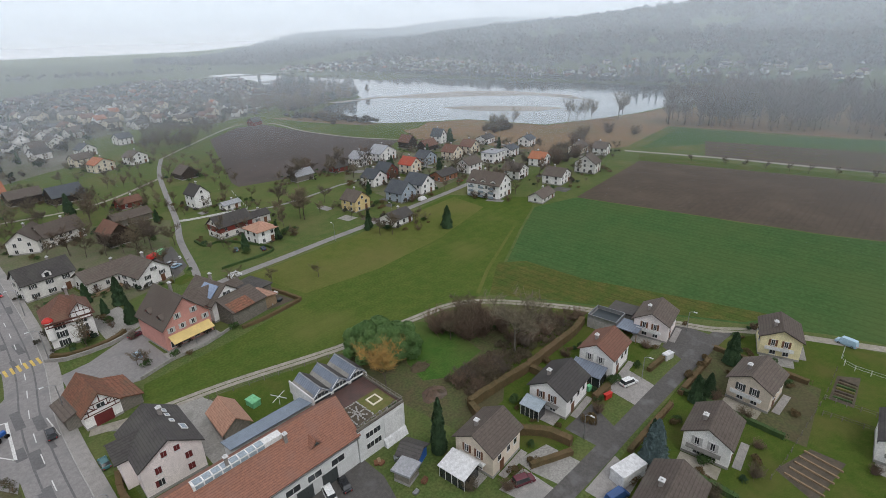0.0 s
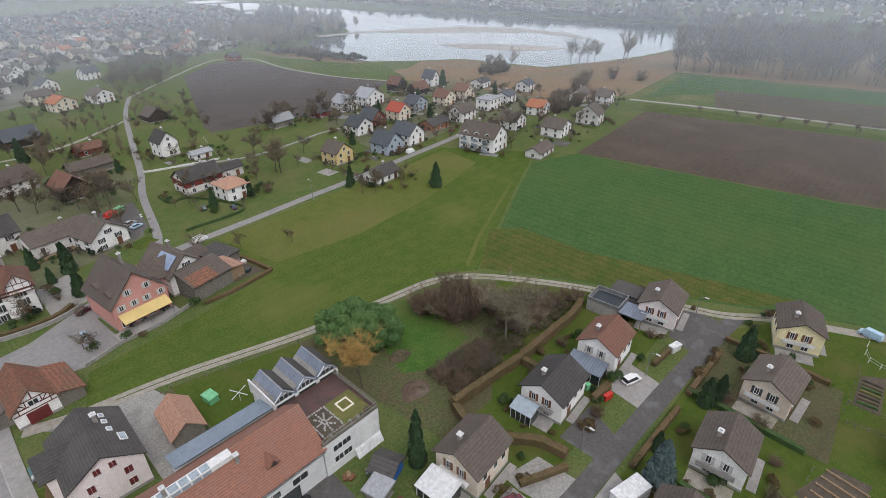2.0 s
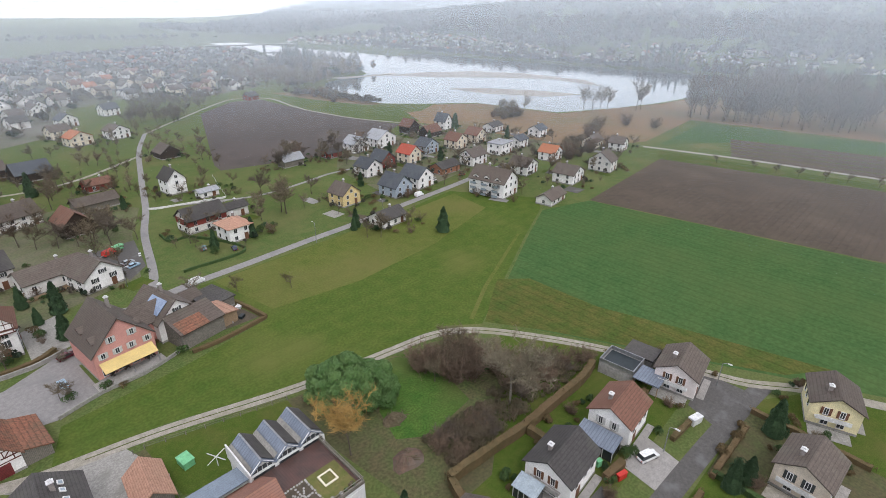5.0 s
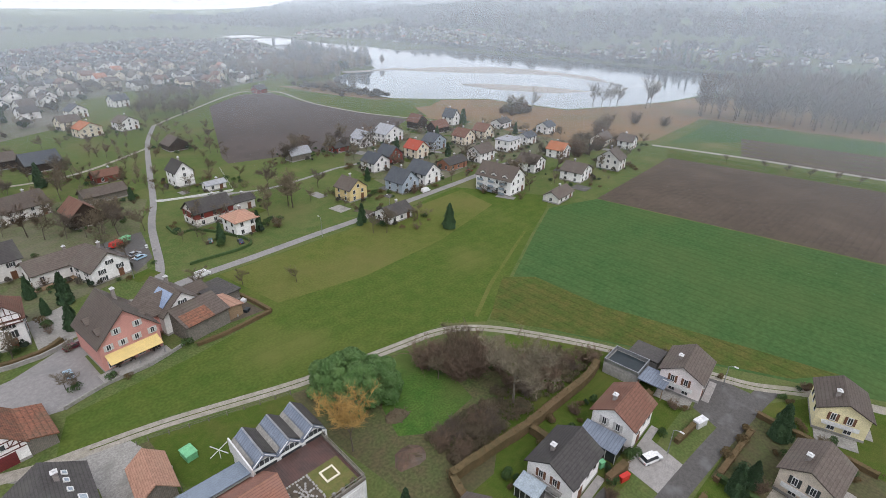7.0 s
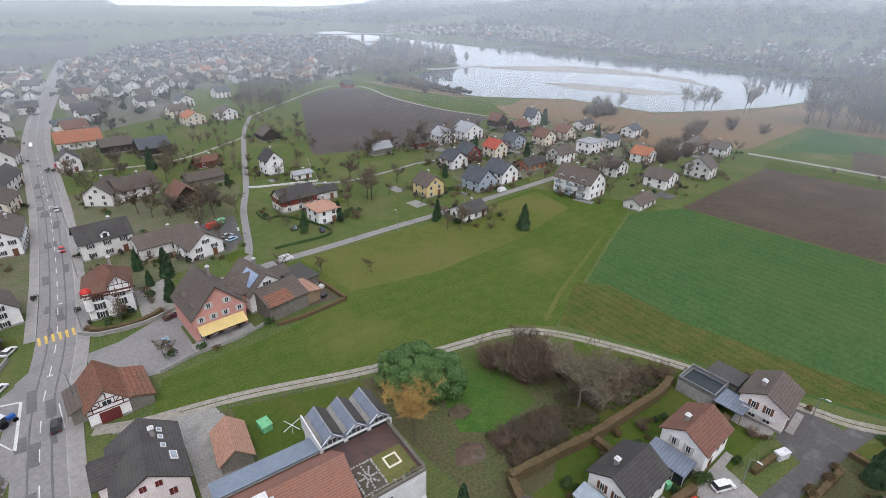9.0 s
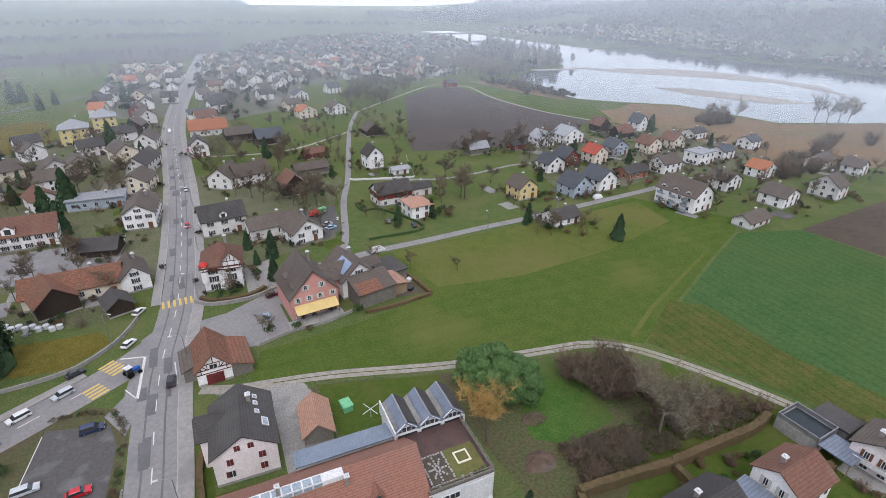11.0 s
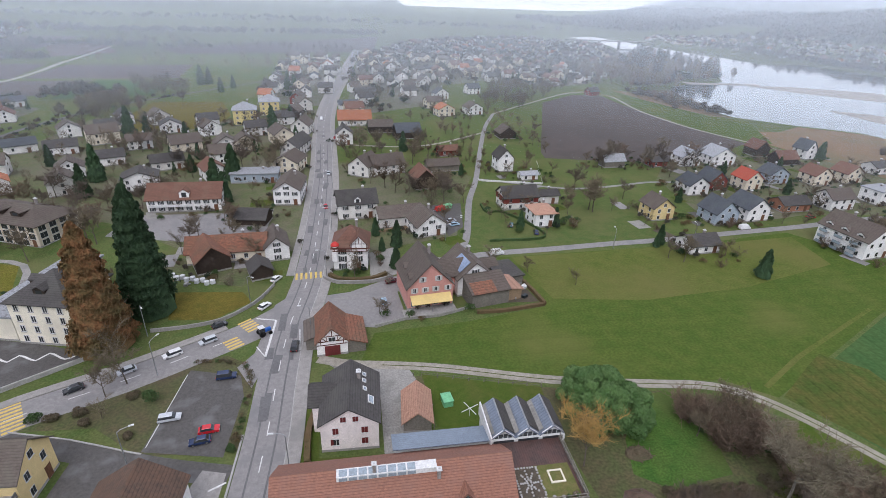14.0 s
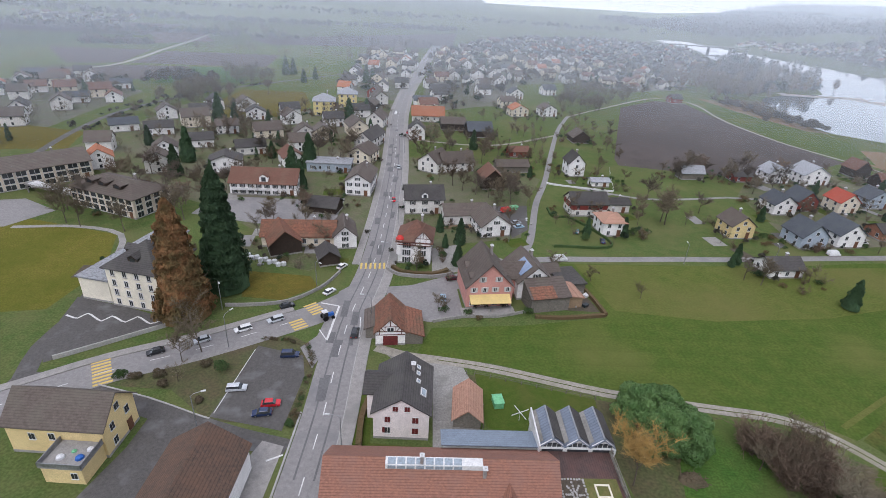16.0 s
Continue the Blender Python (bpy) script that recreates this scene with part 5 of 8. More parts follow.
house(-24.6, 115.5, 20, 5, 5.5, "y", 2.4, 4.2, "darkwood", "dark", label="small dark wooden shed by the road", name="shed")
house(11.6, 145.6, 10, 13, 8, "x", 3.4, 5.6, "lightwall", "brown", 1, label="long pale workshop with a brown roof")

# schools
h = house(-58.4, 97.0, -13, 11.8, 12, "h", 9.2, 13.6, "palecream", "dark", 2, "", label="pale cream three-storey schoolhouse with dark hipped roof", win=(1.0, 1.5), gap=2.5)
for side, x in ((0, 0), (270, 0), (90, 0)):
    dormer(h, pose(0, 0, 0, 0, 0, side) @ pose(x, -4.6, 10.2), 2.2, 1.9, 3.0, "darkwood", "roof_dark")
house(-66.6, 106.5, -13, 7.2, 26, "f", 5.4, 5.7, "palecream", "lightgrey", windows=False, label="long pale annex with light grey flat roof", stack=False)
h = house(-92.0, 146.6, -22, 25, 13, "h", 6.0, 9.0, "tan", "brown", 1, label="tan school building with brown hipped roof", win=(1.9, 1.5), gap=2.6)
for x in (-6, -1, 5):
    dormer(h, pose(x, -4.6, 7.4), 3.0, 1.5, 3.0, "darkwood", "roof_brown")
house(-129.5, 165.5, 44, 28, 17, "x", 6.0, 8.6, "tan", "brown", 1, label="tan sports hall with low brown roof", win=(2.6, 1.5), gap=3.4)
for i in range(14):
    part("skylight_rib", boxes((-0.35, -1.4, 0, 0.35, 1.4, 0.25)), "frame_white", h, m=pose(-13.6 - i * 1.3, -5.0 - i * 0.02, 3.2))
part("link_roof", boxes((-33, -6.6, 2.6, -12.8, -3.2, 3.15)), "plinth", h, "flat concrete link roof with white ribs")
part("link_post", boxes((-32.6, -6.4, 0, -32.3, -6.1, 2.6)), "plinth", h)

# yellow house with roof terrace
h = house(-51.6, 57.4, -3, 14.0, 7.6, "x", 5.4, 8.8, "yellow", "brown", 1, label="ochre yellow house with brown roof and roof terrace", skip=(0, 2), stack=False)
for x, z in ((-3.4, 3.4), (-0.5, 3.6)):
    window(h, pose(x, -3.8, z), 0.8, 1.1, 1, None)
ter = part("terrace_annex", boxes((1.0, -8.4, 0, 6.6, -3.82, 2.9)), "yellow", h)
part("terrace_floor", boxes((0.8, -8.6, 2.9, 6.8, -3.82, 3.1)), "plinth", ter)
for a in ((0.8, -8.6, 6.8, -8.5), (0.8, -8.6, 0.9, -3.9), (6.7, -8.6, 6.8, -3.9)):
    part("parapet", boxes((a[0], a[1], 3.1, a[2], a[3], 3.9)), "steel", ter)
window(h, pose(5.4, -8.4, 1.6), 0.8, 1.0, 1, None)
for x, y, mt, r in ((-46.6, 50.4, "plastic_blue", 0.5), (-49.2, 50.4, "plastic_white", 0.5), (-46.0, 51.9, "plastic_white", 0.4), (-48, 51.5, "plastic_green", 0.3)):
    tagged(part("tarpaulin_heap", tube([(0, 0, 0), (0, 0, r * 0.6), (0, 0, r)], [r * 1.2, r, r * 0.2], 8), mt, m=pose(x, y, 3.11)), "covered heap on the roof terrace", "clutter")
h = house(-29.4, 44.0, -2, 10.5, 15.5, "y", 5.0, 8.5, "white", "mossy", windows=False, label="white building with old mossy brown tile roof", stack=False)

# workshop group: tiled hall, metal roof, sawtooth roofs and roof terrace
h = thing("workshop_hall", pose(3.0, 46.0, 0), "long workshop hall with red tile roof and ridge skylight", "hall")
part("wall", gable_body(29.4, 10.4, 5.6, 9.6, "x"), "industrial", h)
vs, fs = gable_roof(10.4, 29.4, 5.6, 9.6, 0.5)
part("roof", ([(-q, p, z) for p, q, z in vs], fs), "roof_tile", h, "red clay tile roof")
rid = part("ridge_skylight", boxes((-7.2, -1.2, 9.1, 5.2, 0.1, 9.85)), "frame_white", h, "white framed glazed ridge skylight")
for i in range(8):
    part("pane", boxes((-6.9 + i * 1.2, -1.26, 9.2, -5.9 + i * 1.2, -1.2, 9.7), (-6.9 + i * 1.2, -1.1, 9.85, -5.9 + i * 1.2, -0.1, 9.9)), "glass_sky", rid)
part("roof_vent", prism([(-0.9, 0), (0.9, 0), (0, 1.0)], -1.2, 0.9), "roof_tile", h, "small tiled triangular roof vent", pose(8.6, -3.0, 7.2))
part("vent_louvre", prism([(-0.45, 0.15), (0.45, 0.15), (0, 0.65)], -1.26, -1.2), "shutter_dark", h, m=pose(8.6, -3.0, 7.2))
chimney(h, 5.4, -1.6, 7.8, 9.9, 0.22)
chimney(h, -2.6, -0.9, 8.8, 11.2, 0.2)
for i, x in enumerate((-12, -8, -4, 0, 3.5, 7, 11)):
    window(h, pose(x, -5.2, 3.4), 2.2, 1.0, 1, None)
for x in (5.2, 9.4):
    part("gate", boxes((x - 1.3, -5.3, 0.05, x + 1.3, -5.18, 2.4)), "shutter_dark", h)
part("gutter", boxes((-14.9, -5.72, 5.05, 14.9, -5.58, 5.2)), "steel", h)
h = thing("metal_roof_annex", pose(10.0, 53.0, 0), "low annex with blue-grey ribbed metal roof", "annex")
part("wall", boxes((-6.6, -1.75, 0, 6.9, 1.6, 5.3)), "industrial", h)
part("roof", prism([(-1.8, 6.3), (2.0, 5.4), (2.0, 5.55), (-1.8, 6.45)], -6.9, 6.95), "roof_metal", h, m=pose(0, 0, 0, 0, 0, 90) @ Matrix.Scale(-1, 4, (0, 1, 0)))
h = thing("sawtooth_studio", pose(22.4, 54.4, 0), "studio with three zinc gabled roofs and glazed ends", "studio")
part("wall", boxes((-5.4, -3.4, 0, 5.6, 3.4, 6.4)), "industrial", h)
part("end_wall", boxes((-5.62, -3.8, 5.0, -5.42, 3.6, 7.4)), "frame_white", h, "white end wall")
for i in range(3):
    x = -3.6 + i * 3.65
    b = part("gable_bay", prism([(x - 1.7, 6.4), (x + 1.7, 6.4), (x + 1.7, 6.7), (x, 8.0), (x - 1.7, 6.7)], -2.9, 3.2), "frame_white", h)
    vs, fs = gable_roof(3.3, 6.2, 6.6, 8.0, 0.25, 0.14)
    part("bay_roof", ([(p + x, q + 0.05, z) for p, q, z in vs], fs), "zinc", b, "blue-grey zinc gable roof")
    part("dark_slope", prism([(x + 0.12, 8.07), (x + 1.82, 6.63), (x + 1.82, 6.69), (x + 0.12, 8.13)], -2.7, 3.3), "roof_dark", b, "dark gravelled roof slope", pose(0, 0, 0.13))
    part("brown_strip", prism([(x - 1.82, 6.63), (x - 1.25, 7.1), (x - 1.25, 7.16), (x - 1.82, 6.69)], -2.7, 3.3), "gravel", b, "brownish gravel strip", pose(0, 0, 0.13))
    part("ridge_cap", boxes((x - 0.1, -3.1, 8.12, x + 0.1, 3.3, 8.24)), "steel", b)
    for s in (-1, 1):
        part("gable_trim", boxes((-0.9, -3.18, -0.1, 0.9, -3.02, 0.1)), "frame_white", b, m=pose(x + s * 0.82, 0, 7.36, 0, s * 40, 0))
    for k in range(4):
        part("pane", boxes((x - 1.35 + k * 0.7, -3.0, 6.3, x - 0.75 + k * 0.7, -2.94, 6.75 + 0.5 * (1 - abs(k - 1.5) / 2))), "glass", b)
    part("glazed_front", boxes((x - 1.5, -3.46, 5.3, x + 1.5, -3.42, 6.4)), "glass", b)
h = thing("terrace_building", pose(22.3, 45.8, 0), "flat-roofed building with roof terrace and planted beds", "building")
part("wall", boxes((-4.5, -5.2, 0, 4.9, 5.15, 5.9)), "industrial", h)
part("roof_deck", boxes((-4.5, -5.2, 5.9, 4.9, 5.1, 6.05)), "tar", h, "reddish-brown wet roof deck")
part("roof_garden", boxes((-3.6, -4.6, 6.05, 4.2, 0.6, 6.14)), "moss_roof", h, "mossy planted roof bed")
part("star_bed", boxes((-3.6, -4.4, 6.14, -0.4, 0.4, 6.2)), "soil", h, "dark planted bed edged with pale stones")
stone = mesh_of("edging_stone", *tube([(0, 0, 0), (0, 0, 0.08), (0, 0, 0.14)], [0.17, 0.16, 0.08], 6), "kerb")
spots = [(-3.6 + 0.4 * i, y) for i in range(9) for y in (-4.4, 0.4)] + [(x, -4.4 + 0.42 * i) for i in range(1, 12) for x in (-3.6, -0.4)]
for k in range(8):
    a = math.pi * k / 4
    spots += [(-2 + math.cos(a) * r * 0.62, -2 + math.sin(a) * r) for r in (0.5, 0.95, 1.4, 1.85)]
random.seed(9)
for x, y in spots:
    part("edging_stone", stone, parent=h, m=pose(x + random.uniform(-0.06, 0.06), y + random.uniform(-0.06, 0.06), 6.19, 0, 0, random.uniform(0, 90)))
part("roof_hatch", boxes((0.9, -2.4, 6.14, 2.9, -2.2, 6.34), (0.9, -0.6, 6.14, 2.9, -0.4, 6.34), (0.9, -2.2, 6.14, 1.1, -0.6, 6.34), (2.7, -2.2, 6.14, 2.9, -0.6, 6.34)), "palecream", h, "pale timber frame on a mossy bed")
part("hatch_pane", boxes((1.1, -2.2, 6.15, 2.7, -0.6, 6.2)), "moss_roof", h)
for x0, y0, x1, y1 in ((-4.5, -5.2, 4.9, -4.95), (4.65, -4.95, 4.9, 5.1)):
    part("parapet", boxes((x0, y0, 6.05, x1, y1, 6.45)), "greywood", h, "weathered timber parapet")
for k in range(9):
    part("rail_post", boxes((-0.05, -0.05, 0, 0.05, 0.05, 0.5)), "greywood", h, m=pose(-4.3 + k * 1.12, -5.08, 6.45))
    part("rail_post", boxes((-0.05, -0.05, 0, 0.05, 0.05, 0.5)), "greywood", h, m=pose(4.78, -4.6 + k * 1.18, 6.45))
part("rail", boxes((-4.5, -5.13, 6.95, 4.9, -5.03, 7.03)), "greywood", h)
part("rail", boxes((4.73, -5.03, 6.95, 4.83, 5.1, 7.03)), "greywood", h)
part("plastic_sheet", prism([(-6.1, 0), (-5.22, 0), (-5.22, 1.5), (-5.5, 1.2), (-5.9, 0.35)], 0.2, 4.8), "plastic_white", h, "white plastic sheeting heaped along the wall", pose(0, 0, 0, 0, 0, 90) @ Matrix.Scale(-1, 4, (0, 1, 0)))
for k in range(9):
    part("planter", tube([(0, 0, 0), (0, 0, 0.3), (0, 0, 0.5)], [0.22, 0.28, 0.1], 8), random.choice(("bramble", "hedge_green", "plinth")), h, m=pose(random.uniform(-3.4, 4), -4.75 + random.uniform(0, 0.4), 6.2))
for x, z in ((-2.4, 4.3), (-0.9, 4.3), (-2.4, 2.2), (-0.9, 2.2)):
    window(h, pose(x, -5.2, z), 1.3, 0.9, 1, None)
part("cladding", boxes((0.6, -5.28, 1.2, 4.6, -5.21, 5.4)), "frame_white", h)
house(7.9, 63.6, -4, 4.4, 6.8, "y", 2.4, 4.3, "greywood", "salmon", windows=False, stack=False, label="small shed with orange tile roof", name="shed")

# ---- houses along the residential road ----
def villa(x, y, w, d, e, r, wall, roof, label, rot=-86, shutter="shutter_brown", glass_room=None):
    """Gabled house whose decorated gable looks west."""
    ob = house(x, y, rot, w, d, "y", e, r, wall, roof, 1, windows=False, label=label, stack=False)
    for px in (-1.3, 0.9):
        window(ob, pose(px, -d / 2, e * 0.74), 0.75, 1.4, 2, shutter)
        window(ob, pose(px + 0.2, -d / 2, 1.2), 0.9, 0.8, 1, None)
    part("balcony", boxes((-2.6, -d / 2 - 0.9, e * 0.46, 2.2, -d / 2 - 0.02, e * 0.46 + 0.12), (-2.6, -d / 2 - 0.92, e * 0.46 + 0.1, 2.2, -d / 2 - 0.86, e * 0.46 + 0.8)), "frame_white" if wall != "white" else "plinth", ob)
    for py in (-d * 0.28, d * 0.05, d * 0.3):
        window(ob, pose(w / 2, py, 2.9, 0, 0, 90), 0.7, 0.9, 1, None)
        window(ob, pose(-w / 2, py, 2.9, 0, 0, -90), 0.7, 0.9, 1, None)
    part("door", boxes((w / 2 - 0.02, -d * 0.25, 0.05, w / 2 + 0.08, -d * 0.25 + 1.0, 2.1)), "shutter_brown", ob)
    chimney(ob, -w * 0.17, -d * 0.32 + 1.0, r - 1.6, r + 0.5, 0.28)
    if glass_room:
        gx, gw, gd, gm = glass_room
        g = part("conservatory", boxes((gx - gw / 2, -d / 2 - gd, 0.02, gx + gw / 2, -d / 2 - 0.95, 2.1)), "glass", ob)
        part("conservatory_roof", prism([(-d / 2 - gd - 0.3, 2.15), (-d / 2 - 0.93, 2.75), (-d / 2 - 0.93, 2.85), (-d / 2 - gd - 0.3, 2.25)], -gw / 2 - 0.2, gw / 2 + 0.2), gm, g, m=pose(gx, 0, 0, 0, 0, 90) @ Matrix.Scale(-1, 4, (0, 1, 0)))
        for k in range(5):
            part("bar", boxes((gx - gw / 2 + k * gw / 4 - 0.04, -d / 2 - gd - 0.05, 0.02, gx - gw / 2 + k * gw / 4 + 0.04, -d / 2 - gd + 0.03, 2.15)), "frame_white", g)
    return ob


villa(32.4, 27.2, 6.9, 7.4, 4.4, 6.4, "tan", "brown", "tan gabled house with white conservatory roof", glass_room=(-0.8, 4.6, 4.4, "plastic_white"))
villa(50.7, 25.9, 7.0, 8.0, 4.2, 6.2, "white", "dark", "white gabled house with dark roof and glazed veranda", glass_room=(-1.6, 3.4, 3.2, "glass_sky"))
villa(65.8, 25, 6.7, 7.6, 4.4, 6.4, "white", "redbrown", "white gabled house with reddish roof and veranda", shutter="shutter_pale", glass_room=(-0.4, 6.0, 4.0, "zinc"))
h = villa(83.9, 22.4, 6.9, 7.6, 4.2, 6.1, "pinkish", "brown", "pale pink gabled house with brown roof", rot=-82)
villa(93.2, 1.2, 6.9, 7.4, 4.4, 6.2, "lemon", "brown", "pale yellow gabled house with brown roof", rot=-74)
villa(74.4, 0.6, 6.7, 7.4, 4.2, 6.1, "tan", "brown", "tan gabled house with brown roof and terrace", rot=-94, shutter="shutter_dark")
villa(56.6, 2.2, 6.6, 7.2, 4.1, 6.0, "white", "brown", "white gabled house with pale shutters and brown roof", shutter="shutter_pale")
villa(40.2, 2.2, 6.9, 7.6, 4.0, 5.9, "cream", "brown", "cream gabled house with weathered brown roof")
villa(73.5, -20, 7.0, 8.1, 4.2, 6.2, "white", "dark", "white gabled house with dark roof and shutters", shutter="shutter_dark")

# covered pool terrace beside the pink house
h = thing("garage_terrace", pose(79.0, 31.2, 0, 0, 0, 4), "flat garage roof terrace with dark covered pool", "terrace")
part("wall", boxes((-2.6, -3.2, 0, 2.6, 3.2, 2.4)), "plinth", h)
part("pool_cover", boxes((-2.2, -2.8, 2.4, 2.2, 2.8, 2.48)), "tarpaulin", h)
for x0, y0, x1, y1 in ((-2.6, -3.2, -2.45, 3.2), (2.45, -3.2, 2.6, 3.2), (-2.45, 3.05, 2.45, 3.2), (-2.45, -3.2, 2.45, -3.05)):
    part("railing", boxes((x0, y0, 2.4, x1, y1, 3.2)), "steel", h)
h = thing("carport", pose(78.6, 25.6, 0, 0, 0, 4), "open carport with pale flat roof", "carport")
part("roof", boxes((-2.4, -2.4, 2.4, 2.2, 2.2, 2.6)), "zinc", h)
for x, y in ((-2.2, -2.2), (2, -2.2), (-2.2, 2), (2, 2)):
    part("post", boxes((x - 0.07, y - 0.07, 0, x + 0.07, y + 0.07, 2.4)), "wood", h)
h = house(84.5, 29.8, 4, 4, 5, "f", 2.5, 2.7, "plinth", "dark", windows=False, stack=False, label="dark flat-roofed garage extension", name="garage")

# drives and garden surfaces
sheet("drive", [(59, 20.6), (67, 20.4), (65.5, 14.0), (58, 14.2)], 0.045, "pavement", "pale concrete drive", "drive")
sheet("drive", [(45, 21), (53.5, 20.8), (50.5, 14.5), (45, 14.7)], 0.045, "asphalt_dark", "dark asphalt drive", "drive")
sheet("slab_terrace", [(34, 23), (40, 21.4), (40.4, 15), (34.6, 15.2), (33.8, 20)], 0.045, "gravel", "blue-grey crazy-paved drive", "drive")
sheet("drive", [(28, 21.6), (33.6, 21.4), (33.4, 15.3), (29, 15.4)], 0.044, "pavement", "pale concrete drive", "drive")
sheet("drive", [(79, 18.6), (90, 20), (90, 13), (77, 13.6)], 0.045, "asphalt_dark", "dark asphalt forecourt", "drive")
sheet("drive", [(36, 12.4), (45, 12.2), (43, 7.5), (36, 7.2)], 0.045, "pavement", "pale gravel drive", "drive")
sheet("vegetable_plot", [(90.3, -9.4), (92.3, -12.7), (81.6, -13), (81.6, -9.4)], 0.03, "soil", "brown bare vegetable beds", "garden bed")
sheet("vegetable_plot", [(58, -6.5), (66, -9.5), (66, -14), (55, -12)], 0.03, "soil", "brown bare vegetable beds", "garden bed")
for i in range(5):
    tagged(part("bed_board", boxes((-0.12, -2.6, 0, 0.12, 2.6, 0.25)), "wood", m=pose(57.5 + i * 1.7, -10.2 - i * 0.3, 0.02, 0, 0, -12)), "weathered board edging a garden bed", "garden edging")

# ---- houses of the settlement and village ----
house(96.6, 143.7, 5, 7.7, 7.7, "y", 4.3, 7.3, "yellow", "brown")
house(95.6, 119.1, 5, 9.5, 6.9, "x", 2.6, 4.7, "white", "dark")
house(115.7, 138.9, 5, 8.6, 8.6, "y", 3.9, 7.7, "bluegrey", "slate")
house(128.3, 141.1, 5, 8.6, 9.5, "y", 4.3, 7.7, "white", "slate")
house(123.6, 165.2, 5, 8.6, 7.7, "y", 3.9, 6.9, "white", "slate")
house(134.7, 169.8, 5, 7.7, 7.7, "y", 3.9, 7.3, "redwood", "slate")
house(149.3, 169.1, 5, 7.7, 7.7, "y", 4.3, 7.3, "cream", "red")
house(142.9, 200.1, 5, 9.5, 7.7, "y", 4.3, 7.3, "white", "lightgrey")
house(158.9, 201.3, 5, 12.0, 9.5, "y", 4.3, 7.7, "white", "lightgrey")
house(128.4, 198.9, 5, 7.7, 5.2, "x", 2.6, 4.3, "redwood", "dark")
house(188.8, 213.4, 5, 7.7, 7.7, "y", 3.9, 7.3, "darkwood", "redbrown")
house(190.9, 198.9, 5, 10.3, 6.9, "x", 3.0, 6.0, "darkwood", "redbrown")
house(209.5, 207.6, 5, 6.0, 7.7, "y", 4.7, 8.6, "white", "slate")
house(165.5, 174.9, 5, 9.5, 6.9, "y", 3.9, 6.9, "bluegrey", "slate")
house(182.5, 171.9, 5, 8.6, 7.7, "y", 4.3, 7.3, "cream", "redbrown")
house(198.8, 173.5, 5, 8.6, 7.7, "y", 4.3, 7.3, "cream", "redbrown")
house(148.8, 146.2, 5, 11.2, 6.9, "x", 2.8, 4.7, "brick", "dark")
house(166.8, 146.6, 5, 10.3, 7.7, "x", 4.3, 6.9, "white", "brown")
house(142.6, 114.9, 8, 10.3, 14.6, "y", 5.7, 9.5, "white", "brown")
house(189.6, 149.9, 8, 10.3, 7.7, "f", 5.2, 5.5, "white", "lightgrey")
house(205.9, 151.8, 8, 8.6, 6.9, "x", 3.9, 5.6, "white", "slate")
house(224.4, 183.3, 8, 10.3, 6.9, "x", 3.4, 5.2, "white", "dark")
house(233.2, 159.4, 8, 8.6, 6.9, "x", 3.9, 6.0, "white", "slate")
house(171.6, 123.0, 8, 9.5, 8.6, "y", 3.9, 6.5, "white", "brown")
house(197.6, 127.1, 8, 8.6, 7.7, "y", 3.9, 6.5, "white", "orange")
house(175.1, 103.5, 8, 10.3, 8.6, "y", 3.9, 6.5, "white", "brown")
house(199.4, 101.9, 8, 7.7, 9.5, "x", 4.7, 8.2, "lightwall", "brown")
house(236.0, 114.0, 8, 7.7, 6.9, "y", 3.9, 6.5, "white", "brown")
house(232.6, 125.8, 8, 10.3, 6.9, "x", 3.4, 6.0, "cream", "brown")
house(149.9, 94.5, 8, 11.2, 6.0, "x", 2.2, 4.0, "lightwall", "brown")
house(52.7, 156.6, 5, 12.0, 7.7, "x", 4.3, 7.1, "redwhite", "dark")
house(63.8, 159.8, 5, 7.7, 6.0, "x", 3.1, 4.3, "lightwall", "dark")
house(56.0, 141.6, 5, 6.9, 7.7, "h", 4.5, 6.5, "white", "salmon")
house(58.7, 197.3, 5, 6.5, 7.7, "y", 5.6, 9.0, "white", "dark")
house(65.5, 184.4, 5, 6.9, 4.3, "x", 2.2, 3.1, "white", "lightgrey")
house(74.8, 250.6, 5, 8.6, 8.6, "y", 2.9, 6.0, "darkwood", "brown")
house(107.8, 199.2, 5, 9.5, 5.2, "x", 2.9, 5.2, "greywood", "lightgrey")
house(23.4, 179.2, 8, 7.7, 9.5, "y", 3.9, 7.3, "darkwood", "redbrown")
house(39.5, 219.7, 8, 8.6, 5.2, "x", 2.6, 4.3, "redwood", "redbrown")
house(33.6, 198.1, 8, 12.9, 6.0, "x", 2.6, 4.5, "greywood", "brown")
house(-0.6, 282.1, 2, 17.2, 12.9, "x", 3.4, 7.3, "lightwall", "orange")
house(-5.6, 241.4, 2, 7.7, 7.7, "y", 5.2, 8.2, "white", "dark")
house(24.8, 252.6, 8, 12.0, 9.5, "x", 3.4, 6.9, "darkwood", "slate")
house(-56.8, 283.4, 8, 11.2, 10.3, "h", 7.7, 11.2, "yellowb", "lightgrey")
house(-47.7, 307.2, 8, 10.3, 10.3, "h", 7.7, 11.2, "yellowb", "lightgrey")
house(-119.4, 228.8, 25, 11.2, 7.7, "x", 3.4, 5.6, "white", "dark")
house(-95.8, 212.5, 25, 11.2, 7.7, "x", 3.4, 5.6, "white", "dark")
house(-74.2, 183.7, 15, 11.2, 8.6, "y", 4.3, 6.5, "white", "dark")
house(-72.5, 206.3, 25, 11.2, 7.7, "x", 3.4, 5.6, "lightwall", "dark")
house(-72.7, 231.8, 30, 12.0, 7.7, "x", 3.9, 6.9, "cream", "brown")
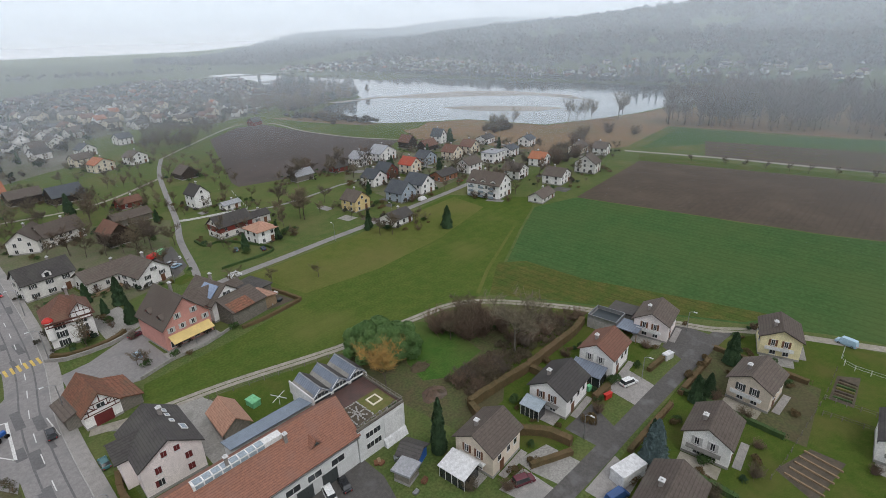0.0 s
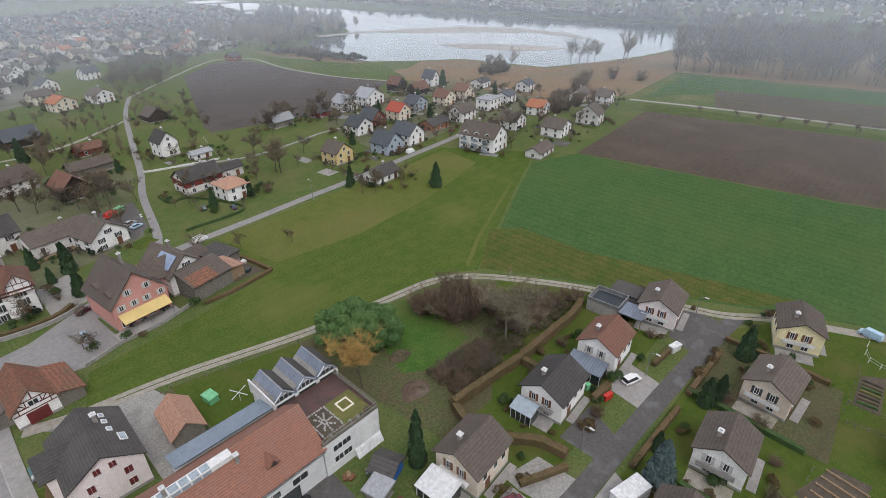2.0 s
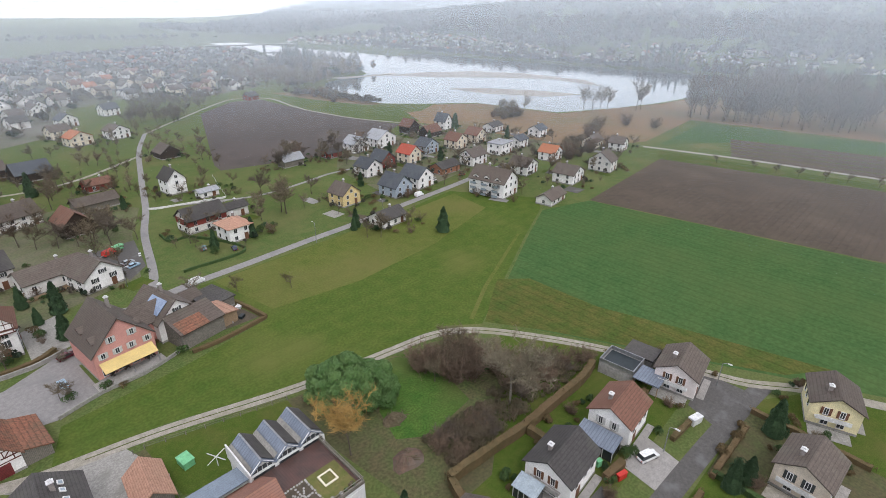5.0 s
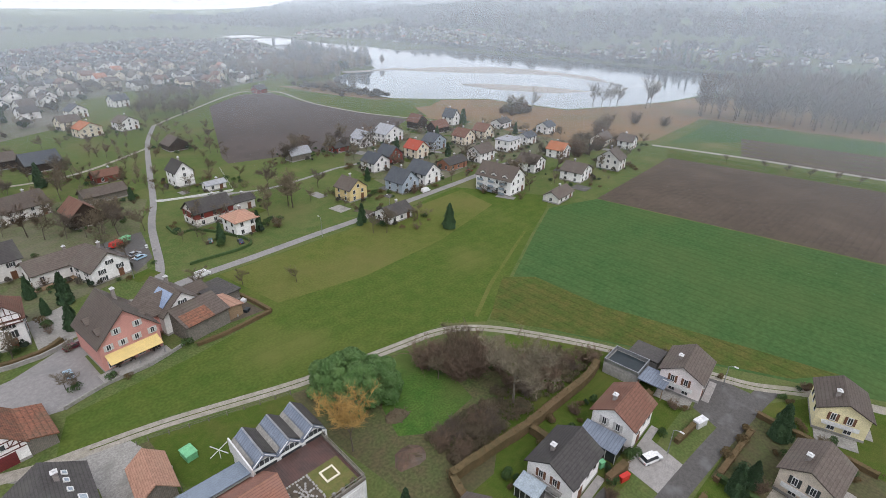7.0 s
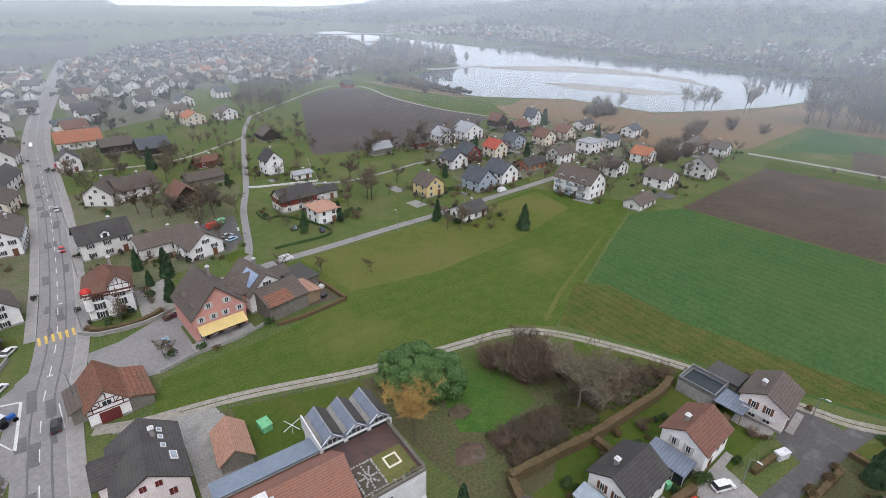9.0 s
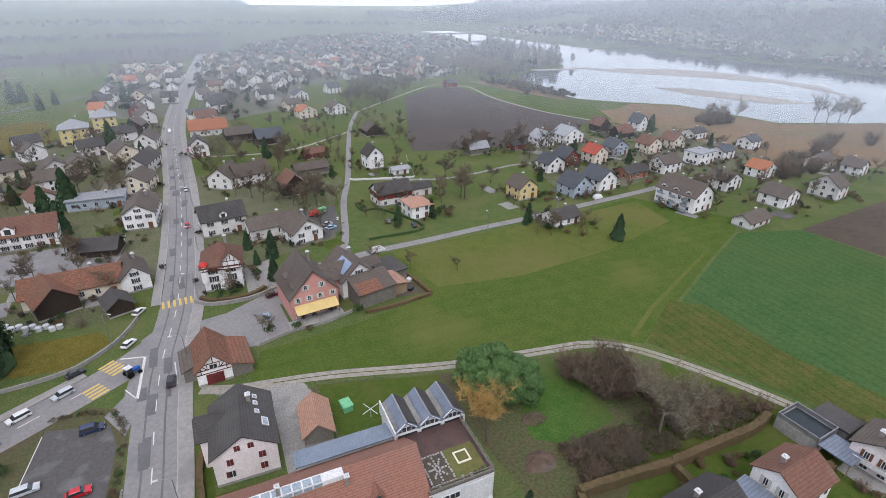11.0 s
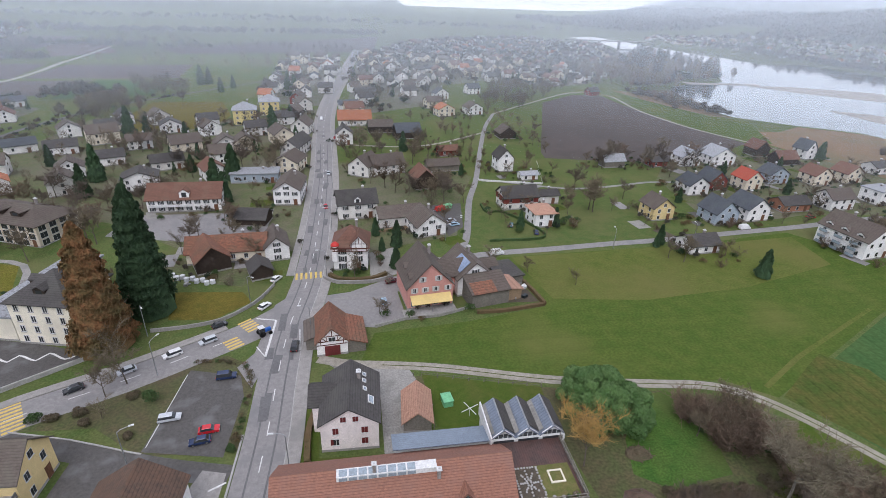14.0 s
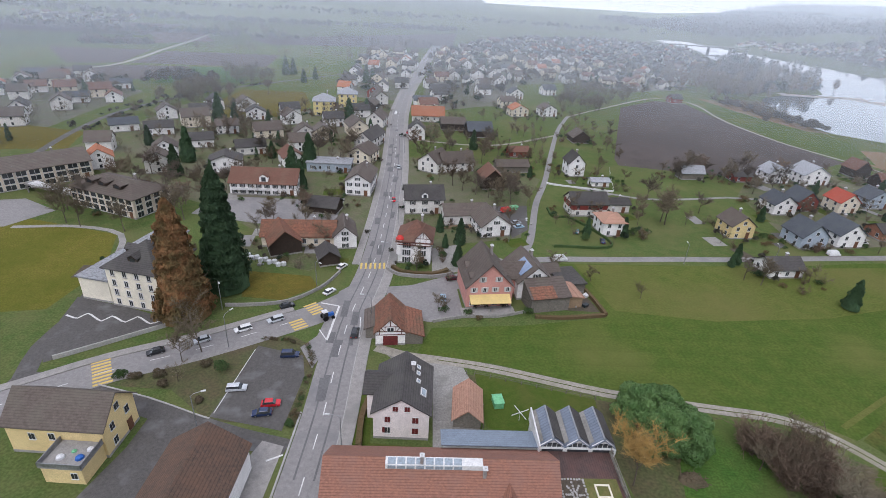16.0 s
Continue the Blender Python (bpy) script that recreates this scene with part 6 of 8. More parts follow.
house(-92.2, 236.3, 20, 9.5, 7.7, "x", 3.9, 6.0, "white", "brown")
house(-88.2, 265.3, 20, 9.5, 7.7, "y", 3.9, 6.5, "white", "dark")
house(-116.9, 268.0, 20, 10.3, 7.7, "x", 3.4, 5.6, "cream", "dark")
house(-55.9, 230.9, 20, 9.5, 7.7, "y", 3.9, 6.9, "lightwall", "brown")
house(-48.5, 232.3, 20, 9.5, 7.7, "y", 3.9, 6.9, "cream", "brown")
house(-48.0, 258.9, 20, 9.5, 7.7, "x", 4.3, 6.9, "white", "dark")
house(-25.8, 224.8, 75, 17.2, 7.7, "x", 4.7, 7.7, "lightwall", "dark")
house(-26.0, 201.8, 75, 11.2, 9.5, "x", 4.3, 6.9, "cream", "brown")
house(-37.0, 189.1, 0, 16.3, 7.7, "f", 3.4, 3.8, "bluegrey", "lightgrey")
house(-26.3, 263.5, 80, 11.2, 8.6, "x", 4.3, 7.7, "lightwall", "brown")
house(-33.5, 297.9, 80, 10.3, 7.7, "x", 4.3, 7.3, "darkwood", "brown")
house(-35.0, 339.5, 80, 10.3, 7.7, "x", 4.3, 7.3, "redwood", "brown")
house(2.7, 195.0, 60, 10.3, 8.6, "x", 4.3, 7.7, "lightwall", "brown")
house(11.0, 196.2, 20, 12.9, 7.7, "x", 3.9, 7.3, "lightwall", "brown")
house(6.9, 366.0, 10, 13.8, 7.7, "x", 3.4, 6.0, "greywood", "dark")
house(12.2, 264.1, 5, 12.0, 7.7, "x", 3.4, 6.0, "darkwood", "brown")
house(52.0, 304.2, 15, 10.3, 8.6, "y", 4.3, 6.9, "cream", "orange")
house(48.4, 327.9, 15, 9.5, 7.7, "x", 4.3, 6.9, "cream", "brown")
house(58.2, 359.1, 15, 9.5, 7.7, "y", 4.3, 7.3, "white", "slate")
house(70.1, 308.3, 15, 9.5, 8.6, "y", 4.3, 6.9, "white", "brown")
house(85.6, 381.9, 15, 9.5, 8.6, "x", 4.3, 7.3, "white", "slate")
house(52.4, 411.3, 15, 8.6, 7.7, "y", 4.3, 6.9, "white", "brown")
house(75.6, 453.6, 15, 8.6, 7.7, "x", 4.3, 6.9, "white", "brown")
house(44.5, 475.6, 15, 8.6, 7.7, "y", 4.3, 6.9, "white", "brown")
house(177.4, 376.4, 15, 8.6, 6.9, "x", 3.4, 6.0, "redwood", "dark")
house(-31.7, 149.0, -10, 9.5, 6.9, "x", 2.4, 4.5, "darkwood", "dark")

flats = [o for o in bpy.data.objects if o.name.split(".")[0] == "house" and (o.location.x - 142.6) ** 2 + (o.location.y - 114.9) ** 2 < 4][0]
tagged(flats, "white three-storey flats with brown roof and glazed balconies")
for k in range(3):
    for z in (0.4, 2.2, 4.0):
        b = part("balcony", boxes((-6.4, -5.6 + k * 4.6, z, -5.2, -3.2 + k * 4.6, z + 0.15)), "plinth", flats)
        part("balcony_front", boxes((-6.45, -5.6 + k * 4.6, z + 0.15, -6.38, -3.2 + k * 4.6, z + 0.95)), "glass_sky", b, "pale blue glass balcony front")
    dormer(flats, pose(-4.6, -4.4 + k * 4.6, 5.4, 0, 0, -90), 2.4, 2.0, 2.6, "white", "roof_brown")
random.seed(44)
under = [(bush(310 + k, 1.3, 1.2, m, 220, 0.26)[0]) for k, m in enumerate(("bramble", "bramble", "hedge_green"))]
clumps = []
for i in range(330):
    f = random.random()
    if i % 3 == 0:
        x, y, k = 41 + 16 * f, 37.6 + random.uniform(0, 6.6), random.uniform(0.5, 1.05)
    elif i % 3 == 1:
        x, y, k = 57 + 17 * f, 36.6 + random.uniform(0, 9) * (1 - f * 0.5), random.uniform(0.4, 0.95)
    else:
        x, y, k = 54 + 12 * f + random.uniform(-1, 1), 56 - 6 * f + random.uniform(-4, 5), random.uniform(0.4, 0.8)
    clumps.append((under[i % 3], spot(x, y, k)))
joined("undergrowth", clumps, "brown and green bramble undergrowth beneath thickets", "undergrowth")
for i in range(26):
    x, y = random.uniform(31, 39), random.uniform(97.5, 113)
    s = random.uniform(0.3, 0.9)
    tagged(part("scrap_item", boxes((-s, -s * random.uniform(0.4, 1), 0, s, s * 0.7, s * random.uniform(0.5, 1.2)), (-s * 0.5, -s * 0.3, 0, s * 1.3, s * 0.2, s * 0.4)), random.choice(("shutter_dark", "wood", "plastic_white", "steel", "carlight", "tarpaulin", "plinth", "shutter_red")), m=pose(x, y, 0.03, 0, 0, random.uniform(0, 90))), "piece of scrap stored in a farm yard", "scrap", "scrap pieces")
sheet("scrap_yard", [(30.5, 96.5), (40.2, 96.2), (38.6, 104), (36.2, 115), (29, 112)], 0.04, "soil", "dark muddy scrap yard", "yard")
for i in range(22):
    x, y = random.choice(((random.uniform(-46, -38), random.uniform(112, 119)), (random.uniform(19, 24.5), random.uniform(30, 39.5)), (random.uniform(28, 33), random.uniform(142, 158))))
    s = random.uniform(0.25, 0.6)
    tagged(part("yard_item", boxes((-s, -s * 0.6, 0, s, s * 0.6, s * random.uniform(0.5, 1.1)), (-s * 0.8, -s * 0.8, 0, s * 0.5, -s * 0.6, s * 0.5)), random.choice(("wood", "plastic_white", "steel", "plinth", "shutter_brown")), m=pose(x, y, 0.04, 0, 0, random.uniform(0, 90))), "small item stored outside in a yard", "clutter", "yard clutter")

# ---- hedges, walls, fences ----
hedge([(38.6, 36.4), (46.5, 35.7), (54.4, 34.9), (63, 34.8), (71, 34.7), (76.5, 35.6)], 1.3, 1.9, "hedge", "long brown clipped beech garden hedge")
hedge([(38.6, 36.0), (37.6, 33.4), (36.8, 30)], 1.2, 1.7, "hedge", "brown clipped beech hedge between gardens")
hedge([(54.4, 34.2), (54.5, 32), (54.4, 29.8)], 1.2, 1.6, "hedge", "brownish clipped hedge between gardens")
hedge([(36.8, 28.6), (41.5, 23.2), (42.6, 18.4)], 1.3, 1.5, "hedge", "brown beech hedge between gardens")
hedge([(54.5, 20.8), (58.8, 20.4)], 1.2, 1.5, "hedge", "brown beech hedge by a drive")
hedge([(70.8, 26), (76.4, 25)], 1.2, 1.4, "hedge", "brown beech hedge between gardens")

hedge([(-8.6, 66.6), (-9.4, 62), (-9.2, 56)], 1.0, 1.1, "hedge", "bare brown hedge beside a house")
verge = []
random.seed(19)
for a, b in zip(((-33.4, 82.2), (-27, 82.4), (-22, 80.4), (-20.2, 75), (-20.2, 66)), ((-27, 82.4), (-22, 80.4), (-20.2, 75), (-20.2, 66), (-20.6, 60))):
    for k in range(9):
        f = random.random()
        verge.append((bush(330 + k % 4, 0.9, 0.8, ("bramble", "hedge", "hedge_green", "bramble")[k % 4], 90, 0.24)[0], spot(a[0] + (b[0] - a[0]) * f + random.uniform(-0.4, 0.4), a[1] + (b[1] - a[1]) * f, random.uniform(0.35, 0.9))))
joined("verge_shrubs", verge, "low brown and green winter shrubs along the car park edge", "shrubs")
hedge([(41, 94.6), (31, 93), (24.8, 93)], 0.8, 0.8, "hedge", "low brown hedge along the meadow")
hedge([(41, 94.6), (39.6, 103), (36.4, 114)], 0.8, 1.0, "hedge", "low brown hedge by the scrapyard")
hedge([(40.5, 158), (41, 151), (47, 149.5), (54, 131), (36.6, 129)], 0.5, 0.8, "hedge_green", "low green hedge round a lawn")
for pts, h0, mt, lb in (([(-42.6, 93.4), (-36, 94), (-29.8, 95.8), (-25.4, 100), (-22.8, 104), (-20.6, 110)], 0.8, "plinth", "low grey garden wall along the side road"),
                        ([(-66.5, 74.4), (-64.2, 75.9), (-57.5, 80.8), (-50.4, 86.1)], 0.9, "kerb", "grey metal guard rail along the playground"), ([(2.2, 90), (9, 92.2), (16, 92.6), (23, 95)], 0.7, "gravel", "low stone wall at the meadow edge"), ([(45.6, 184), (47.5, 182.4), (58, 180), (69.2, 177.6)], 0.6, "frame_white", "low white garden wall")):
    tagged(ribbon("garden_wall", pts, 0.3, h0, mt, 0, h0), lb, "wall", "", "structure")


def post_fence(pts, h0, label, material="wood", every=2.4):
    ob = thing("fence", Matrix(), label, "fence")
    L = glide(pts, every)
    for a in L:
        part("post", cached(("post", h0, material), lambda: mesh_of("post", *boxes((-0.06, -0.06, 0, 0.06, 0.06, h0)), material)), parent=ob, m=pose(a.x, a.y, 0))
    for z in (h0 * 0.5, h0 * 0.92):
        part("rail", ([(p.x + o, p.y, z + q) for p in L for o, q in ((0, 0), (0, 0.08))], [(2 * i, 2 * i + 2, 2 * i + 3, 2 * i + 1) for i in range(len(L) - 1)]), material, ob)


post_fence([(103, -9), (95, -9.8), (94, -17), (93, -30)], 1.2, "pale timber fence round a lawn", "frame_white")
post_fence([(69.6, 178.2), (73, 192), (76.6, 206)], 0.9, "thin white garden fence", "frame_white", 3.5)
post_fence([(92, -9.0), (81.1, -8.8), (71, -8), (61.2, -7.3), (55.5, -6.5)], 1.0, "dark weathered garden fence", "greywood")
post_fence([(81.1, -9), (81.1, -12), (81.2, -16)], 1.0, "dark weathered garden fence", "greywood")
post_fence([(76.1, -9.4), (76.4, -12), (76.8, -18)], 1.0, "dark weathered garden fence", "greywood")
for k in range(7):
    tagged(part("garden_bed", boxes((-0.25, -1.4, 0, 0.25, 1.4, 0.14 + 0.01 * k), (-0.16, -1.3, 0.14 + 0.01 * k, 0.16, 1.3, 0.3)), ("hedge_green", "bramble", "soil", "moss_roof")[k % 4], m=pose(82.8 + k * 1.05, -11.2, 0.03, 0, 0, 3 - k)), "low raised strip of winter vegetables", "garden bed", "vegetable strips")
post_fence([(8.4, 73.6), (9.6, 66), (10.4, 60.6)], 1.0, "thin wire fence with posts by the lawn", "greywood")
post_fence([(31, 68), (21, 70.6), (10, 73.6)], 0.9, "thin wire fence with posts along the track", "greywood")

random.seed(13)
for x, y, r in ((32.4, 27.2, -86), (50.7, 25.9, -86), (65.8, 25, -86), (83.9, 22.4, -82), (93.2, 1.2, -74), (74.4, 0.6, -94), (56.6, 2.2, -86), (40.2, 2.2, -86), (73.5, -20, -86)):
    tagged(part("patio", boxes((-3.2, -6.6, 0.02, 2.6, -3.9, 0.09)), random.choice(("pavement", "gravel", "concrete_track")), m=pose(x, y, 0, 0, 0, r)), "grey slab patio beside the house", "patio", "", "structure")
    tagged(part("garden_path", boxes((3.7, -2.6, 0.02, 4.9, 3.8, 0.08)), "pavement", m=pose(x, y, 0, 0, 0, r)), "pale slab path along the house", "path", "", "structure")
    for k in range(9):
        a = random.uniform(0, 6.28)
        px, py = x + random.uniform(6.0, 8.5) * math.cos(a), y + random.uniform(5.4, 7.6) * math.sin(a)
        if not 11.4 < py < 17.4 and py < 33:
            put_tree(bush(300 + k, 1.1, 1.3, random.choice(("hedge", "hedge_green", "hedge", "needle")), 420, 0.22), px, py, random.uniform(0.45, 1.0), "small winter shrub in a garden", 0, ("foliage",), "shrub", "shrub", "garden shrubs")
    for k in range(2):
        a = random.uniform(0, 6.28)
        px, py = x + 7.6 * math.cos(a), y + 7.2 * math.sin(a)
        if not 11.4 < py < 17.4 and py < 32:
            put_tree(thicket(k, 2.6, 3.2, ("twig", "twig_red")[k], 34), px, py, random.uniform(0.35, 0.6), "small bare winter bush in a garden", None, ("brushwood",), "shrub", "shrub", "garden shrubs")
for pts, m in (([(66, 10.2), (73, 10), (80, 9.8)], "hedge"), ([(47, 10.8), (56, 10.5), (62, 10.2)], "hedge"), ([(69, 17.2), (76, 16.6)], "hedge"), ([(34.4, 20.6), (41, 17.4)], "hedge"), ([(66.8, 10.4), (66.4, 3), (65.8, -6)], "hedge_green"), ([(84.8, 10.4), (84.6, 4), (84, -6)], "hedge"), ([(48.8, 5), (48.4, -4)], "hedge_green"), ([(88, 20.6), (86.4, 27.6), (82, 36)], "hedge")):
    hedge(pts, 0.9, 1.0, m, "low clipped garden hedge by the residential road")
sheet("rough_lawn", [(66.5, 11), (84.5, 11), (84, -8), (66, -9)], 0.02, "scrub", "rough winter lawn between houses", "lawn")

# ---- cars ----
for a in ((-21.5, 100.3, 55, "carwhite", "car", "driving on the side road"), (-29.5, 93.9, 32, "carblack", "car", "driving on the side road"), (-30.5, 88.6, 213, "silver", "estate", "waiting at the junction"),
          (-36.0, 85.0, 212, "carwhite", "estate", "waiting on the side road"), (-42.5, 81.0, 212, "silver", "car", "waiting on the side road"), (-49.5, 77.0, 212, "carblack", "car", "driving on the side road"),
          (-13.6, 84.9, 88, "carblack", "suv", "driving on the main road"), (-31.6, 68.0, 8, "silver", "estate", "in the car park"), (-24.8, 64.6, 8, "carred", "car", "in the car park"), (-25.6, 62.4, 190, "carnavy", "car", "in the car park"),
          (-24.8, 77.4, 5, "carnavy", "suv", "in the car park"), (-20.5, 112.4, 60, "carwhite", "car", "parked by a wall"), (4.6, 99.3, 95, "carlight", "car", "in the inn yard"), (21.9, 104.0, 100, "carwhite", "van", "beside the inn"),
          (7.0, 108.5, 15, "carmaroon", "car", "beside the inn"), (-9.4, 70.6, 90, "carteal", "car", "beside a house"), (-10.8, 159.2, 275, "carred", "car", "on the main road"), (-11.2, 194.4, 268, "silver", "car", "on the main road"),
          (63.0, 18.4, -20, "carwhite", "suv", "on a concrete drive"), (31.4, 19.8, -25, "carmaroon", "suv", "on a drive"), (37.6, 8.4, -15, "carblue", "van", "on a drive"), (11.0, 39.4, 75, "carwhite", "suv", "in the workshop yard"), (13.4, 38.8, 75, "carblack", "car", "in the workshop yard"),
          (28.5, 141.5, 20, "carlight", "car", "parked by the lane"), (28.0, 144.5, 20, "silver", "car", "parked by the lane"), (36.6, 121, 10, "carwhite", "van", "parked by the barn"), (37.6, 114.5, 100, "carlight", "car", "parked by scrap sheds"),
          (46.0, 139.5, 70, "carteal", "car", "before a house"), (52.0, 133.5, 80, "carnavy", "car", "before a house"), (120, 131, 5, "carwhite", "van", "by the settlement road"),
          (-18.6, 292, 268, "carwhite", "van", "on the main road"), (-10.2, 250, 268, "carred", "car", "on the main road"), (103.6, -9.0, 75, "carlight", "van", "on the farm track"), (136, 140, 15, "carwhite", "car", "on a settlement drive"), (150, 137.5, 5, "carred", "car", "on a settlement drive")):
    car(*a)
for i in range(9):
    car(-72 + i * 2.6, 167 - i * 1.1 + 12, 70, random.choice(("silver", "carwhite", "carnavy", "carblack", "carlight")), "car", "in the school car park")

# tractor at the junction
h = thing("tractor", pose(-20.2, 90.0, 0.05, 0, 0, 35) @ Matrix.Scale(0.76, 4), "blue farm tractor with white cab waiting at the junction", "tractor")
part("hood", boxes((0.2, -0.4, 0.8, 2.0, 0.4, 1.6)), "plastic_blue", h)
part("cab", prism([(-1.2, 1.0), (0.2, 1.0), (0.1, 2.5), (-1.1, 2.5)], -0.7, 0.7), "glass", h)
part("cab_roof", boxes((-1.3, -0.8, 2.5, 0.25, 0.8, 2.65)), "plastic_white", h)
for x, r in ((-0.7, 0.8), (1.5, 0.5)):
    for s in (-1, 1):
        part("wheel", tube([(x, s * 0.95 - 0.2, r), (x, s * 0.95 + 0.2, r)], [r, r], 14), "tyre", h)


# ---- street lamps ----
def lamp(x, y, rot, hgt=7.5, arm=1.6):
    ob = thing("street_lamp", pose(x, y, 0, 0, 0, rot), "slim grey street lamp with a bent arm", "street lamp", "street lamps")
    part("pole", cached(("pole", hgt), lambda: mesh_of("pole", *tube([(0, 0, 0), (0, 0, hgt * 0.95), (arm * 0.3, 0, hgt)], [0.09, 0.06, 0.05], 7), "steel")), parent=ob)
    part("arm", cached(("arm", arm, hgt), lambda: mesh_of("arm", *tube([(arm * 0.28, 0, hgt), (arm, 0, hgt + 0.15)], [0.05, 0.04], 6), "steel")), parent=ob)
    part("head", cached(("head", arm, hgt), lambda: mesh_of("head", *boxes((arm - 0.1, -0.12, hgt + 0.1, arm + 0.6, 0.12, hgt + 0.24)), "plastic_white")), parent=ob)


for a in ((-11.6, 55.2, 180), (-24.6, 101.6, -40), (-42.7, 92.0, -60), (-10.6, 88, 180), (-8.6, 112.4, 180), (-8.2, 140, 180), (-9, 175, 180), (-10, 215, 180), (-37, 79.5, 60), (-34.4, 58.6, 20), (66, 17.2, -90, 5, 0.9), (45, 17.6, -90, 5, 0.9), (88, 17, -90, 5, 0.9), (24, 131, 0, 5, 0.8), (71, 121.6, 90, 6, 0.9), (97, 123, 90, 6, 0.9)):
    lamp(*a)

# ---- small garden things ----
h = thing("green_trampoline_box", pose(13.4, 66.2, 0, 0, 0, 8), "small green plastic garden shelter on the lawn", "garden box")
part("body", prism([(-0.8, 0), (0.8, 0), (0.8, 0.9), (0.6, 1.2), (-0.6, 1.2), (-0.8, 0.9)], -1.1, 1.1), "plastic_green", h)
part("lid", boxes((-0.9, -1.2, 1.2, 0.9, 1.2, 1.28)), "plastic_green", h)
h = thing("clothes_airer", pose(16.6, 62.6, 0), "white rotary clothes airer on the lawn", "clothes airer")
part("pole", tube([(0, 0, 0), (0, 0, 1.9)], [0.05, 0.04], 6), "plastic_white", h)
for k in range(4):
    part("arm", boxes((0, -0.05, 1.75, 1.7, 0.05, 1.85)), "plastic_white", h, m=pose(0, 0, 0, 0, 0, 25 + 90 * k))
house(23.6, 35.0, 20, 3.4, 3.0, "y", 2.2, 3.0, "bluegrey", "dark", windows=False, stack=False, label="small shed covered in blue sheeting", name="shed")
tagged(part("blue_sheet", boxes((-1.72, -1.56, 0.1, 1.72, -1.51, 2.1)), "plastic_blue", m=pose(23.6, 35.0, 0, 0, 0, 20)), "bright blue sheet on a shed wall", "sheet")
house(20.6, 33.2, 15, 2.6, 2.6, "f", 2.0, 2.1, "greywood", "lightgrey", windows=False, stack=False, label="small shelter with pale corrugated roof", name="shed")
for x, y, mt, s, lb in ((56.7, 19.4, "plastic_red", (1.6, 0.6, 1.1), "bright red grit box beside a drive"), (56.4, 22.9, "plastic_green", (0.8, 0.6, 1.2), "green waste bins by the house"), (75.6, 16.2, "plastic_white", (2.2, 1.1, 1.3), "white covered trailer on a forecourt"), (42.4, 9.0, "plastic_white", (5.0, 2.4, 2.2), "white flat garage roof by the road")):
    t = thing("bin" if "bin" in lb else "box", pose(x, y, 0.04, 0, 0, -15), lb, "box")
    part("body", boxes((-s[0] / 2, -s[1] / 2, 0, s[0] / 2, s[1] / 2, s[2] * 0.85)), mt, t)
    part("lid", boxes((-s[0] / 2 - 0.05, -s[1] / 2 - 0.05, s[2] * 0.86, s[0] / 2 + 0.05, s[1] / 2 + 0.05, s[2])), mt, t)
# red farm machine and timber by the lane
h = thing("farm_machine", pose(26.4, 153.5, 0, 0, 0, 25), "red and green farm machine parked on asphalt", "farm machine")
part("drawbar", boxes((-3.6, -0.1, 0.6, -2.0, 0.1, 0.8)), "steel", h)
part("body", prism([(-2.2, 0.6), (1.2, 0.6), (0.8, 1.8), (-1.8, 1.6)], -0.9, 0.9), "plastic_red", h)
part("hopper", prism([(1.3, 0.7), (3.4, 0.7), (3.8, 1.9), (1.1, 1.9)], -0.8, 0.8), "plastic_green", h)
for s in (-1, 1):
    part("wheel", tube([(0, s * 1.0 - 0.15, 0.55), (0, s * 1.0 + 0.15, 0.55)], [0.55, 0.55], 12), "tyre", h)
sheet("machine_yard", [(20, 158), (34, 160), (31, 140), (25.5, 134), (24, 146)], 0.04, "asphalt_dark", "dark asphalt yard beside the lane", "yard")
for i in range(7):
    tagged(part("sawn_beam", boxes((-3.5, -0.25, 0, 3.5, 0.25, 0.4)), "wood", m=pose(5.5 + i * 1.5, 138.5 + i * 0.35 + (i % 3) * 0.5, 0, 0, 0, 10 + i * 3)), "long pale sawn timber beam lying on the ground", "timber", "sawn beams")

# heaps in the scrub
def heap(name, x, y, r, hgt, material, label, sticks, stick_material):
    rnd = random.Random(int(x * 7))
    ob = thing(name, pose(x, y, 0), label, "heap")
    vs, fs = [(0, 0, hgt)], []
    for k, (f, z) in enumerate(((0.35, 0.82), (0.7, 0.4), (1.0, -0.02))):
        for i in range(12):
            a = i * math.pi / 6
            q = r * f * rnd.uniform(0.8, 1.15)
            vs.append((math.cos(a) * q, math.sin(a) * q * 0.75, hgt * z * rnd.uniform(0.8, 1.15) if z > 0 else 0.0))
            b, c = 1 + 12 * k + i, 1 + 12 * k + (i + 1) % 12
            fs.append((0, b, c) if k == 0 else (b - 12, b, c, c - 12))
    part("mound", (vs, fs), material, ob)
    for i in range(sticks):
        a, q = rnd.uniform(0, 6.28), r * rnd.uniform(0.1, 0.8)
        L = rnd.uniform(0.5, 1.3)
        part("stick", tube([(-L, 0, 0), (0, 0.1, 0.08), (L, 0, 0)], [0.07, 0.06, 0.03], 5), stick_material, ob, m=pose(math.cos(a) * q, math.sin(a) * q * 0.75, hgt * (1.05 - q / r * 0.85), rnd.uniform(-15, 15), rnd.uniform(-25, 25), rnd.uniform(0, 180)))


heap("brush_pile", 40.9, 51.4, 2.3, 1.0, "bramble", "pile of cut brown branches on grass", 34, "bramble")
heap("rubble_heap", 37.2, 43.6, 2.9, 1.2, "heap", "reddish-brown heap of earth and rubble", 9, "bramble")

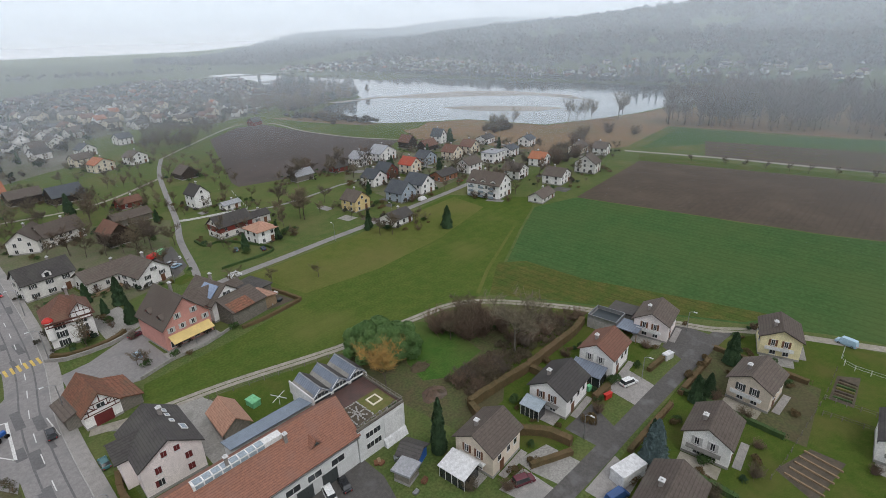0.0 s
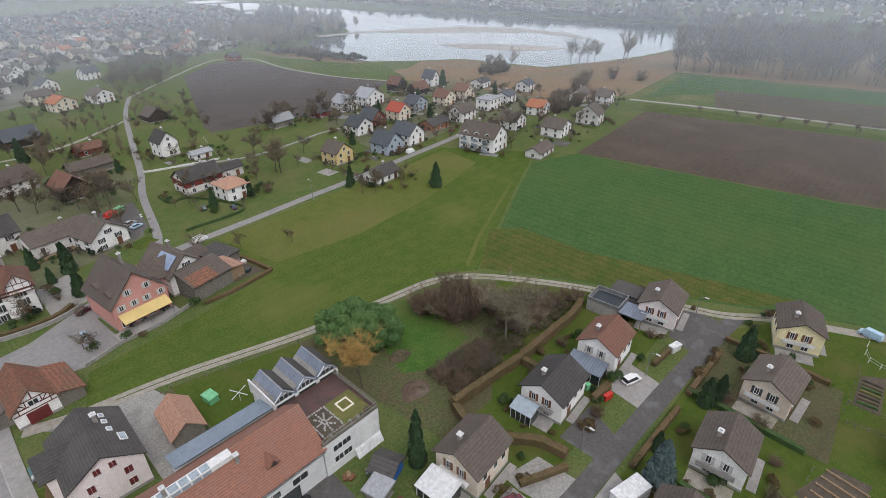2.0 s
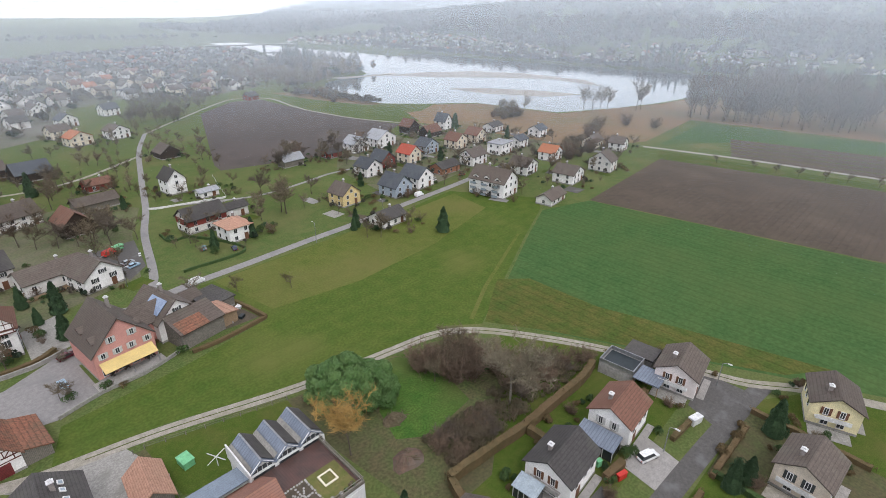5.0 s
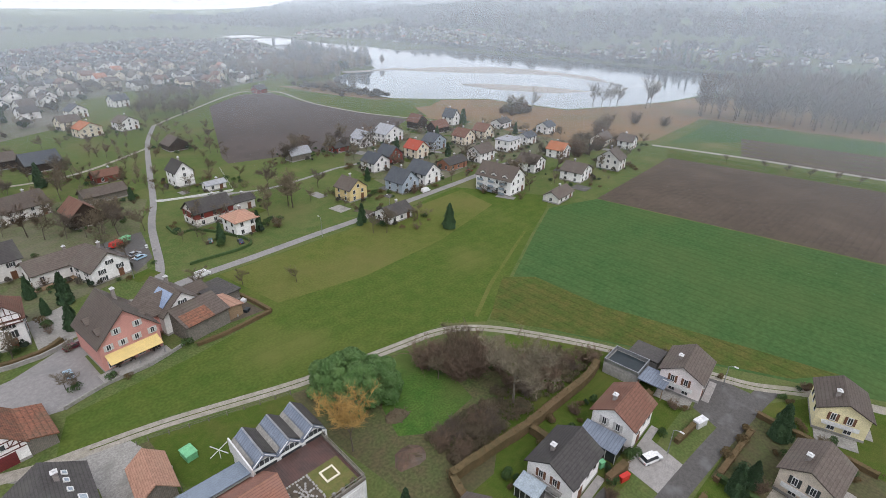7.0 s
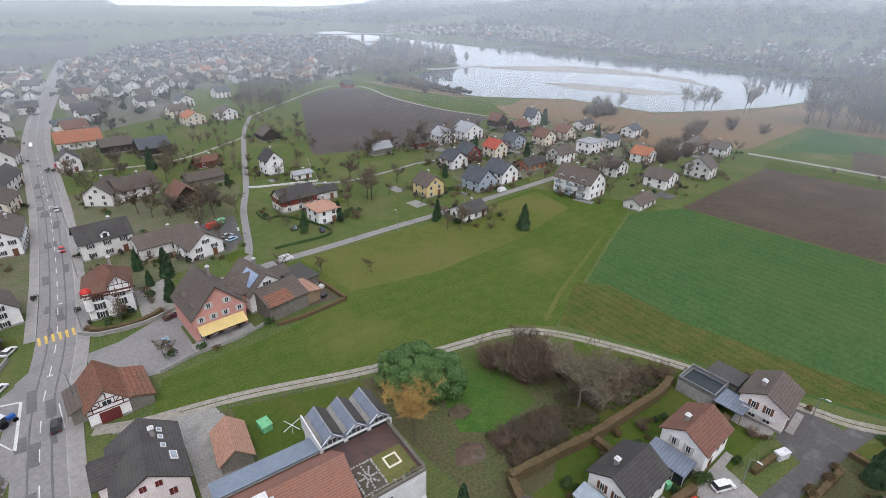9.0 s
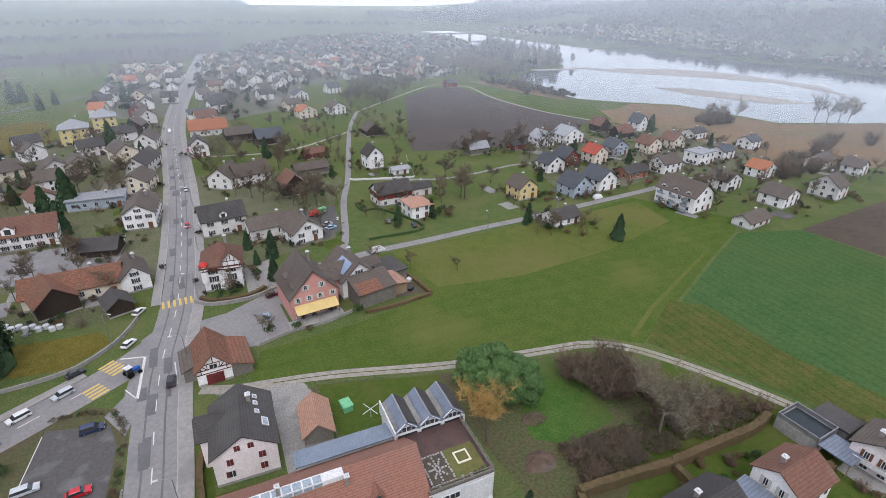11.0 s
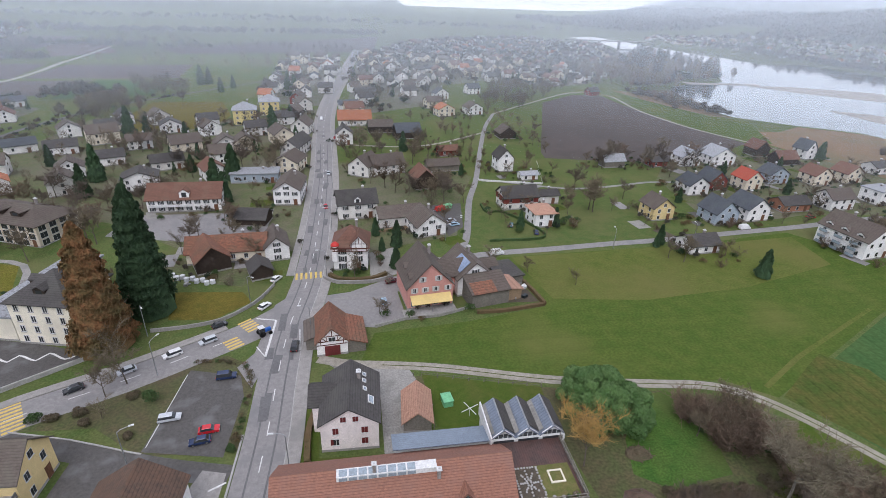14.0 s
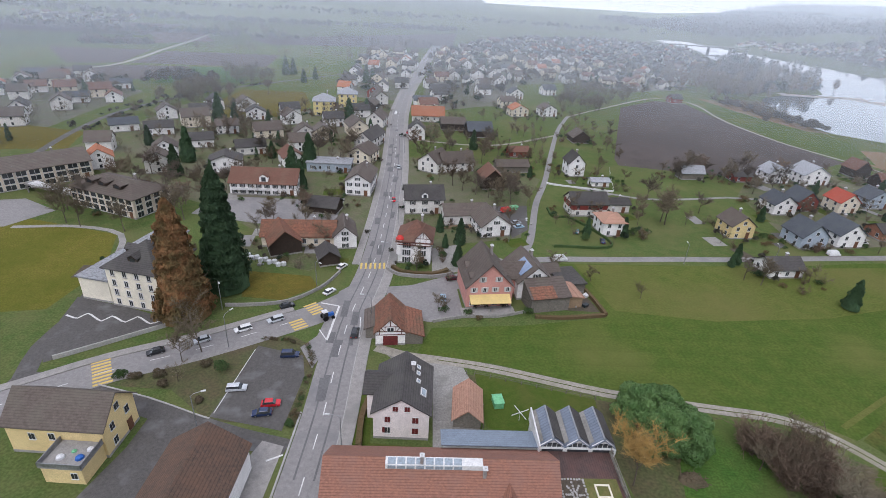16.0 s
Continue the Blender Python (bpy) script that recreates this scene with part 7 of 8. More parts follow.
# white wrapped bales beside the barn wall
for i in range(11):
    tagged(part("wrapped_bale", tube([(0, 0, 0), (0, 0, 0.9), (0, 0, 1.0)], [0.62, 0.62, 0.4], 10), "plastic_white", m=pose(-47.5 + i * 1.25, 117.5 - (i % 2) * 0.9 - i * 0.5, 0, 0, 0, i * 20)), "white wrapped bale on grass", "bale", "white wrapped bales")

# ---- trees and shrubs ----
rnd = random.Random(14)
lobes = []
for i in range(46):
    a, f = i * 2.39996, (i + 0.5) / 46
    k = math.sqrt(1 - (f * 0.96) ** 2)
    lobes.append(((math.cos(a) * 7.6 * k * rnd.uniform(0.75, 1.05), math.sin(a) * 4.9 * k * rnd.uniform(0.75, 1.05), 0.9 + 5.6 * f * rnd.uniform(0.85, 1.05)), rnd.uniform(1.1, 1.9)))
put_tree(leafy(4, lobes, 42000, 0.32, "leaf", 4.0, 0.4), 39.2, 60.6, 1.05, "large spreading evergreen tree with dense glossy leaves", -0.7)
put_tree(bare_tree(83, 9.8, 0.72, 4, 2, "twig_gold", "bark", 0.016, 4, 0.02), 31.6, 50.4, 1.0, "golden-orange bare willow tree in rough grass", 0, name="willow")
put_tree(thicket(9, 2.6, 4.2, "twig_red", 30), 35.6, 57.2, 0.9, "reddish-brown bare shrub beside an evergreen", 0, ("brushwood",), "thicket", "shrub")
put_tree(bare_tree(11, 12.5, 1.1, 4, 2, "twig_pale", "bark_pale", 0.02, 4, 0.035), 57.6, 40.4, 1.0, "pale-barked bare spreading tree in scrub", 1.0)
put_tree(conifer(1, 28.5, 14.2, "needle", 14000, 0.75), -45.0, 101.5, 1.0, "huge dark green giant sequoia", 0, ("trunk", "crown", "bough_core"))
put_tree(conifer(2, 26, 14.0, "needle_rust", 14000, 0.7), -49.2, 89.6, 1.0, "huge giant sequoia with rust-brown dying foliage", 0, ("trunk", "crown", "bough_core"))
put_tree(conifer(3, 10.5, 3.6, "needle", 2600, 0.4), 27.6, 33.2, 1.0, "slender dark green spruce", 0, ("trunk", "crown", "bough_core"))
put_tree(conifer(4, 8.6, 5.6, "needle_blue", 3600, 0.42), 47.0, 7.2, 1.0, "blue-grey spruce in a front garden", 0, ("trunk", "crown", "bough_core"))
put_tree(conifer(5, 7.0, 4.6, "needle", 2200, 0.4), 82.0, 6.4, 1.0, "dark green cypress beside the road", 0, ("trunk", "crown", "bough_core"))
for x, y, s in ((66, 7.6, 0.8), (69, 6.4, 0.7), (52.5, 9.5, 0.55), (102.9, 101.5, 1.15), (84.2, 121.4, 0.6), (214, 203, 1.2), (8.6, 116, 0.9), (5.6, 126, 0.6), (40, 190, 0.7), (-45, 190, 1.9), (-34, 283, 1.4), (-62, 200, 1.0), (-98, 262, 1.2)):
    put_tree(conifer(5, 7.0, 4.6, "needle", 2200, 0.4), x, y, s, "dark green conifer in a garden", None, ("trunk", "crown", "bough_core"))
for x, y, r, hh, mt in ((70.5, 8.2, 1.8, 2.2, "needle"), (60, 30, 1.0, 1.0, "hedge_green"), (45, 31, 1.2, 1.5, "hedge_green"), (61.5, 20.6, 1.4, 1.8, "hedge_green"), (55, 0, 1.6, 1.6, "hedge"), (52.5, 1.6, 1.3, 1.8, "hedge_green"), (72, 10.6, 1.2, 1.2, "hedge"), (76.6, 10.4, 1.3, 1.2, "hedge"), (80, 10.2, 1.0, 1.4, "hedge"), (49.6, 18.8, 1.2, 1.0, "hedge"), (-35.8, 72, 1.7, 2.6, "hedge_green"), (-50, 70.4, 1.3, 1.0, "bramble"), (-46, 71, 1.2, 1.1, "bramble"), (-52.5, 70.6, 1.1, 0.9, "hedge_green"), (-44, 68.4, 1.2, 1.0, "bramble"), (-39, 74.4, 1.2, 0.9, "bramble"), (-36.4, 65, 1.0, 0.8, "bramble"), (-20.6, 60.4, 0.8, 1.0, "hedge_green"), (47, 134.5, 1.6, 2.2, "hedge_green"), (62.5, 139.5, 1.6, 3.0, "hedge_green"), (66, 138.5, 1.6, 2.2, "hedge"), (59, 33.5, 1.0, 1.4, "hedge"), (4.8, 119.8, 1.4, 2.2, "hedge_green"), (69, 25.8, 1.0, 1.0, "hedge_green"), (120, 131.5, 1.4, 1.4, "hedge_green"), (104, 140, 1.6, 2.4, "hedge_green"), (36, 30.2, 0.9, 2.4, "hedge_green")):
    put_tree(bush(int(x * 3 + y), r, hh, mt, 650, 0.26), x, y, 1.0, "rounded winter garden shrub on grass", 0, ("foliage",), "shrub", "shrub")
random.seed(21)
for i in range(46):
    f = random.random()
    if i < 16:
        x, y, h0, tw = 53.5 + 10 * f + random.uniform(-1, 1), 55.5 - 5.5 * f + random.uniform(-3.5, 5.5), 4.2, ("twig_red", "twig_red", "twig")[i % 3]
    elif i < 32:
        x, y, h0, tw = 60 + 14 * f, 37.6 + random.uniform(0, 8) * (1 - f * 0.5), 3.2, ("twig", "twig_red", "twig_dark")[i % 3]
    else:
        x, y, h0, tw = 41.5 + 15 * f, 38.4 + random.uniform(-0.6, 4.6), 3.2, ("twig_dark", "twig", "twig_red")[i % 3]
    put_tree(thicket(i % 4, 2.6, h0, tw, 22), x, y, random.uniform(0.8, 1.25) if i < 16 else random.uniform(0.55, 0.85), "dense bare brown thicket", None, ("brushwood",), "thicket", "shrub", "thickets")
for x, y, k in ((74, 40, 0.8), (76.2, 38.2, 0.8), (78.4, 37.4, 0.7), (72, 43, 0.9), (68, 46, 0.9), (65, 49, 1.0)):
    put_tree(thicket(2, 2.6, 3.2, "twig_red", 22), x, y, k, "dense bare brown thicket by the track", None, ("brushwood",), "thicket", "shrub", "thickets")
for x, y, s, sd in ((52.5, 53.6, 0.55, 12), (60.5, 58, 0.6, 13), (51.9, 102.7, 0.42, 12), (41.8, 110.1, 0.4, 13), (76.2, 150.8, 1.0, 14), (70, 155, 0.7, 12), (82, 163, 0.7, 13), (-43.7, 74.8, 0.6, 12), (-41.4, 77.8, 0.75, 14), (-42.2, 69.6, 0.4, 13), (29.3, 170.4, 0.8, 14), (12.7, 171.7, 0.8, 13), (26, 165, 0.7, 12), (35, 160, 0.7, 14), (90, 116, 0.4, 13), (99, 113, 0.4, 12),
                    (-100, 132, 0.9, 12), (-95, 130, 0.9, 13), (-82, 128, 0.8, 14), (-75, 140, 0.7, 12), (-48, 95, 0.7, 14), (-46, 84.5, 0.8, 13), (-35, 137, 0.6, 13), (-45, 140, 0.7, 12), (-40, 150, 0.6, 14), (40.8, 146, 0.3, 12), (45, 143, 0.3, 13), (105, 200, 0.9, 12), (112, 208, 0.8, 14), (120, 196, 0.6, 13)):
    put_tree(bare_tree(sd, 10, 1.0, 3, 2, "twig", "bark"), x, y, s, "bare deciduous tree in winter", None, group="bare garden trees")
TREES = [bare_tree(90 + k, 10, 1.0, 3, 2, tw, "bark", 0.02, 6, 0.05) for k, tw in enumerate(("twig", "twig_dark", "twig", "twig_red", "twig_dark"))]
for i, (x, y, s) in enumerate(((25.6, 166.3, 0.95), (28.5, 161, 1.0), (24, 160, 0.8), (9.5, 177, 1.0), (79.4, 170.7, 0.95), (76.7, 148.6, 1.15), (93.3, 159.9, 0.7), (84, 149.5, 0.45), (115.3, 203.2, 0.8), (130.2, 196, 0.75), (70.3, 201.5, 0.6), (28.8, 237.4, 0.6), (49.2, 231.5, 0.6), (48, 254.7, 0.6), (46.9, 278.4, 0.55), (30.5, 288, 0.6), (9.8, 235.1, 0.8), (10.2, 230.7, 0.8),
                               (-37.6, 144.8, 0.8), (-45.7, 135.4, 0.7), (-40.3, 212.1, 1.1), (-74.2, 141.3, 1.0), (-70, 137.1, 1.0), (-60.4, 223.6, 0.9), (-66.4, 205.6, 0.8), (-97.5, 270.4, 0.8), (-43.8, 201.6, 1.0), (-83.9, 236, 0.8), (-88.9, 228.4, 0.9), (-58.2, 204.2, 0.8), (-143.6, 379.3, 1.2), (-130.1, 400.1, 1.0), (83.9, 234, 0.6), (99.5, 277.4, 0.6), (92, 256, 0.6), (86.7, 111.5, 0.7), (83.7, 114.1, 0.6))):
    put_tree(TREES[i % 5], x, y, s, "bare deciduous tree in a winter garden", None, group="bare garden trees")
random.seed(62)
for i in range(110):
    x0, x1, y0, y1 = ((-120, -28, 176, 300), (-110, -60, 135, 175), (-5, 34, 160, 235), (112, 240, 112, 212), (100, 150, 192, 214), (-150, -95, 230, 330))[i % 6]
    x, y = random.uniform(x0, x1), random.uniform(y0, y1)
    if all((x - o.location.x) ** 2 + (y - o.location.y) ** 2 > 40 for o in bpy.data.objects if o.parent is None and o.name.split(".")[0] == "house") and abs(x - 41) > 4:
        put_tree(TREES[i % 5], x, y, random.uniform(0.5, 1.0), "bare deciduous tree between village houses", None, group="bare garden trees")
for x, y, s in ((-46.8, 171.7, 1.9), (-43.1, 166.5, 1.5), (-40.2, 261.8, 1.9), (-103.1, 255.5, 2.0), (-91.1, 191.1, 1.9), (-88.6, 174.7, 1.6), (-109.7, 410.5, 2.0), (-105, 414, 1.7), (-89.4, 379.2, 1.4), (-84.7, 396, 1.3), (-46.9, 392.6, 1.8), (-42, 388, 1.6), (20.4, 226, 1.3), (48.5, 138.3, 0.8), (59.8, 138.4, 0.9), (86.1, 122.9, 0.9), (9.8, 128.6, 1.1), (4.3, 136.3, 0.8), (-115, 210, 1.2), (-78, 252, 1.1), (-28, 247, 1.0), (112, 155, 0.8), (160, 160, 0.9), (178, 186, 1.0), (218, 168, 0.9), (216, 204, 1.2), (152, 186, 0.8)):
    put_tree(conifer(40 + int(x) % 3, 7.0, 4.2, "needle", 900, 0.6), x, y, s, "dark green spruce between village houses", None, ("trunk", "crown", "bough_core"), group="village conifers")
# orchard and shore trees, rows along the tracks
for x, y in [(78.5 + i * 0.6, 226 + i * 11) for i in range(8)] + [(86 + i * 0.6, 220 + i * 12) for i in range(8)]:
    put_tree(bare_tree(13, 10, 1.0, 3, 2, "twig", "bark"), x + random.uniform(-1, 1), y, random.uniform(0.35, 0.5), "small bare orchard tree on grass", None, group="orchard trees")
SMALL = [bare_tree(60 + k, 9, 1.0, 3, 2, "twig", "bark", 0.02, 4) for k in range(3)]
batch = []
for i in range(90):
    f, g = random.random(), random.random()
    x, y = 82 + 26 * f + (15 + 50 * f) * g, 338 + 84 * f - (20 * (1 - f) + 20 * f) * g
    m = spot(x, y, random.uniform(0.6, 0.95))
    batch += [(q, m) for q in SMALL[i % 3]]
joined("orchard", batch, "bare orchard trees standing on green grass", "orchard")
for i in range(46):
    put_tree(SMALL[i % 3], random.uniform(-4, 64), random.uniform(200, 290), random.uniform(0.3, 0.6), "small bare garden tree", None, group="bare garden trees")
for x, y in ((244, 70.8), (245.5, 56), (247, 48), (248, 40), (250, 31), (251, 24), (252, 14), (254, 2)):
    put_tree(bare_tree(12, 10, 1.0, 3, 2, "twig", "bark"), x, y, 0.4, "small bare tree by the track", None, group="track trees")
for x, y, s in ((262, 207, 1.0), (266, 204, 1.1), (276, 201, 1.2), (318, 182, 1.4), (323, 178, 1.4), (330, 176, 1.3), (334, 173, 1.4), (346, 158, 1.8), (350, 157, 1.6)):
    put_tree(bare_tree(70 + int(x) % 3, 11, 0.7, 3, 2, "twig_pale", "bark_pale"), x, y, s * 0.9, "bare alder on the lake shore", None, group="shore trees")
for i in range(70):
    x, y = random.choice(((random.uniform(196, 248), random.uniform(118, 132)), (random.uniform(225, 300), random.uniform(118, 150)), (random.uniform(255, 275), random.uniform(200, 212)), (random.uniform(216, 236), random.uniform(320, 390))))
    put_tree(thicket(i % 5, 2.6, (3.2, 4.2)[i % 2], ("twig", "twig_red")[i % 2], 34), x, y, random.uniform(0.8, 1.7), "bare brown shore shrub", None, ("brushwood",), "thicket", "shrub", "shore shrubs")
TALL = [(faint_tree(30 + k, 22, 10, ("twig", "twig_red")[k % 2], 190),) for k in range(4)]
batch = []
for i in range(240):
    f = random.random()
    x, y = 344 + 130 * random.random() ** 1.5, 128 - 220 * f
    m = spot(x + (128 - y) * 0.14, y, random.uniform(0.85, 1.25))
    batch += [(q, m) for q in TALL[i % 4]]
joined("lakeside_wood", batch, "tall slender bare trees of a lakeside wood", "wood")
sheet("wood_floor", [(338, 128), (470, 140), (540, -60), (380, -90), (352, 20)], 0.04, "reed", "brown leaf litter under the lakeside wood", "woodland floor")
batch = []
for i in range(170):
    x, y = random.choice(((random.uniform(218, 262), random.uniform(395, 470)), (random.uniform(262, 330), random.uniform(446, 520)), (random.uniform(200, 260), random.uniform(430, 520)), (random.uniform(330, 372), random.uniform(470, 640))))
    m = spot(x, y, random.uniform(0.45, 0.85))
    batch += [(q, m) for q in TALL[i % 4]]
COLUMNS = [leaf_cloud("column", blob_points([((0, 0, 3 + 2.6 * j), 2.6 - 0.1 * abs(j - 3)) for j in range(8)], 150, 700 + k), 1.6, mt, 700 + k) for k, mt in enumerate(("far_wood", "far_evergreen", "far_wood"))]
for i in range(130):
    f = random.random()
    x, y = ((300 + 46 * f, 548 + random.uniform(-16, 34)), (256 + 36 * f, 468 + random.uniform(-6, 30)), (318 + 50 * f, 470 + random.uniform(0, 40)), (470 + 60 * f, 985 + random.uniform(-10, 50)))[(0, 0, 1, 2, 0, 1)[i % 6]]
    batch.append((COLUMNS[i % 3], spot(x, y, random.uniform(0.6, 1.0))))
joined("peninsula_wood", batch, "bare trees crowding a wooded lake peninsula", "wood")
batch = []
for i in range(150):
    x, y = random.choice(((random.uniform(606, 670), random.uniform(200, 640)), (random.uniform(612, 660), random.uniform(60, 300)), (random.uniform(592, 630), random.uniform(420, 780))))
    m = spot(x, y, random.uniform(0.4, 0.9), hill(x, y) * 0.9)
    batch += [(q, m) for q in TALL[i % 4]]
joined("far_shore_wood", batch, "bare trees lining the far lake shore", "wood")
for i in range(6):
    put_tree(conifer(7, 24, 4.6, "needle", 500, 1.3), 640 + i * 3, 290 - i * 7, 1.0 + 0.1 * (i % 3), "tall dark columnar poplar on the far shore", None, ("trunk", "crown", "bough_core"), group="far poplars")

# far woods: shore belts, hillside forest and copses on the plain
TUFTS = [bush(900 + k, 4.2, 9.0, mt, 90, 1.9)[0] for k, mt in enumerate(("far_wood", "far_wood", "far_wood", "far_evergreen"))]
random.seed(57)
batch = []
for i in range(420):
    y = random.uniform(130, 900)
    x = 603 + 0.00022 * (y - 420) ** 2 * (1 if y < 420 else 0.3) + random.uniform(0, 16)
    batch.append((TUFTS[random.choice((0, 1, 2, 0, 1, 3))], spot(x, y, random.uniform(0.5, 1.15), hill(x, y))))
joined("shore_belt", batch, "dark belt of trees along the far lake shore", "trees")
batch = []
FOREST = [bush(920 + k, 4.2, 9.0, mt, 44, 3.2)[0] for k, mt in enumerate(("far_wood", "far_wood", "far_evergreen"))]
for i in range(9000):
    x, y = random.uniform(640, 2000), random.uniform(-700, 2200)
    fs = x * 0.985 + y * 0.17 - 700
    if fs > 130 and noise.noise(Vector((x * 0.004, y * 0.004, 1.7))) > 0.1 - fs * 0.0012:
        batch.append((FOREST[random.choice((0, 1, 0, 1, 2))], spot(x, y, random.uniform(1.6, 2.8), hill(x, y) - 3)))
joined("hillside_forest", batch, "bare winter forest on the misty hillside", "forest")
batch = []
for x0, y0, x1, y1, d, n in ((-332, 526, -272, 538, 5, 44), (-182, 350, -147, 355, 6, 30), (-520, 662, -160, 680, 12, 110), (-420, 900, -150, 960, 26, 160), (-120, 960, 40, 980, 26, 120), (-900, 1000, -420, 940, 40, 220), (-900, 720, -560, 700, 14, 80), (-700, 1300, 500, 1350, 80, 340)):
    for i in range(n):
        f = random.random()
        x, y = x0 + (x1 - x0) * f + random.uniform(-d, d), y0 + (y1 - y0) * f + random.uniform(-d, d)
        batch.append((TUFTS[random.choice((0, 1, 2, 3))], spot(x, y, random.uniform(0.6, 1.3), hill(x, y))))
joined("copses", batch, "dark copses and tree rows on the plain", "trees")
batch = []
for x0, y0, x1, y1, d, n in ((280, 545, 310, 590, 12, 46), (262, 470, 320, 462, 9, 46), (330, 470, 360, 500, 12, 44), (336, 520, 372, 640, 10, 60), (214, 388, 232, 332, 6, 46), (230, 332, 233, 302, 4, 26), (240, 420, 290, 450, 12, 40)):
    for i in range(n):
        f = random.random()
        x, y = x0 + (x1 - x0) * f + random.uniform(-d, d), y0 + (y1 - y0) * f + random.uniform(-d, d)
        batch.append((TUFTS[random.choice((0, 1, 2, 3, 3))] if y > 440 else TUFTS[random.choice((0, 1, 2))], spot(x, y, random.uniform(0.6, 1.2) if y > 400 else random.uniform(0.4, 0.75))))
joined("peninsula_trees", batch, "dense dark trees and bushes of the peninsula", "trees")

# ---- gardens: shrubs, beds, paths and small trees round the village houses ----
random.seed(31)
homes = [(o.location.x, o.location.y) for o in bpy.data.objects if o.name.split(".")[0] in ("house", "barn") and o.parent is None and 100 < o.location.y < 330]
BUSH = [bush(200 + k, 1.2, 1.4, m, 260, 0.26)[0] for k, m in enumerate(("hedge", "hedge_green", "needle", "hedge", "hedge_green"))]
BRUSH = [thicket(k + 20, 2.6, 3.2, m, 7)[0] for k, m in enumerate(("twig", "twig_red", "twig_pale"))]
shrubs = []
beds = 0
for x, y in homes:
    for k in range(15):
        a, r = random.uniform(0, 6.28), random.uniform(6.0, 13.0)
        px, py = x + r * math.cos(a), y + r * math.sin(a)
        if any((px - u) ** 2 + (py - v) ** 2 < 27 for u, v in homes) or abs(px + 13.5) < 7.5 or 130 > py > 118 and px > 22:
            continue
        if k < 8:
            shrubs.append((random.choice(BUSH), spot(px, py, random.uniform(0.5, 1.3))))
        elif k < 12:
            shrubs.append((random.choice(BRUSH), spot(px, py, random.uniform(0.35, 0.9))))
        elif k < 13 or (k == 13 and random.random() < 0.4):
            m = spot(px, py, random.uniform(0.35, 0.75))
            shrubs += [(q, m) for q in random.choice(SMALL)]
        elif beds < 70:
            beds += 1
            w, d = random.uniform(1.2, 3.0), random.uniform(1.6, 4.0)
            mt, lb = random.choice((("soil", "bare brown vegetable bed in a garden"), ("gravel", "pale gravel patch in a garden"), ("asphalt_dark", "dark paved terrace beside a house"), ("lawn", "small green lawn beside a house"), ("asphalt", "grey asphalt drive beside a house")))
            tagged(part("garden_patch", boxes((-w, -d, 0, w, d, 0.03)), mt, m=pose(px, py, 0.02 + beds * 0.0005, 0, 0, random.choice((5, 8, 95, 20)))), lb, "garden", "", "structure")
for hx, hy in homes:
    for k in range(6):
        a, d = random.uniform(0, 6.28), random.uniform(5.6, 7.4)
        px, py = hx + math.cos(a) * d, hy + math.sin(a) * d
        if all((px - q) ** 2 + (py - w) ** 2 > 30 for q, w in homes):
            shrubs.append((TUFTS[k % 4], spot(px, py, random.uniform(0.12, 0.32))))
joined("garden_shrubs", shrubs, "winter shrubs and bare bushes in village gardens", "shrubs")

# ---- distant town ----
random.seed(77)
TEMPLATES = [house(0, -3000 - 30 * i, 0, *dims, wall, roof, 0, stack=False, windows=True, gap=4.4) for i, (dims, wall, roof) in enumerate((
    ((8.6, 7.7, "y", 4.3, 7.1), "white", "brown"), ((9.5, 7.7, "x", 4.3, 7.1), "white", "dark"), ((10.3, 8.6, "x", 4.7, 7.7), "cream", "redbrown"), ((8.6, 8.6, "y", 4.7, 7.7), "lightwall", "brown"), ((9.5, 7.7, "x", 3.9, 6.5), "white", "redbrown"), ((12.0, 8.6, "x", 5.2, 8.2), "cream", "brown"), ((8.6, 7.7, "y", 4.3, 7.3), "white", "orange"), ((11.2, 7.7, "x", 3.4, 5.6), "white", "slate")))]
bpy.context.view_layer.update()
KITS = [[(c.data, o.matrix_world.inverted() @ c.matrix_world) for c in o.children_recursive] for o in TEMPLATES]
FAR_TREES = [(faint_tree(50 + k, 9, 7, "twig", 110),) for k in range(2)] + [(conifer(8, 9, 4.4, "needle", 160, 1.2)[1],)]
taken = [(o.location.x, o.location.y) for o in bpy.data.objects if o.name.split(".")[0] in ("house", "barn", "shed", "garage") and o.parent is None and o.location.y > -2900]


def inside(x, y, poly):
    c = False
    for (x0, y0), (x1, y1) in zip(poly, poly[1:] + poly[:1]):
        if (y0 > y) != (y1 > y) and x < (x1 - x0) * (y - y0) / (y1 - y0) + x0:
            c = not c
    return c


far_houses, far_trees = [], []


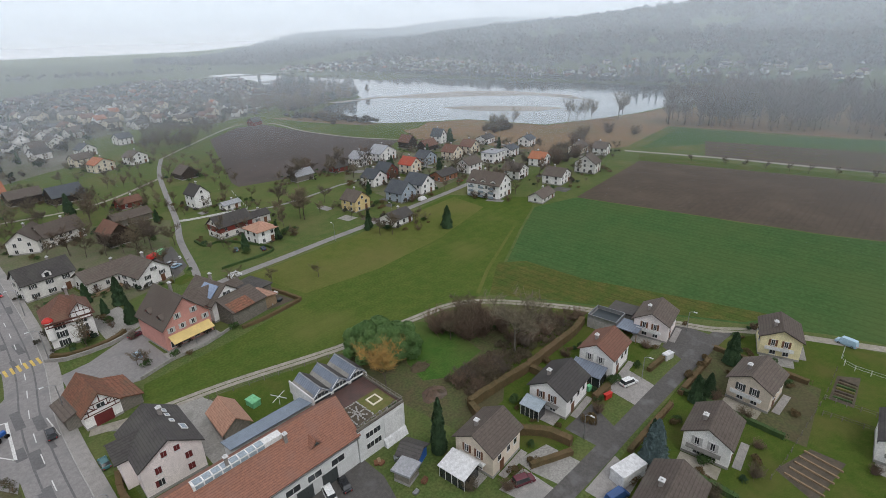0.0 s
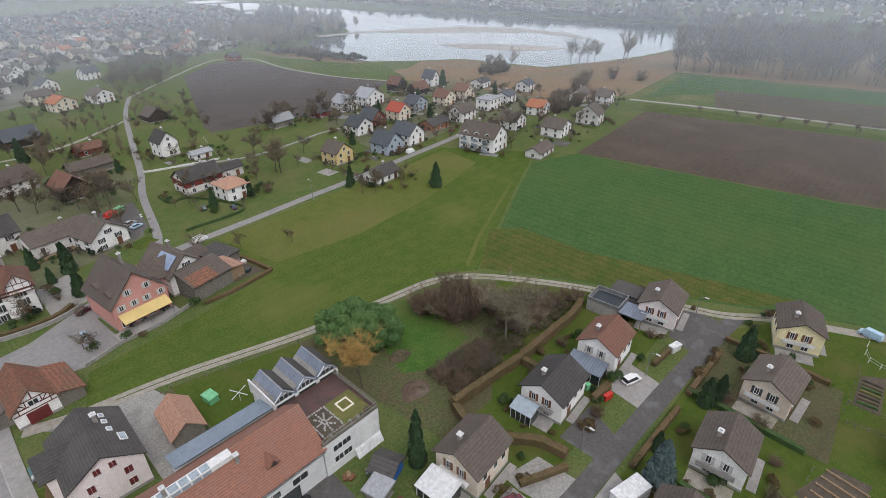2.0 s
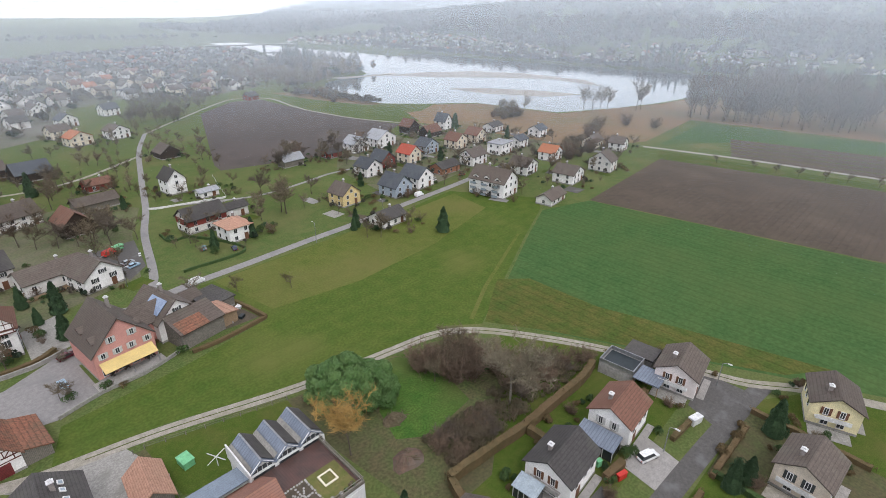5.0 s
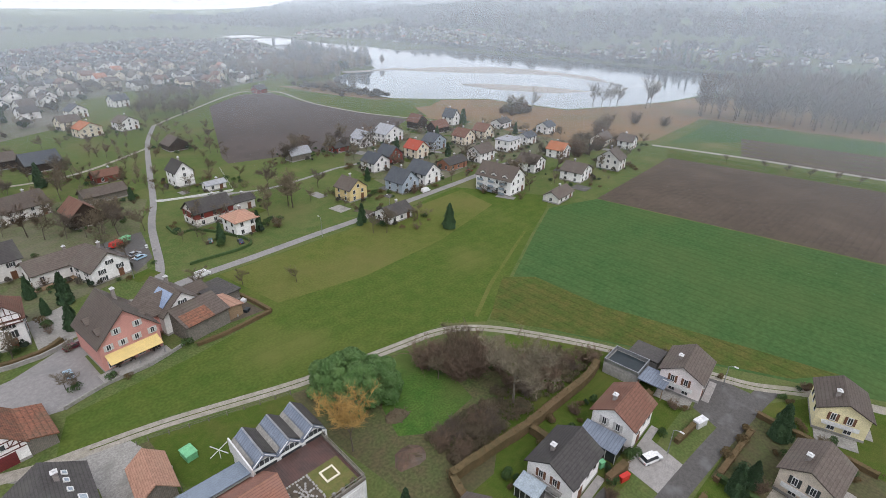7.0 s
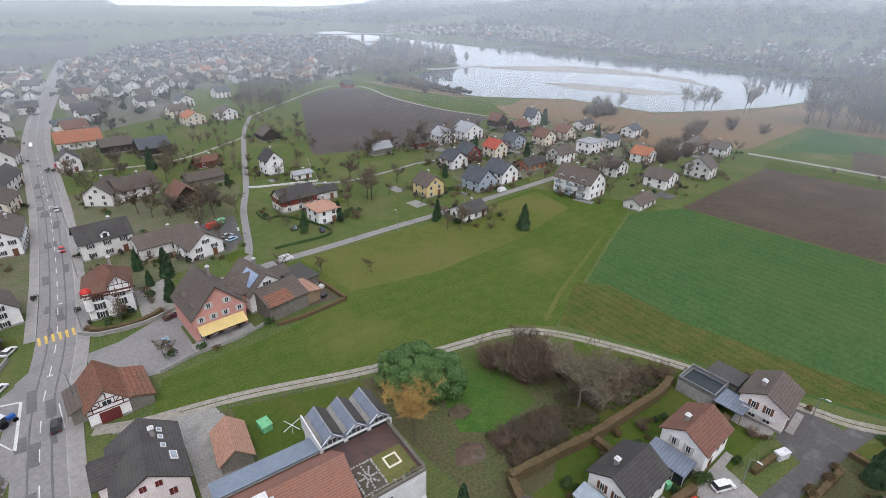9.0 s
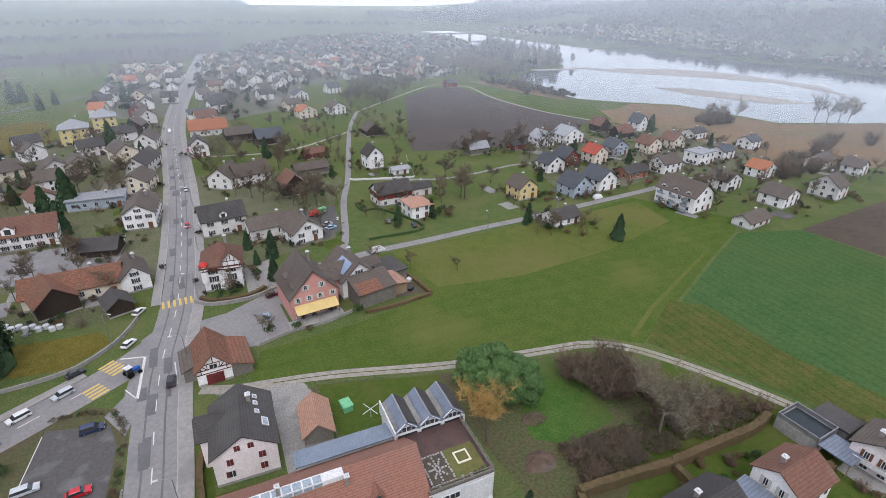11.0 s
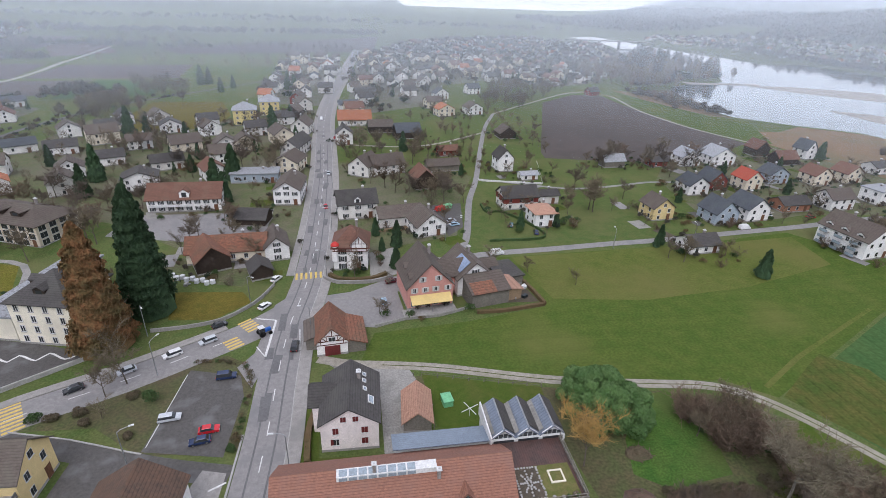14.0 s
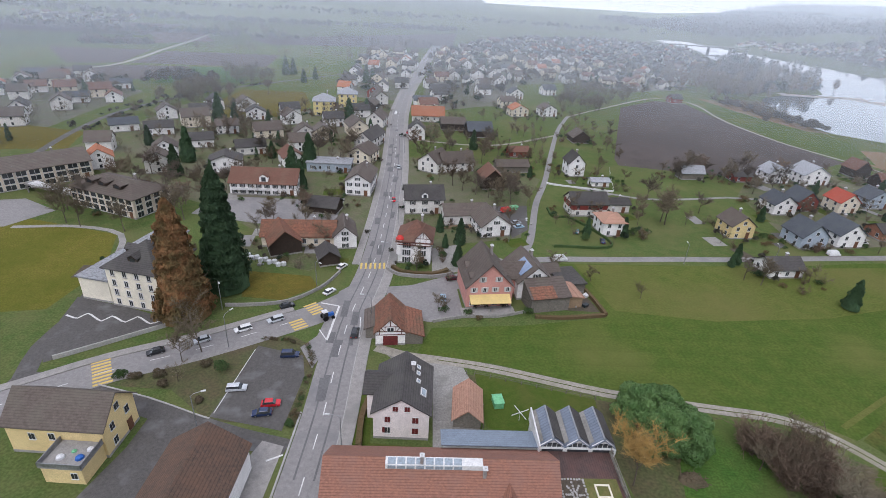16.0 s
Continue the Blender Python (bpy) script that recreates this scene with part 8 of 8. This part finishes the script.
def scatter(poly, count, gap, trees, label, rot0, single):
    """Houses and garden trees over a quarter; single: whether each is a thing of its own."""
    xs, ys = [p[0] for p in poly], [p[1] for p in poly]
    made = tries = 0
    while made < count and tries < count * 30:
        tries += 1
        x, y = random.uniform(min(xs), max(xs)), random.uniform(min(ys), max(ys))
        if not inside(x, y, poly) or any((x - a) ** 2 + (y - b) ** 2 < gap * gap for a, b in taken) or inside(x, y, lake_edge):
            continue
        taken.append((x, y))
        made += 1
        k = random.choice((0, 0, 1, 1, 1, 2, 2, 3, 3, 4, 5, 5, 7, 7, 6))
        m = pose(x, y, hill(x, y) - 0.3 if hill(x, y) > 0.3 else 0, 0, 0, rot0 + random.choice((0, 0, 90)) + random.uniform(-8, 8))
        if single and y < 400:
            ob = copy_thing(TEMPLATES[k], m)
            tagged(ob, ob["label"].replace(" with a roof of", ",") + label, "house", "houses of the town")
        else:
            m = m @ Matrix.Scale(random.uniform(0.85, 1.1), 4)
            far_houses.extend((q, m @ w) for q, w in KITS[k])
    for i in range(trees):
        x, y = random.uniform(min(xs), max(xs)), random.uniform(min(ys), max(ys))
        if inside(x, y, poly) and not inside(x, y, lake_edge) and all((x - a) ** 2 + (y - b) ** 2 > 36 for a, b in taken):
            m = spot(x, y, random.uniform(0.4, 0.9), hill(x, y))
            far_trees.extend((q, m) for q in FAR_TREES[(0, 1, 0, 1, 0, 1, 0, 1, 2)[i % 9]])
            if y > 300:
                far_trees.append((FOREST[i % 3], spot(x + random.uniform(-8, 8), y + random.uniform(-8, 8), random.uniform(0.3, 0.85), hill(x, y))))


scatter([(-6, 300), (40, 340), (70, 420), (110, 440), (160, 410), (215, 440), (260, 540), (350, 660), (400, 860), (300, 980), (140, 900), (60, 760), (4, 600)], 230, 14.5, 2600, " in the distant town", 15, True)
scatter([(-22, 330), (-16, 460), (-12, 600), (-60, 620), (-70, 420), (-60, 340)], 30, 15, 60, " beside the main road", 85, True)
scatter([(-34, 175), (-30, 320), (-60, 270), (-130, 300), (-140, 200), (-110, 172)], 16, 16, 170, " in the village", 25, True)
scatter([(-168, 200), (-172, 320), (-232, 364), (-290, 320), (-330, 200), (-240, 170)], 44, 17, 260, " behind the village", 30, True)
scatter([(640, 480), (760, 520), (800, 900), (640, 1100), (560, 1000), (610, 760)], 120, 17, 520, "", 10, False)
scatter([(680, 420), (860, 420), (900, 60), (720, 20), (660, 140)], 45, 20, 240, "", 60, False)
scatter([(640, 330), (690, 330), (690, 480), (620, 480)], 26, 16, 80, "", 80, False)
scatter([(-420, 760), (-560, 760), (-620, 860), (-440, 880)], 30, 18, 50, "", 40, False)
for i in range(260):
    x, y = random.choice(((random.uniform(-520, -160), random.uniform(648, 672)), (random.uniform(-232, -57), random.uniform(519, 524)), (random.uniform(-160, 0), random.uniform(640, 700)), (random.uniform(-320, -190), random.uniform(690, 760)), (random.uniform(700, 1100), random.uniform(100, 900)), (random.uniform(-145, -128), random.uniform(300, 330)), (random.uniform(-140, -110), random.uniform(366, 380))))
    m = spot(x, y, random.uniform(0.7, 1.4), hill(x, y))
    far_trees.extend((q, m) for q in FAR_TREES[i % 2])
for a, b in zip(((-155, 225), (-157, 264), (-149, 299), (-136, 332)), ((-157, 264), (-149, 299), (-136, 332), (-118, 361))):
    for k in range(16):
        f = random.random()
        far_trees.append((FOREST[k % 3], spot(a[0] + (b[0] - a[0]) * f + random.choice((-4, 4.5, 5)), a[1] + (b[1] - a[1]) * f, random.uniform(0.15, 0.4))))
joined("distant_houses", far_houses, "pale houses of a distant town in mist", "houses")
joined("distant_trees", far_trees, "bare and evergreen trees of distant gardens", "trees")
# bridge over the river
h = thing("bridge", pose(432, 880, 0, 0, 0, 78), "distant pale road bridge over the river", "bridge")
part("deck", boxes((-6, -75, 6, 6, 75, 7.4)), "plinth", h)
for y in (-50, -17, 17, 50):
    part("pier", boxes((-4, y - 1.5, 0, 4, y + 1.5, 6)), "plinth", h)
for o in TEMPLATES:
    for c in list(o.children_recursive) + [o]:
        bpy.data.objects.remove(c)

# ---- mist ----
# open bowls of thin mist, rising outwards, thicker with distance
for r, dens, rise in ((150, 0.045, 30), (210, 0.08, 30), (290, 0.115, 32), (410, 0.1, 36), (570, 0.07, 40), (800, 0.08, 45), (1150, 0.22, 90), (1700, 0.72, 150)):
    n = 128
    vs = [((r + z * 1.3) * math.cos(2 * math.pi * i / n), (r + z * 1.3) * math.sin(2 * math.pi * i / n) + 60, z) for z in (-5, 420) for i in range(n)]
    me = bpy.data.meshes.new("mist_bank")
    me.from_pydata(vs, [], [(i, (i + 1) % n, n + (i + 1) % n, n + i) for i in range(n)])
    me.polygons.foreach_set("use_smooth", [True] * n)
    me.materials.append(veil_material(dens, rise))
    tagged(new("mist_bank", me), "thin pale winter mist over the valley", "mist", "", "structure")

# ---- from plan units to metres ----
for o in list(scene.objects):
    if o.parent is None and o.type in ("MESH", "EMPTY"):
        o.matrix_basis = Matrix.Scale(SCALE, 4) @ o.matrix_basis
